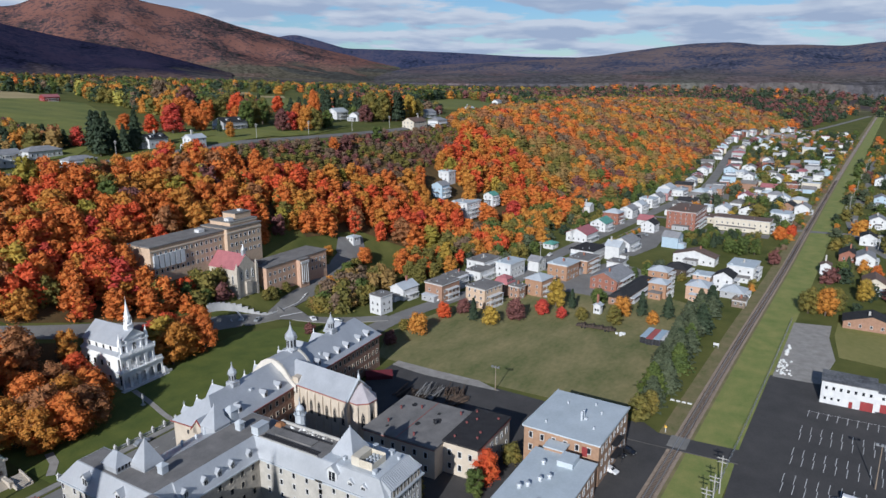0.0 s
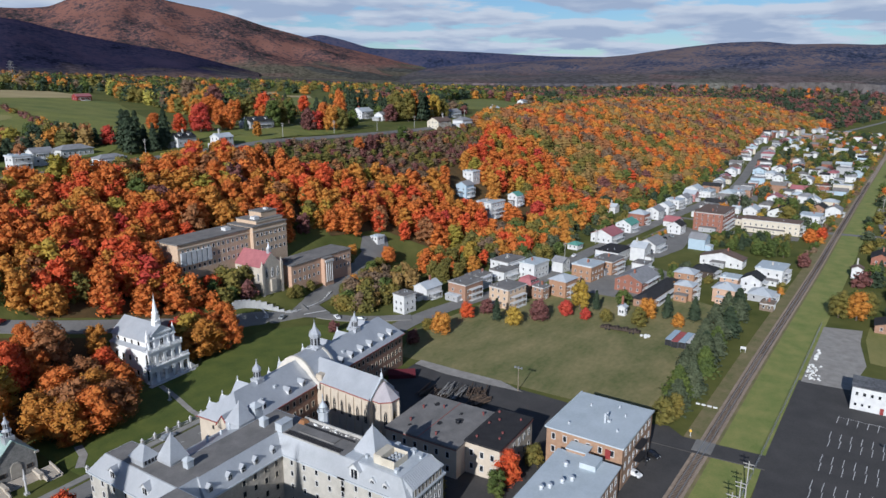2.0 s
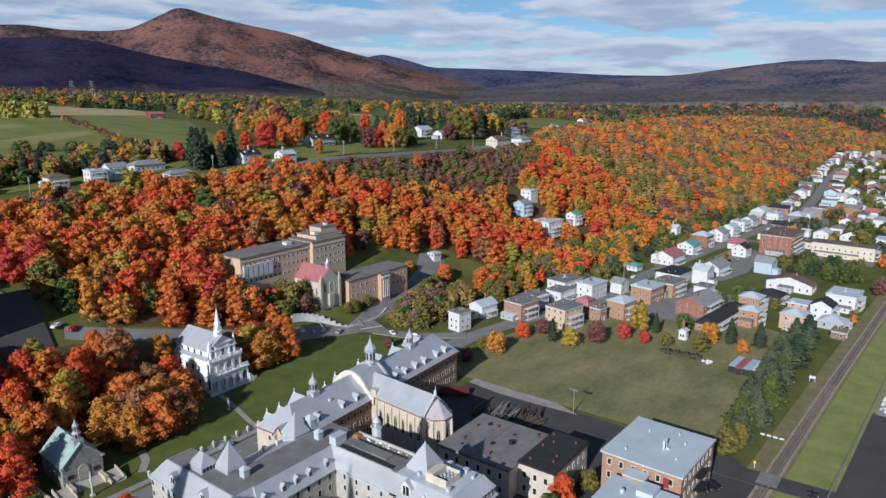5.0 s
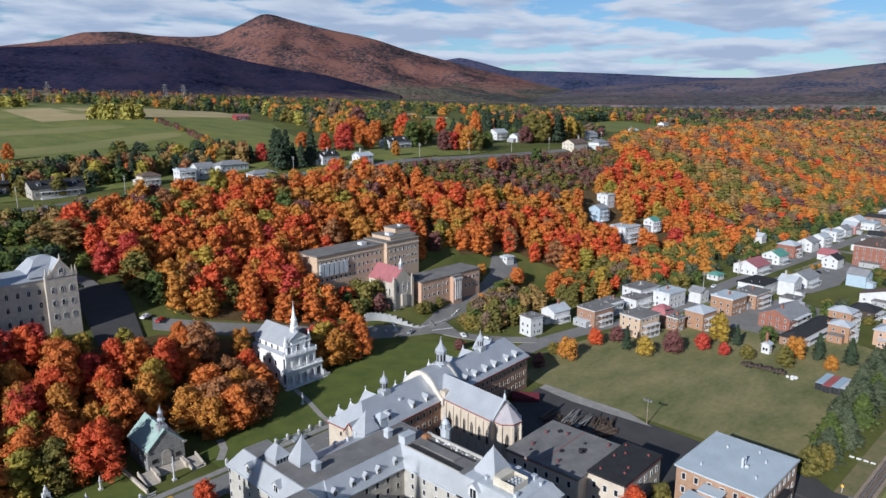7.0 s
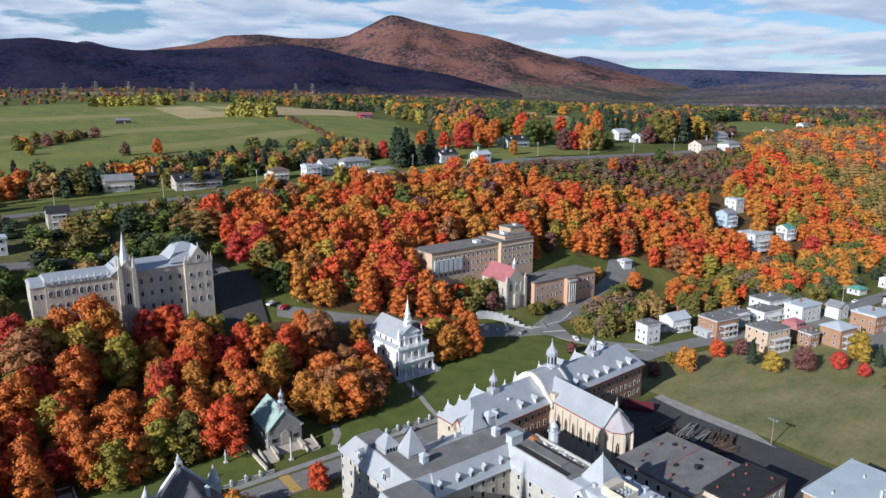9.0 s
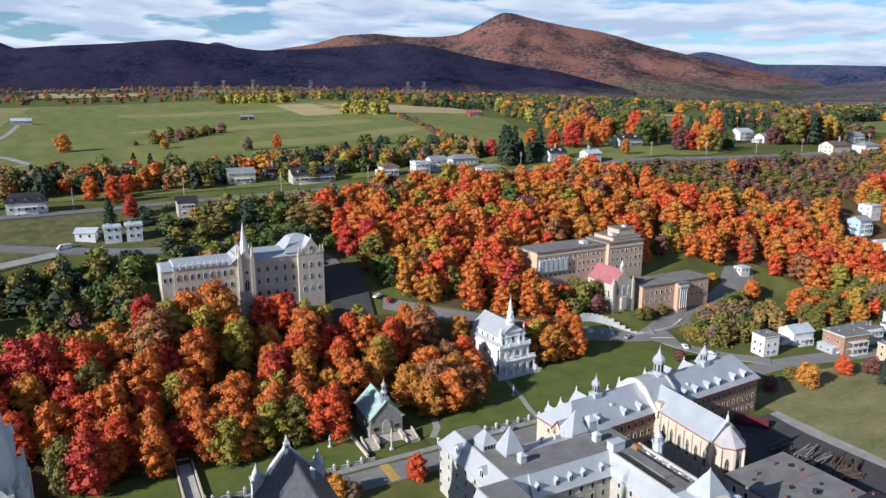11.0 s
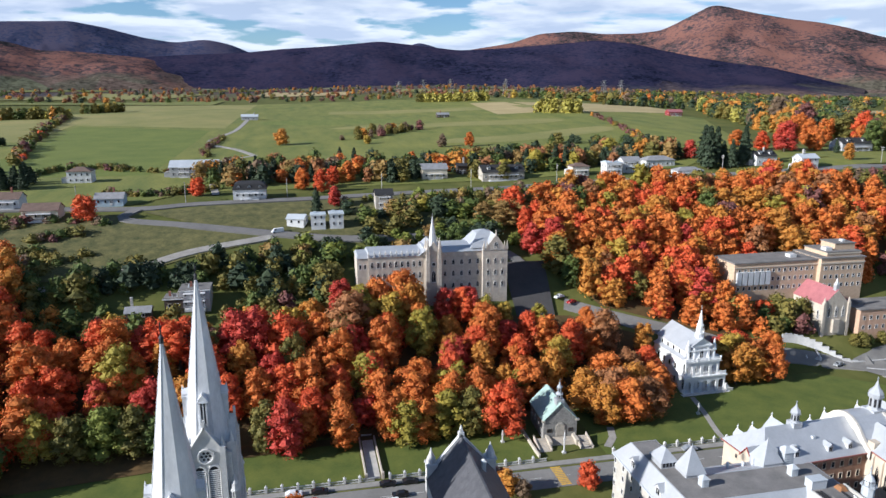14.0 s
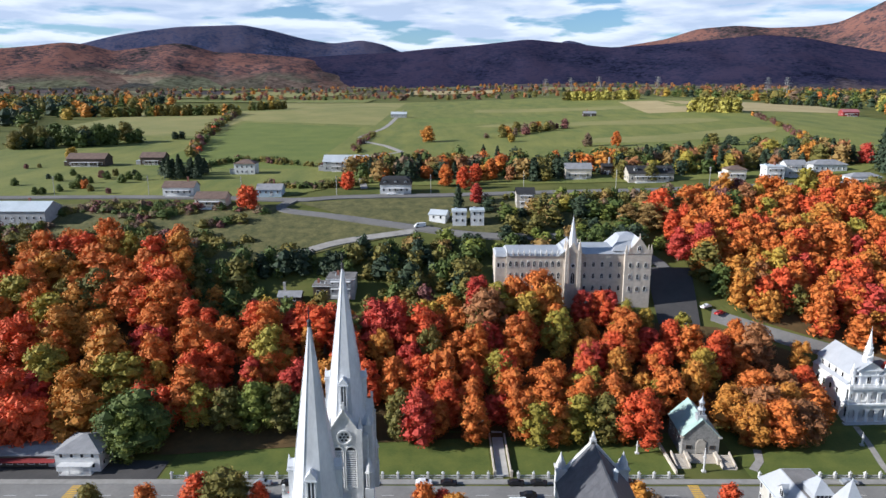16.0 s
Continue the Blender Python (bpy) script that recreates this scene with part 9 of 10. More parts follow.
def bulk_bag(x, y, s, rng=random.Random(4)):
    def lump(bm):
        bmesh.ops.create_icosphere(bm, subdivisions=2, radius=s)
        for v in bm.verts:
            v.co *= 1 + 0.16 * noise.noise(v.co * 1.7 + Vector((x, y, 0)))
            v.co.z = max(v.co.z * 0.85, -0.6 * s)
    ob = solid("bulk_bag", None, rock_bag, lump)
    ob.matrix_world = pose(x, y, 0.65 * s, 0, 0, rng.random() * 90)
    tagged(ob, "white filled bulk bag on the gravel", "bag", "bulk bags")


brng = random.Random(9)
for k in range(9):
    bulk_bag(257.2 + brng.uniform(-1.6, 1.6), 69.4 + brng.uniform(-1.8, 1.2), brng.uniform(0.45, 0.8))
for k in range(46):
    bulk_bag(247 + brng.uniform(0, 15), 11.4 - brng.uniform(0, 1.0) * brng.uniform(1.5, 6.5), brng.uniform(0.22, 0.55))
for k in range(5):
    bulk_bag(268 + 2.4 * k, 9.4 + brng.uniform(-0.5, 0.5), brng.uniform(0.6, 0.9))


def log_stack(x, y, rz, n, rows, long, material, label, seed):
    """Long timbers stacked on bearers; every timber its own piece."""
    rng2 = random.Random(seed)
    root = thing("timber_stack", x, y, 0, rz, label, "timber")
    beam = shared("beam", lambda bm: box(bm, -long / 2, -0.17, -0.13, long / 2, 0.17, 0.13), [material])
    for r in range(rows):
        for k in range(n):
            if rng2.random() < 0.1 + 0.14 * r:
                continue
            o = new("beam", beam)
            o.parent = root
            o.matrix_local = pose(rng2.uniform(-1.6, 1.6), (k - n / 2) * 0.66 + rng2.uniform(-0.25, 0.25), 0.42 + 0.3 * r + rng2.uniform(0, 0.08), rng2.uniform(-8, 8), rng2.uniform(-1.2, 1.2), rng2.gauss(0, 4.5)) @ Matrix.Diagonal((rng2.uniform(0.55, 1.1), rng2.uniform(0.6, 1.3), 1, 1))
    for bx in (-long * 0.3, long * 0.3):
        solid("bearer", root, dark_wood, lambda bm: box(bm, bx - 0.15, -n * 0.32, 0, bx + 0.15, n * 0.32, 0.28))


old_timber = mat("old dark timber", (0.17, 0.115, 0.08), (0.06, 0.045, 0.036), 0.6, 0.9, bump=0.3, rand=0.5)
log_stack(174, 107.2, 6, 11, 4, 9.0, mat("silvered timber", (0.30, 0.285, 0.27), (0.07, 0.062, 0.056), 0.7, 0.9, bump=0.3, rand=0.6), "loose stack of weathered grey beams in the yard", 1)
log_stack(178.0, 100.4, 22, 10, 4, 7.0, old_timber, "untidy heap of brown timbers in the yard", 2)
log_stack(166, 108.6, 2, 10, 3, 8.5, dark_wood, "stack of dark old timbers in the yard", 3)
log_stack(170.5, 114.0, 8, 8, 3, 8.5, old_timber, "heap of dark beams beside the college", 4)
log_stack(173.4, 97.0, -12, 7, 3, 6.5, old_timber, "scattered dark boards at the yard edge", 5)


def yard_tent():
    root = thing("red_shelter", 176.2, 129.0, 0, -52, "low dark red canvas shelter", "shelter")

    def cover(bm):
        gable_wall(bm, -4.6, -2.4, 4.6, 2.4, 0, 1.4, 2.6, "x")
    solid("cover", root, mat("dark red canvas", (0.13, 0.02, 0.03), (0.08, 0.014, 0.02), 2, 0.8), cover)


yard_tent()


def white_depot():
    root = thing("white_depot", 231.6, -2.4, 0, 0, "white painted depot with dark roof and red doors", "building")
    solid("wall", root, white_paint, lambda bm: (box(bm, 0, -15, -0.2, 9.4, 0, 7.4), box(bm, 1.2, -34, -0.2, 9.0, -15, 6.2)))
    solid("roof", root, mat("patched black roof", (0.045, 0.044, 0.048), (0.20, 0.205, 0.215), 5.0, 0.8), lambda bm: (box(bm, -0.25, -15.2, 7.4, 9.65, 0.25, 7.7), box(bm, 0.95, -34.2, 6.2, 9.25, -15.2, 6.45)), "black roof with grey patches")
    window_row(root, -14.4, -0.4, 7, 5.4, 0.95, 1.3, "-x", -0.02)
    window_row(root, -6.0, -0.4, 3, 1.9, 0.85, 1.0, "-x", -0.02)
    window_row(root, -33, -15.5, 7, 4.7, 0.95, 1.2, "-x", 1.18)
    for y, half, tall in ((-8.4, 0.5, 2.1), (-12.6, 1.7, 3.0), (-17.5, 1.3, 2.8), (-22.5, 1.5, 2.8), (-28, 1.5, 2.8)):
        x = -0.09 if y > -15 else 1.11
        solid("door", root, red_paint, lambda bm: [box(bm, x, y - half, 0, x + 0.07, y + half, tall)] + [box(bm, x - 0.02, y - half, 0.1 + tall * q / 4, x, y + half, 0.14 + tall * q / 4) for q in range(1, 4)], "red door")


white_depot()


def shop_terrace():
    root = thing("shop_kiosk", -112, 172, 0, 0, "low dark shop row with awnings beside the street", "shop")
    solid("wall", root, dark_wood, lambda bm: box(bm, -18, -3, 0, 8, 6, 3.4))
    solid("roof", root, shingle_grey, lambda bm: (box(bm, -18.4, -3.4, 3.4, 8.4, 6.4, 3.7), frustum(bm, (-18.4, -3.4, 8.4, 6.4), 3.7, (-15, 0, 5, 3), 4.8)), "grey roof")
    solid("awning", root, red_paint, lambda bm: box(bm, -17, -5.4, 2.5, 7, -3, 2.65), "dark red awning")
    window_row(root, -17, 7, 8, 1.5, 1.8, 1.6, "-y", -3.02)


shop_terrace()

# conifers beside the railway
for k, x in enumerate((201, 207, 213, 219, 226, 232, 239, 246, 253, 260, 267, 275, 283, 291, 298, 306)):
    tree(x, 42.6 + 1.6 * math.sin(k * 2.1), 10.5 + 2.0 * math.sin(k * 1.3), ("pine", "green", "pine", "spruce")[k % 4], "conifer", 1.75, where="in a row beside the railway")
    if k > 4:
        tree(x + 3, 47.4 + 1.2 * math.sin(k * 1.7), 8.5 + 1.5 * math.sin(k * 2.3), "pine", "conifer", 1.7, where="in a row beside the railway")


def pylon(x, y, tall):
    root = thing("power_pylon", x, y, height(x, y), 20, "tall steel lattice power pylon", "pylon", "power pylons")

    def lattice(bm):
        def bar(a, b, w=0.2):
            a, b = Vector(a), Vector(b)
            m = bmesh.ops.create_cone(bm, cap_ends=False, segments=4, radius1=w, radius2=w, depth=(b - a).length)
            bmesh.ops.transform(bm, matrix=Matrix.Translation((a + b) / 2) @ (b - a).to_track_quat("Z", "Y").to_matrix().to_4x4(), verts=m["verts"])
        t = tall
        for sx in (-1, 1):
            for sy in (-1, 1):
                bar((sx * 0.13 * t, sy * 0.13 * t, 0), (sx * 0.03 * t, sy * 0.03 * t, t))
        for k in range(6):
            a, b = 0.13 - 0.1 * k / 6, 0.13 - 0.1 * (k + 1) / 6
            for sy in (-1, 1):
                bar((-a * t, sy * a * t, t * k / 6), (b * t, sy * b * t, t * (k + 1) / 6), 0.10)
                bar((a * t, sy * a * t, t * k / 6), (-b * t, sy * b * t, t * (k + 1) / 6), 0.16)
        for z, w in ((0.7, 0.30), (0.83, 0.25), (0.96, 0.20)):
            bar((-w * t, 0, z * t), (w * t, 0, z * t), 0.18)
            bar((-w * t, 0, z * t), (0, 0, (z + 0.05) * t), 0.16)
            bar((w * t, 0, z * t), (0, 0, (z + 0.05) * t), 0.16)
    solid("lattice", root, pole_grey, lattice)


for az, r in ((26.1, 1500), (24.8, 1560), (12.5, 1700), (10.3, 1650), (8.3, 1640), (17, 1660)):
    pylon(r * math.sin(radians(az)), r * math.cos(radians(az)), 38)

# ---- the woods ----


def inside(x, y, poly):
    hit = False
    for (x0, y0), (x1, y1) in zip(poly, poly[1:] + poly[:1]):
        if (y0 > y) != (y1 > y) and x < (x1 - x0) * (y - y0) / (y1 - y0) + x0:
            hit = not hit
    return hit


# places kept clear of trees: buildings, yards and roads
CLEAR = [[(14, 238), (80, 238), (80, 262), (14, 262)], [(76, 230), (98, 230), (101, 264), (76, 264)], [(166, 229), (228, 229), (228, 250), (166, 250)], [(194, 207), (210, 207), (210, 238), (194, 238)], [(209, 208), (255, 211), (255, 232), (209, 230)],
         [(122, 188), (144, 188), (144, 219), (122, 219)], [(63, 160), (83, 160), (83, 191), (63, 191)], [(-62, 233), (-30, 238), (-30, 252), (-62, 248)],
         [(200, 150), (232, 150), (222, 172), (212, 186), (214, 203), (262, 212), (306, 222), (306, 234), (262, 226), (204, 210)], [(228, 150), (306, 146), (306, 172), (228, 176)], [(12, 160), (20, 160), (20, 190), (12, 190)],
         [(-5, 280), (25, 280), (25, 305), (-5, 305)], [(96, 226), (150, 210), (200, 199), (206, 213), (150, 222), (98, 244)], [(30, 306), (48, 306), (48, 322), (30, 322)], [(684, 396), (735, 346), (920, 400), (1060, 575), (1040, 600), (880, 560), (750, 470)],
         [(683, 731), (728, 680), (602, 526), (560, 490), (530, 510), (605, 625)], [(745, 863), (815, 951), (874, 900), (807, 826)], [(777, 789), (807, 760), (739, 691), (722, 731)]]


def scatter(rng, poly, gap, homes=0):
    """Places in a field of that outline, none nearer to another than about the gap."""
    xs, ys = [p[0] for p in poly], [p[1] for p in poly]
    nx, ny = int((max(xs) - min(xs)) / gap) + 1, int((max(ys) - min(ys)) / gap) + 1
    for i in range(nx):
        for j in range(ny):
            x = min(xs) + (i + 0.5 * (j % 2) + rng.uniform(-0.55, 0.55)) * gap
            y = min(ys) + (j + rng.uniform(-0.5, 0.5)) * gap
            if inside(x, y, poly) and not any(inside(x, y, c) for c in CLEAR) and not (homes and any((x - p * 0.985) ** 2 + (y - q * 0.985) ** 2 < homes ** 2 for p, q in HOMES)):
                yield x, y


def along(rng, points, gap, width):
    """Places in a row along a line, as in a hedge."""
    for p in smooth_line(points, gap):
        yield p.x + rng.uniform(-width, width), p.y + rng.uniform(-width, width)


def stand(name, poly, gap, weights, tall, templates, rng, label, lift=0.0, wide=(0.9, 1.25), grove=0.0, homes=0, places=None):
    """A whole wood in one mesh: every tree its own shape, turn, size and colour."""
    vs, fs, ms, n = [], [], [], 0
    keys = list(weights)
    for x, y in places or scatter(rng, poly, gap, homes):
        v, f = templates[rng.randrange(len(templates))]
        a, h, w = rng.random() * 6.2832, rng.uniform(*tall), rng.uniform(*wide)
        # neighbours tend to one colour
        shade = noise.noise((x / 38, y / 38, 3.1)) * 1.7
        k = pick(rng, {q: weights[q] * math.exp(-((i / len(keys) - 0.5) * 2 - shade * 1.6) ** 2 * grove) for i, q in enumerate(keys)})
        c, s = math.cos(a) * h * w, math.sin(a) * h * w
        p = np.stack([v[:, 0] * c - v[:, 1] * s + x, v[:, 0] * s + v[:, 1] * c + y, v[:, 2] * h + height(x, y) - 0.12 * h + lift], 1)
        vs.append(p)
        fs.append(f + n)
        ms.append(np.full(len(f), LEAF_KEYS.index(k)))
        n += len(v)
    if not vs:
        return
    ob = from_arrays(name, np.concatenate(vs), np.concatenate(fs), [LEAF[k] for k in LEAF_KEYS], indices=np.concatenate(ms))
    tagged(ob, label, "woodland", kind="stuff")
    return len(vs)


FINE = [crown_mesh(70 + s, 900, 0.0195, 26 + s % 4, 0.30 + 0.03 * (s % 3)) for s in range(6)]
MID = [crown_mesh(60 + s, 430, 0.0255, 22 + s % 3, 0.27 + 0.03 * (s % 3)) for s in range(8)]
SMALL = [crown_mesh(80 + s, 84, 0.060, 8, 0.36 + 0.05 * (s % 2)) for s in range(5)]
LITE = [crown_mesh(85 + s, 40, 0.080, 5, 0.38) for s in range(5)]
CANOPY = [crown_mesh(120 + s, 100, 0.049, 42, 0.36 + 0.04 * (s % 3)) for s in range(6)]
SCARP_TREE = [crown_mesh(130 + s, 38, 0.080, 40, 0.40) for s in range(5)]
TINY = [crown_mesh(90 + s, 22, 0.105, 3, 0.40) for s in range(5)]
BUSH = [crown_mesh(95 + s, 40, 0.12, 5, 0.75) for s in range(3)]
FIR = [crown_mesh(98 + s, 260, 0.052, spread=0.29, cone=True) for s in range(2)]

litter = mat("fallen leaves", (0.135, 0.080, 0.030), (0.065, 0.046, 0.018), 6, 0.95, grain=3.0, bump=0.2)
for name, outline, label in (("grove", [(-96, 176), (-78, 175), (-30, 181), (14, 185), (60, 186), (84, 192), (117, 197), (121, 222), (98, 232), (14, 236), (-60, 228), (-96, 240)], "leaf litter under the maples"),
                             ("west_wood", [(-360, 176), (-96, 176), (-96, 240), (-130, 258), (-360, 262)], "leaf litter under the maples"),
                             ("hillside", [(112, 236), (165, 214), (165, 252), (262, 252), (262, 236), (300, 232), (330, 206), (400, 198), (520, 190), (520, 280), (380, 276), (310, 290), (262, 306), (140, 314), (112, 304), (100, 264)], "leaf litter on the wooded hillside"),
                             ("scarp", [(520, 175), (700, 158), (880, 152), (1150, 162), (1500, 74), (1900, 20), (1900, 330), (880, 350), (700, 352), (560, 318), (520, 300)], "leaf litter on the far scarp")):
    drape("ground_" + name, outline, litter, 0.25, 14 if name != "scarp" else 40, label, "forest floor")
rng = random.Random(11)
# single trees between the street lawns and the seminary
GROVE = [(-78, 188), (-56, 190), (-26, 187), (-10, 179), (14, 178), (60, 179.5), (82, 188), (86, 210), (122, 212), (122, 222), (98, 236), (78, 234), (14, 236), (-22, 224), (-62, 222), (-90, 230), (-96, 178)]
for x, y in scatter(rng, GROVE, 7.7):
    shade = noise.noise((x / 24, y / 24, 1.7))
    w = dict(AUTUMN)
    w["olive"], w["green"] = w["olive"] * (1.5 if shade < -0.12 else 0.7), w["green"] * (1.2 if shade < -0.12 else 0.4)
    w["red"], w["scarlet"] = w["red"] * (2 if shade > 0.12 else 1), w["scarlet"] * (1.6 if shade > 0.12 else 1)
    if rng.random() < 0.13:
        continue
    tree(x, y, rng.uniform(11.5, 18.5) + (3.2 if y > 205 and 8 < x < 46 else 0), pick(rng, w), wide=rng.uniform(0.85, 1.2), rng=rng)

for x, y, h, c in ((90, 180.5, 14, "amber"), (97, 180, 15, "orange"), (104, 181.5, 14.5, "rust"), (95, 188, 16, "rust"), (103.5, 190, 16, "amber"), (111, 191, 14, "orange"), (87.5, 190, 15, "amber"), (98, 199, 16, "orange"), (107, 201, 15, "rust"), (115, 204, 13, "scarlet")):
    tree(x, y, h, c, wide=rng.uniform(1.15, 1.3), rng=rng, where="beside the white chapel")
for x, y, h, c in ((-87, 173.5, 16, "leafgreen"), (-84, 179, 15, "leafgreen"), (-72, 188, 15, "lime"), (-64, 187, 14, "olive"), (-55.5, 187.5, 16, "leafgreen"), (-48, 188, 15, "olive"), (-40, 187, 15, "green"), (-33, 185, 13, "olive"), (-26, 185, 12, "lime"), (-77, 190, 13, "scarlet"), (27.5, 180.5, 14.5, "lime"), (40, 184, 15, "lime"), (47.5, 183.5, 15, "olive"), (9, 189, 12, "green")):
    tree(x, y, h, c, wide=1.15, rng=rng, where="at the foot of the slope")
stand("west_wood", [(-190, 168), (-128, 168), (-96, 178), (-92, 262), (-130, 268), (-200, 262)], 8.2, {"red": 0.7, "scarlet": 2.2, "orange": 4.2, "amber": 2.4, "lime": 0.6, "olive": 0.4}, (14, 20), FINE, rng, "dense red and orange autumn maples", grove=1.0)
stand("seminary_wood", [(100, 236), (122, 222), (165, 214), (165, 252), (262, 252), (262, 302), (140, 312), (112, 304), (90, 292), (100, 262)], 6.6, HILLSIDE, (12, 18.5), MID, rng, "dense orange and red maples on the hillside", grove=1.0)
stand("residence_wood", [(229, 232), (262, 236), (262, 254), (229, 254)], 8.0, HILLSIDE, (9, 13), MID, rng, "orange maples beside the brick residence", grove=1.0)
stand("hillside_wood", [(262, 232), (300, 228), (330, 205), (400, 200), (520, 190), (520, 286), (500, 272), (430, 253), (379, 245), (350, 249), (327, 260), (296, 267), (278, 284), (262, 304)], 6.8, HILLSIDE, (11.5, 17.5), MID, rng, "dense orange maples on the hillside", grove=1.0, homes=14)
stand("street_wood", [(268, 178), (330, 165), (330, 206), (300, 212)], 7.0, {"scarlet": 1.3, "orange": 2.0, "amber": 2.0, "yellow": 0.6, "olive": 2.2, "green": 1.0, "spruce": 0.7, "grey": 0.6}, (7, 12), MID, rng, "mixed autumn trees above the houses", grove=0.6)
stand("village_wood", [(330, 165), (400, 162), (520, 160), (520, 192), (330, 205)], 8.0, {"scarlet": 0.9, "orange": 2.0, "amber": 2.0, "yellow": 0.7, "olive": 2.2, "green": 1.1, "spruce": 0.8, "grey": 0.7}, (8, 13), SMALL, rng, "mixed trees above the village roofs", grove=0.8)
stand("scarp_wood", [(520, 168), (700, 152), (880, 152), (880, 336), (700, 338), (560, 318), (520, 305)], 8.2, SCARP, (9, 15), CANOPY, rng, "long orange and brown wooded scarp", grove=2.4, wide=(1.05, 1.4))
stand("far_scarp_wood", [(880, 152), (1150, 162), (1480, 80), (1480, 338), (1300, 340), (880, 350)], 10.5, SCARP_FAR, (11, 15), SCARP_TREE, rng, "far wooded scarp in rust colours", grove=2.6, wide=(1.15, 1.5))
# dark crowns here carry a cloud's shadow in their leaf colours
stand("dark_scarp_wood", [(1480, 80), (1900, 10), (1900, 330), (1480, 338)], 14, {"maroon": 2, "spruce": 4, "olive": 0.3}, (12, 17), TINY, rng, "wood at the end of the scarp, coloured dark for cloud shadow")
stand("bank_shrubs", [(90, 296), (112, 308), (262, 306), (262, 314), (90, 327), (20, 325), (20, 305)], 4.9, {"olive": 3, "ochre": 1.2, "lime": 0.5, "leafgreen": 0.8, "green": 1.2, "grey": 0.8, "spruce": 0.3}, (3, 7), LITE, rng, "dark green shrubs and saplings below the hilltop road", grove=0.6)
stand("brown_bank_shrubs", [(262, 306), (280, 288), (298, 270), (328, 263), (352, 252), (380, 248), (430, 256), (500, 275), (540, 290), (540, 303), (470, 302), (331, 307), (262, 314)], 4.9, {"maroon": 4.0, "grey": 2.6, "rust": 0.6, "olive": 0.8}, (2.2, 5), LITE, rng, "brownish shrubs below the hilltop road", grove=1.2, wide=(1.1, 1.6))
stand("seminary_shrubs", [(-20, 262), (10, 264), (90, 264), (92, 298), (50, 318), (22, 304), (24, 290), (-14, 276)], 7.4, {"olive": 3.0, "ochre": 1.6, "leafgreen": 0.8, "green": 1.8, "spruce": 0.8}, (4, 9), SMALL, rng, "green trees and shrubs behind the seminary", grove=0.7, wide=(1.0, 1.5))
for x, y, h, c, w in ((62, 266, 15, "green", 1.2), (71, 268, 14, "spruce", 1.1), (55, 268, 12, "green", 1.1), (88, 290, 12, "ochre", 1.6), (96, 294, 13, "ochre", 1.6), (104, 296, 12, "olive", 1.5), (80, 292, 11, "ochre", 1.4), (112, 300, 11, "ochre", 1.4)):
    tree(x, y, h, c, wide=w, rng=rng, where="behind the seminary")
stand("slope_trees", [(-92, 246), (-30, 254), (-14, 246), (12, 240), (12, 262), (-16, 272), (-70, 262), (-100, 256)], 5.6, {"spruce": 2.4, "green": 2.4, "olive": 2.2}, (5, 11), SMALL, rng, "dark green trees below the track")
stand("hill_garden", [(-92, 226), (-62, 222), (-22, 224), (12, 236), (12, 241), (-18, 244), (-28, 240), (-62, 232), (-92, 244)], 5.0, {"green": 3, "olive": 3, "amber": 0.5, "maroon": 0.4}, (4, 9), SMALL, rng, "green trees round the hill houses")
stand("house_shrubs", [(217, 180), (226, 178), (262, 182), (276, 206), (262, 209), (232, 203), (216, 199), (213, 190)], 4.8, {"olive": 4, "ochre": 3.0, "green": 1.0, "grey": 2.0}, (5, 11), SMALL, rng, "olive shrubs and saplings inside the curved drive")
stand("church_trees", [(160, 213), (193, 210), (194, 230), (166, 229), (160, 228)], 5.6, {"red": 1.4, "scarlet": 1.6, "orange": 1, "olive": 1.6, "green": 1.2, "maroon": 0.8}, (6, 11), SMALL, rng, "red and green trees below the brick residence")
stand("church_shrubs", [(206, 210), (226, 211), (240, 213), (240, 215), (212, 215), (206, 216)], 3.6, {"olive": 3, "green": 1.4, "amber": 1, "yellow": 0.6}, (2, 5), SMALL, rng, "shrubs before the church front")
# shrubs and small trees along the drives below the residence
for x, y, h, c in ((236, 206, 6, "olive"), (246, 208, 7, "amber"), (256, 210.5, 6, "olive"), (264, 211.5, 8, "green"), (273, 213, 7, "olive"), (283, 215, 9, "orange"), (258, 220, 5, "olive"), (264, 223.5, 6, "amber"), (208, 212.5, 5, "olive"), (211.5, 212, 6, "olive"), (215, 212.6, 4, "green"), (221, 213, 5, "olive")):
    tree(x, y, h, c, "round", 1.0, rng=rng, where="beside the drive")
# plateau
stand("garden_trees", [(-40, 372), (60, 360), (130, 364), (215, 372), (235, 402), (215, 424), (130, 424), (60, 418), (-30, 430), (-62, 400)], 9.5, {"olive": 3.0, "lime": 0.8, "green": 2.0, "spruce": 2.2, "rust": 0.6, "ochre": 0.9, "amber": 0.7, "orange": 0.3, "grey": 0.5}, (7, 13), SMALL, rng, "mixed trees behind the hilltop houses", grove=0.6, homes=10)
stand("garden_firs", [(-40, 364), (60, 356), (130, 360), (225, 376), (235, 402), (130, 412), (60, 406), (-30, 420)], 17, {"spruce": 3, "green": 0.4}, (9, 14), FIR, rng, "dark firs behind the hilltop houses", homes=10)
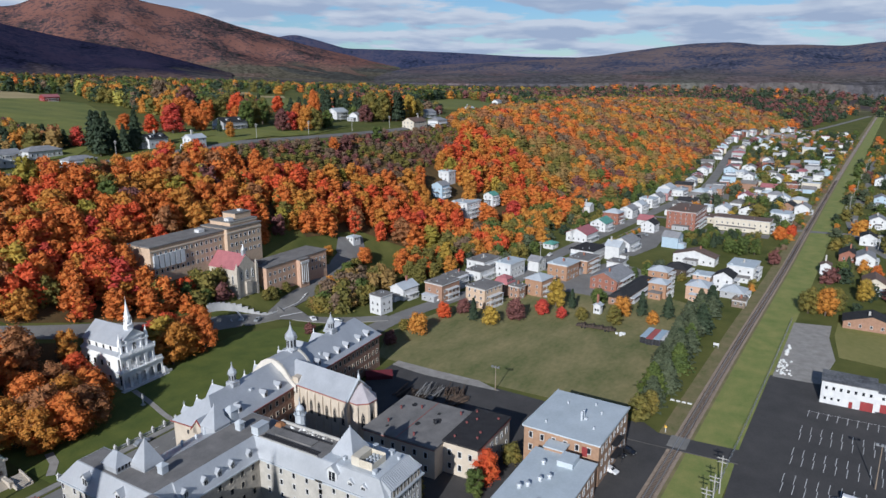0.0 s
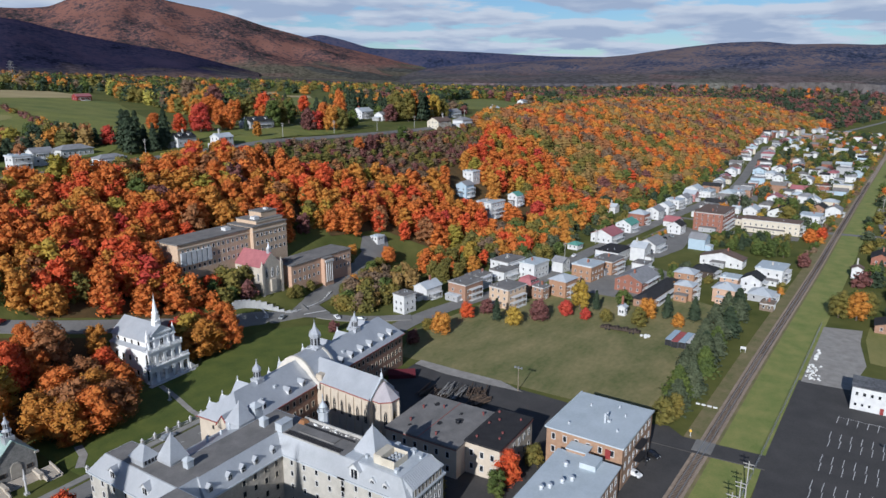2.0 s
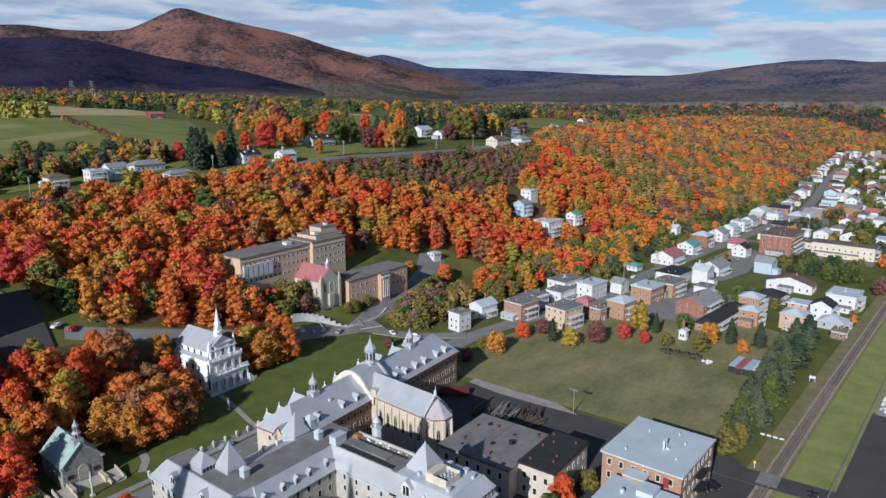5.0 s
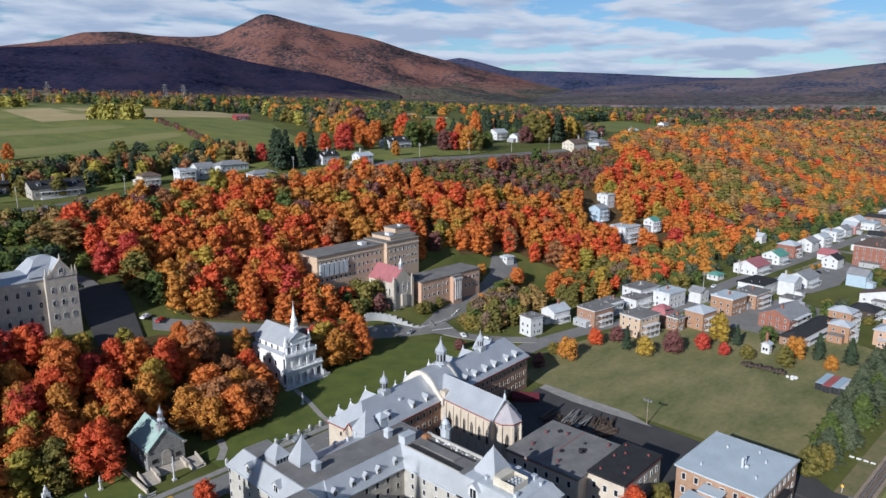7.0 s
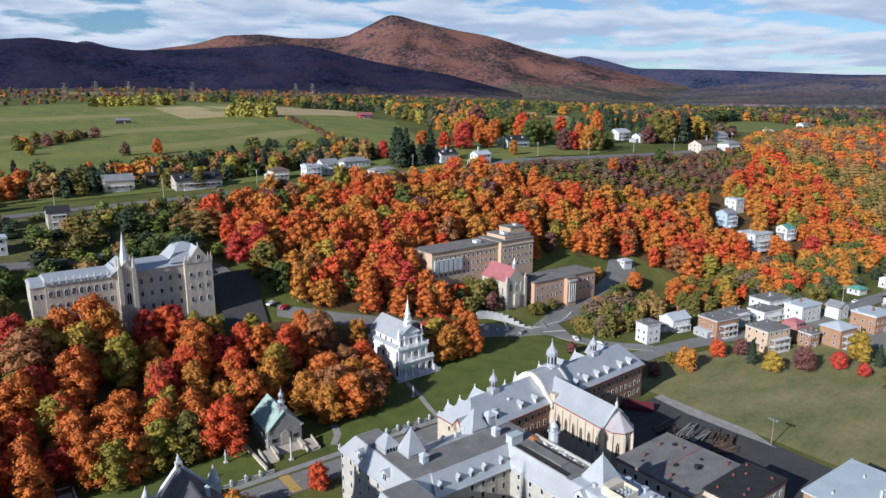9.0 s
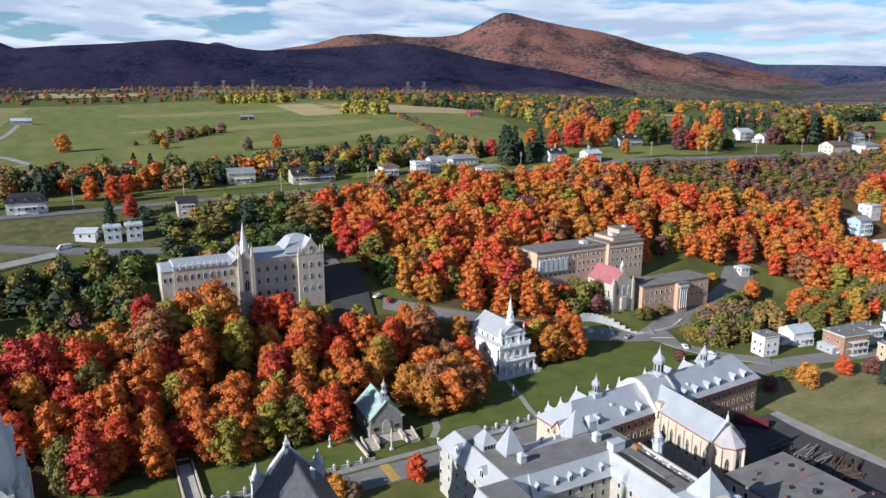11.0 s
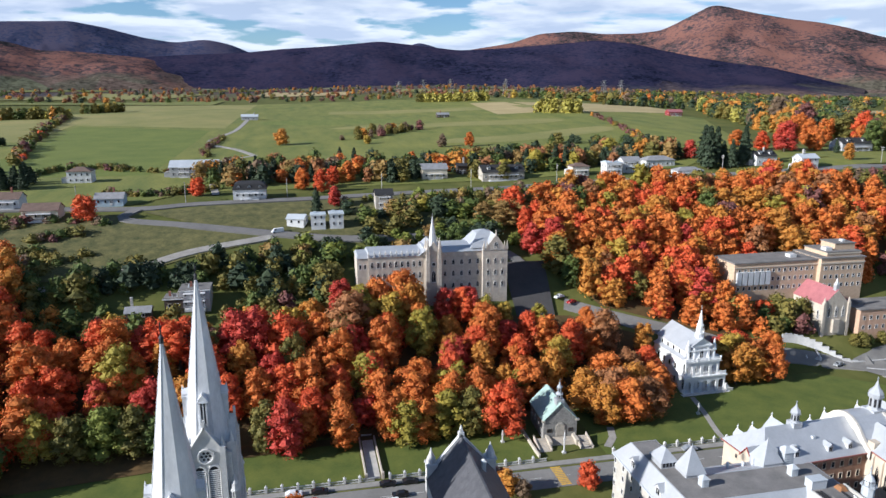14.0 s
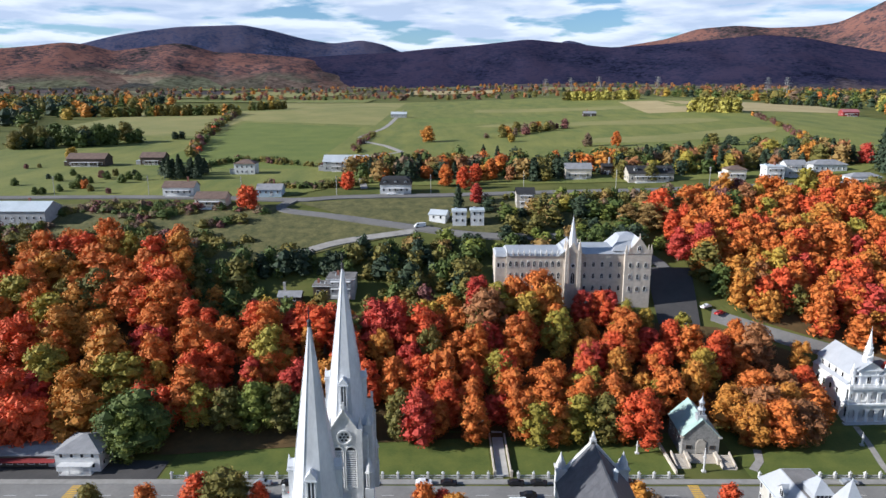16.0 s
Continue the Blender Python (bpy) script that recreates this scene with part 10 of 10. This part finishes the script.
# trees round the hilltop houses: place, height, colour, breadth
YARD_MAPLES = ((294, 373, 20, "red", 1.15), (287, 385, 13, "scarlet", 1.1), (336, 404, 19, "orange", 1.0), (368, 425, 18, "orange", 1.0), (359, 446, 20, "orange", 1.0), (406, 494, 26, "maroon", 1.2), (405, 527, 30, "grey", 0.9),
               (394, 504, 22, "amber", 0.8), (285, 408, 12, "orange", 1.2), (384, 410, 24, "scarlet", 0.8), (359, 385, 17, "orange", 0.8), (303, 331, 10, "amber", 0.9), (495, 474, 17, "scarlet", 1.0), (364, 338, 14, "red", 1.1))
STREET_TREES = ((358, 340, 16, "maroon", 1.0), (385, 350, 20, "orange", 0.9), (372, 331, 18, "amber", 0.8), (428, 371, 27, "orange", 0.6), (379, 328, 16, "olive", 0.9), (398, 332, 15, "green", 1.0), (480, 353, 26, "olive", 0.9), (488, 346, 27, "olive", 0.9),
                (498, 348, 25, "orange", 0.8), (470, 352, 15, "maroon", 1.1), (534, 350, 23, "yellow", 0.8), (548, 349, 17, "olive", 0.9), (490, 390, 14, "scarlet", 1.0), (406, 294, 12, "green", 1.1), (351, 289, 11, "orange", 1.0), (362, 288, 12, "maroon", 1.1))
BACK_TREES = ((383, 425, 21, "olive", 1.0), (381, 398, 20, "maroon", 1.0), (357, 372, 20, "green", 0.9), (370, 380, 20, "olive", 0.9), (392, 392, 19, "green", 0.9), (404, 404, 20, "olive", 0.9), (414, 420, 19, "maroon", 0.9), (425, 440, 20, "olive", 0.9), (345, 440, 18, "amber", 0.9),
              (372, 455, 20, "orange", 0.8), (440, 380, 17, "amber", 0.9), (412, 360, 16, "amber", 0.9))
for x, y, h, c, w in YARD_MAPLES + STREET_TREES + BACK_TREES:
    near = [(p, q) for p, q in HOMES if math.hypot(x - p, y - q) < 9]
    for p, q in near:
        x, y = p + (x - p + 0.1) * 2.0, q + abs(y - q) + 9
    tree(x, y, h, c, wide=w, rng=rng, where="beside the hilltop houses")
for x, y, h in ((449, 415, 18), (453, 409, 19), (471, 418, 17), (495, 418, 22), (490, 408, 24), (502, 408, 24), (499, 395, 23), (505, 389, 22), (500, 341, 25), (512, 345, 24), (497, 378, 19), (508, 362, 20), (448, 451, 20), (222, 341, 23), (239, 360, 20), (246, 344, 21), (239, 372, 20), (322, 362, 9)):
    if all(math.hypot(x - p, y - q) > 7 for p, q in HOMES):
        tree(x, y, h, "spruce", "conifer", 1.05, rng=rng, where="beside the hilltop houses")
MUTED = {"grey": 1.0, "maroon": 0.9, "orange": 0.5, "amber": 1.0, "olive": 2.8, "green": 2.4, "spruce": 2.6}
stand("field_edge_wood", [(379, 505), (407, 557), (441, 646), (452, 709), (500, 800), (566, 860), (640, 900), (600, 780), (560, 660), (500, 560), (440, 492), (410, 470)], 11.5, {"amber": 2.0, "yellow": 0.5, "poplar": 0.8, "olive": 2.6, "green": 2.0, "spruce": 2.4, "grey": 0.6}, (13, 20), SMALL, rng, "olive, amber and dark green trees at the field edge", grove=1.6)
stand("field_edge_firs", [(379, 505), (407, 557), (441, 646), (452, 709), (480, 700), (450, 580), (410, 490)], 17, {"spruce": 3, "green": 0.5}, (14, 20), FIR, rng, "dark firs at the field edge", homes=10)
stand("back_wood", [(410, 470), (440, 492), (500, 560), (560, 660), (600, 780), (680, 880), (735, 860), (660, 735), (590, 630), (520, 516), (470, 462), (430, 440)], 12, {"maroon": 1.4, "grey": 1.4, "amber": 1.0, "olive": 2.4, "green": 1.6, "spruce": 2.2}, (9, 15), LITE, rng, "muted brown and green wood behind the houses", grove=1.4, homes=12)
stand("hilltop_trees", [(480, 360), (560, 352), (640, 372), (668, 396), (640, 430), (610, 500), (560, 470), (500, 430)], 15, MUTED, (9, 15), SMALL, rng, "mixed dark trees on the plateau", grove=1.4, homes=13)
stand("meadow_end_wood", [(740, 470), (880, 560), (840, 620), (745, 670), (630, 530), (640, 450), (690, 400)], 20, MUTED, (7, 12), LITE, rng, "low mixed trees between two meadows", grove=1.4)
stand("plateau_wood", [(830, 700), (900, 640), (1045, 610), (1060, 575), (920, 400), (735, 346), (1150, 350), (1150, 790), (900, 800)], 22, {"orange": 1.2, "amber": 1.4, "maroon": 1.0, "olive": 2.4, "green": 1.8, "spruce": 1.8, "grey": 1.2}, (9, 15), TINY, rng, "patchy autumn woods on the plateau", grove=0.8)
# maroon and spruce weights darken this band as a shadow would
stand("dark_plateau_wood", [(1150, 350), (1500, 338), (1900, 330), (2300, 500), (1900, 820), (1150, 790)], 25, {"maroon": 3, "spruce": 3, "olive": 1, "grey": 1}, (10, 16), TINY, rng, "plateau woods coloured dark for the shadow on them")
stand("far_wood", [(330, 1160), (470, 960), (700, 780), (1300, 860), (1900, 820), (2300, 900), (1500, 1900), (400, 1600)], 43, {"amber": 1.2, "yellow": 0.8, "olive": 3.4, "green": 2.4, "spruce": 2.6, "orange": 0.3, "grey": 1.0}, (10, 16), TINY, rng, "belt of far yellow and green woods", grove=0.5)
stand("west_far_wood", [(-900, 700), (-440, 660), (-425, 980), (-430, 1150), (-800, 1400), (-1200, 1400), (-1200, 900)], 31, {"olive": 3, "green": 2, "spruce": 2, "amber": 1.5, "yellow": 1}, (12, 18), TINY, rng, "far mixed woods", grove=0.5)
rowing = random.Random(77)
BANK = [(-300, 264), (-100, 264), (-72, 292), (-80, 306), (-120, 316), (-300, 308)]
drape("ground_bank", BANK, rough_bank, 0.35, 10, "rough olive grass on the bank below the houses", "bank")
stand("bank_scrub", None, 0, {"olive": 3, "green": 1.8, "grey": 1.4, "maroon": 0.5}, (1.2, 3.4), BUSH, rng, "low scrub in patches on the grassy bank", wide=(0.9, 1.5), places=[p for p in scatter(rowing, BANK, 3.0) if noise.noise((p[0] / 24, p[1] / 12, 2.2)) > 0.14])
POPLAR = [crown_mesh(110 + k, 60, 0.10, 6, 0.26, core=False) for k in range(3)]
for name, line, gap, width, weights, tall, shape, label in (
        ("slope_scrub", ((-212, 266), (-160, 272), (-110, 272), (-84, 276)), 1.6, 7.0, {"olive": 3, "green": 1.6, "grey": 1.2, "maroon": 0.5}, (1.5, 4.0), BUSH, "low scrub at the foot of the grassy bank"),
        ("west_hedge", ((-176, 480), (-183, 503), (-214, 632), (-271, 918)), 5.0, 4.0, {"olive": 3, "green": 1, "maroon": 1.2, "amber": 0.5, "scarlet": 0.15, "grey": 1.2}, (3, 9), TINY, "brown hedge between two fields"),
        ("garden_hedge", ((-138, 470), (-101, 440), (-77, 431), (-60, 428)), 2.6, 2.0, {"green": 2, "olive": 2, "maroon": 1}, (2, 4), TINY, "dark hedge above the gardens"),
        ("track_brush", ((-64, 640), (-66, 590), (-68, 540), (-62, 500)), 3.0, 3.0, {"olive": 2, "grey": 1.4, "maroon": 0.8}, (2, 4.5), TINY, "brush beside the farm track"),
        ("slope_hedge", ((309, 691), (277, 561), (241, 440), (228, 383)), 4.0, 3.0, {"olive": 2, "maroon": 1.4, "grey": 1, "amber": 0.5}, (2, 5), TINY, "brown brush line across the meadow"),
        ("dark_clump", ((180, 480), (202, 474), (227, 452), (236, 430)), 4.0, 9.0, {"green": 2, "olive": 2.4, "spruce": 1}, (5, 10), SMALL, "dark green trees on the meadow"),
        ("meadow_clump", ((42, 575), (66, 600), (90, 632), (111, 639)), 5.0, 7.0, {"olive": 3, "grey": 1.6, "amber": 1, "maroon": 0.8}, (5, 10), SMALL, "olive and brown trees on the meadow"),
        ("west_row", ((-431, 886), (-360, 896), (-267, 884)), 2.6, 9.0, {"poplar": 0.8, "olive": 3, "green": 1.6, "amber": 0.5}, (10, 16), POPLAR, "row of yellow green poplars"),
        ("west_block", ((-264, 975), (-245, 985), (-227, 992)), 2.4, 7.0, {"olive": 3, "yellow": 1.2, "green": 1}, (10, 15), POPLAR, "block of olive trees on the field edge"),
        ("west_dark_trees", ((-330, 520), (-288, 538), (-255, 567)), 4.0, 9.0, {"spruce": 2, "green": 2, "olive": 1}, (8, 14), SMALL, "dark trees behind the brown houses"),
        ("yellow_poplars", ((195, 1094), (240, 1066), (283, 1037)), 2.0, 6.0, {"poplar": 3, "olive": 0.4}, (12, 16), POPLAR, "plantation of yellow poplars"),
        ("yellow_plantation", ((280, 770), (292, 758), (306, 735)), 0.7, 8.0, {"poplar": 3, "olive": 0.8}, (13, 17), POPLAR, "dense block of yellow green poplars"),
        ("straw_field_hedge", ((420, 900), (460, 870), (500, 836)), 2.6, 5.0, {"green": 2, "spruce": 2, "olive": 1}, (6, 11), POPLAR, "dark conifer hedge by the straw field"),
        ("meadow_hedge", ((745, 478), (880, 568), (1030, 612)), 3.0, 7.0, {"green": 2, "spruce": 3, "olive": 1.5}, (12, 17), TINY, "dark tree belt behind the far meadow"),
        ("lane_scrub", ((-92, 353), (-75, 350), (-60, 346)), 1.8, 3.0, {"olive": 2, "grey": 1, "green": 1}, (1.5, 3), TINY, "scrub beside the lane"),
        ("terrace_scrub", ((330, 296), (400, 290), (470, 286), (540, 292)), 2.2, 11.0, {"maroon": 3, "grey": 1.4, "olive": 1.6, "green": 0.8}, (2, 4), TINY, "brownish scrub below the road")):
    stand(name, None, 0, weights, tall, shape, rng, label, places=list(along(rowing, line, gap, width)))
stand("village_trees", [(520, 112), (620, 104), (660, 100), (900, 116), (1140, 130), (1400, 70), (1400, -12), (900, 8), (507, 26), (480, 30), (480, 36), (520, 40)], 14.0, VILLAGE, (5, 12), SMALL, rng, "garden trees among the village houses", grove=0.5, homes=8.5)
stand("east_trees", [(318, 4), (420, 4), (500, 4), (900, -14), (1300, -38), (1300, -150), (700, -130), (420, -80), (318, -50)], 16.0, VILLAGE, (4.5, 11), SMALL, rng, "garden trees beyond the railway", grove=0.5, homes=8.5)
stand("north_side_trees", [(330, 150), (520, 143), (700, 124), (880, 138), (1140, 152), (1140, 162), (880, 154), (520, 166), (330, 172)], 9.0, VILLAGE, (5, 10), SMALL, rng, "trees behind the street houses", grove=0.5, homes=9.0)
stand("lineside_brush", [(330, 34), (507, 26), (900, 12), (1300, -8), (1300, -16), (900, 3), (507, 20), (330, 31)], 6.0, {"olive": 3, "amber": 1.2, "grey": 1, "green": 1.5}, (1.5, 4.5), TINY, rng, "brush beside the railway")
# spruce-heavy leaf mix paints the cloud shadow lying on this plain
stand("far_east_wood", [(1900, -120), (3200, -420), (3200, 900), (1900, 820)], 60, {"maroon": 2.4, "spruce": 4, "olive": 0.6, "orange": 0.3, "grey": 1}, (14, 22), TINY, rng, "far woods coloured dark for a cloud's shadow", grove=0.6)
stand("hedge_shrubs", [(-92, 224), (-62, 222), (-22, 224), (-22, 228), (-62, 228), (-60, 246), (-92, 246)], 4.0, {"green": 2, "olive": 2, "yellow": 1.2, "maroon": 0.6}, (1.5, 3.5), BUSH, rng, "green and yellow shrubs beside the hill houses")
stand("plain_woods", [(-1500, 1900), (-300, 1500), (700, 1500), (1300, 1900), (1400, 2500), (0, 2850), (-1500, 2500)], 60, {"olive": 2, "green": 0.8, "maroon": 2.4, "grey": 2.8, "rust": 2.4, "amber": 0.7, "spruce": 1.4}, (8, 13), TINY, rng, "patchwork of far woods on the plain", grove=0.8)
stand("school_trees", [(424, 86), (466, 80), (472, 40), (440, 36), (426, 60)], 6.2, {"green": 4, "spruce": 2.5, "olive": 2}, (3.5, 6), SMALL, rng, "dark green trees before the school", homes=8)
for x, y, h, c in ((147.5, 199, 14, "amber"), (152.5, 201, 15, "amber"), (150, 206, 14, "yellow"), (157, 204, 13.5, "orange"), (148, 210, 10, "red"), (155, 210, 11, "scarlet")):
    tree(x, y, h, c, wide=1.25, rng=rng, where="beside the white chapel")
stand("lot_trees", [(330, 96), (352, 92), (356, 84), (372, 60), (362, 50), (334, 62), (312, 86)], 9.0, VILLAGE, (4, 8), SMALL, rng, "garden trees between the brick houses", homes=8.5)
stand("lot_hedge", None, 0, {"olive": 2, "amber": 1, "green": 2}, (2, 3.5), TINY, rng, "hedge beside the asphalt yard", places=list(along(rowing, ((400, 118), (425, 116), (450, 112)), 1.6, 1.0)))
garden = random.Random(21)
for x, y in ((-161, 395), (-152, 385), (-150, 392), (-143, 386), (-141, 396), (-141, 404)):
    tree(x, y, garden.uniform(9, 13), "spruce", "conifer", 1.6, rng=garden, where="in the hilltop garden")
for x, y in ((-226, 359), (-221, 382), (-210, 373), (-214, 395), (-196, 373), (-193, 386), (-189, 394), (-173, 367), (-178, 395), (-257, 422), (-251, 426), (-187, 349), (-177, 341), (-165, 335)):
    tree(x, y, garden.uniform(3, 5.5), pick(garden, {"green": 3, "olive": 2, "maroon": 1, "spruce": 1}), "round", 1.0, rng=garden, where="on the hilltop lawn")
for x, y in ((-308, 530), (-306, 546), (-299, 554), (-285, 548), (-274, 549), (-269, 562), (-263, 574), (-321, 518), (-318, 529), (-292, 540)):
    tree(x, y, garden.uniform(13, 18), pick(garden, {"green": 3, "olive": 4}), "round", 0.9, rng=garden, where="behind the brown houses")
stand("barn_brush", None, 0, {"olive": 3, "green": 2, "grey": 1}, (2, 4), TINY, rng, "dark brush on the bank below the barn", places=list(along(rowing, ((-93, 356), (-79, 348), (-65, 352), (-54, 356), (-40, 364)), 1.1, 3.0)))
stand("field_brush", None, 0, {"olive": 3, "green": 3}, (2, 4.5), TINY, rng, "dark hedge along the mown field", places=list(along(rowing, ((-152, 423), (-142, 450), (-120, 456), (-97, 447)), 1.2, 2.5)))
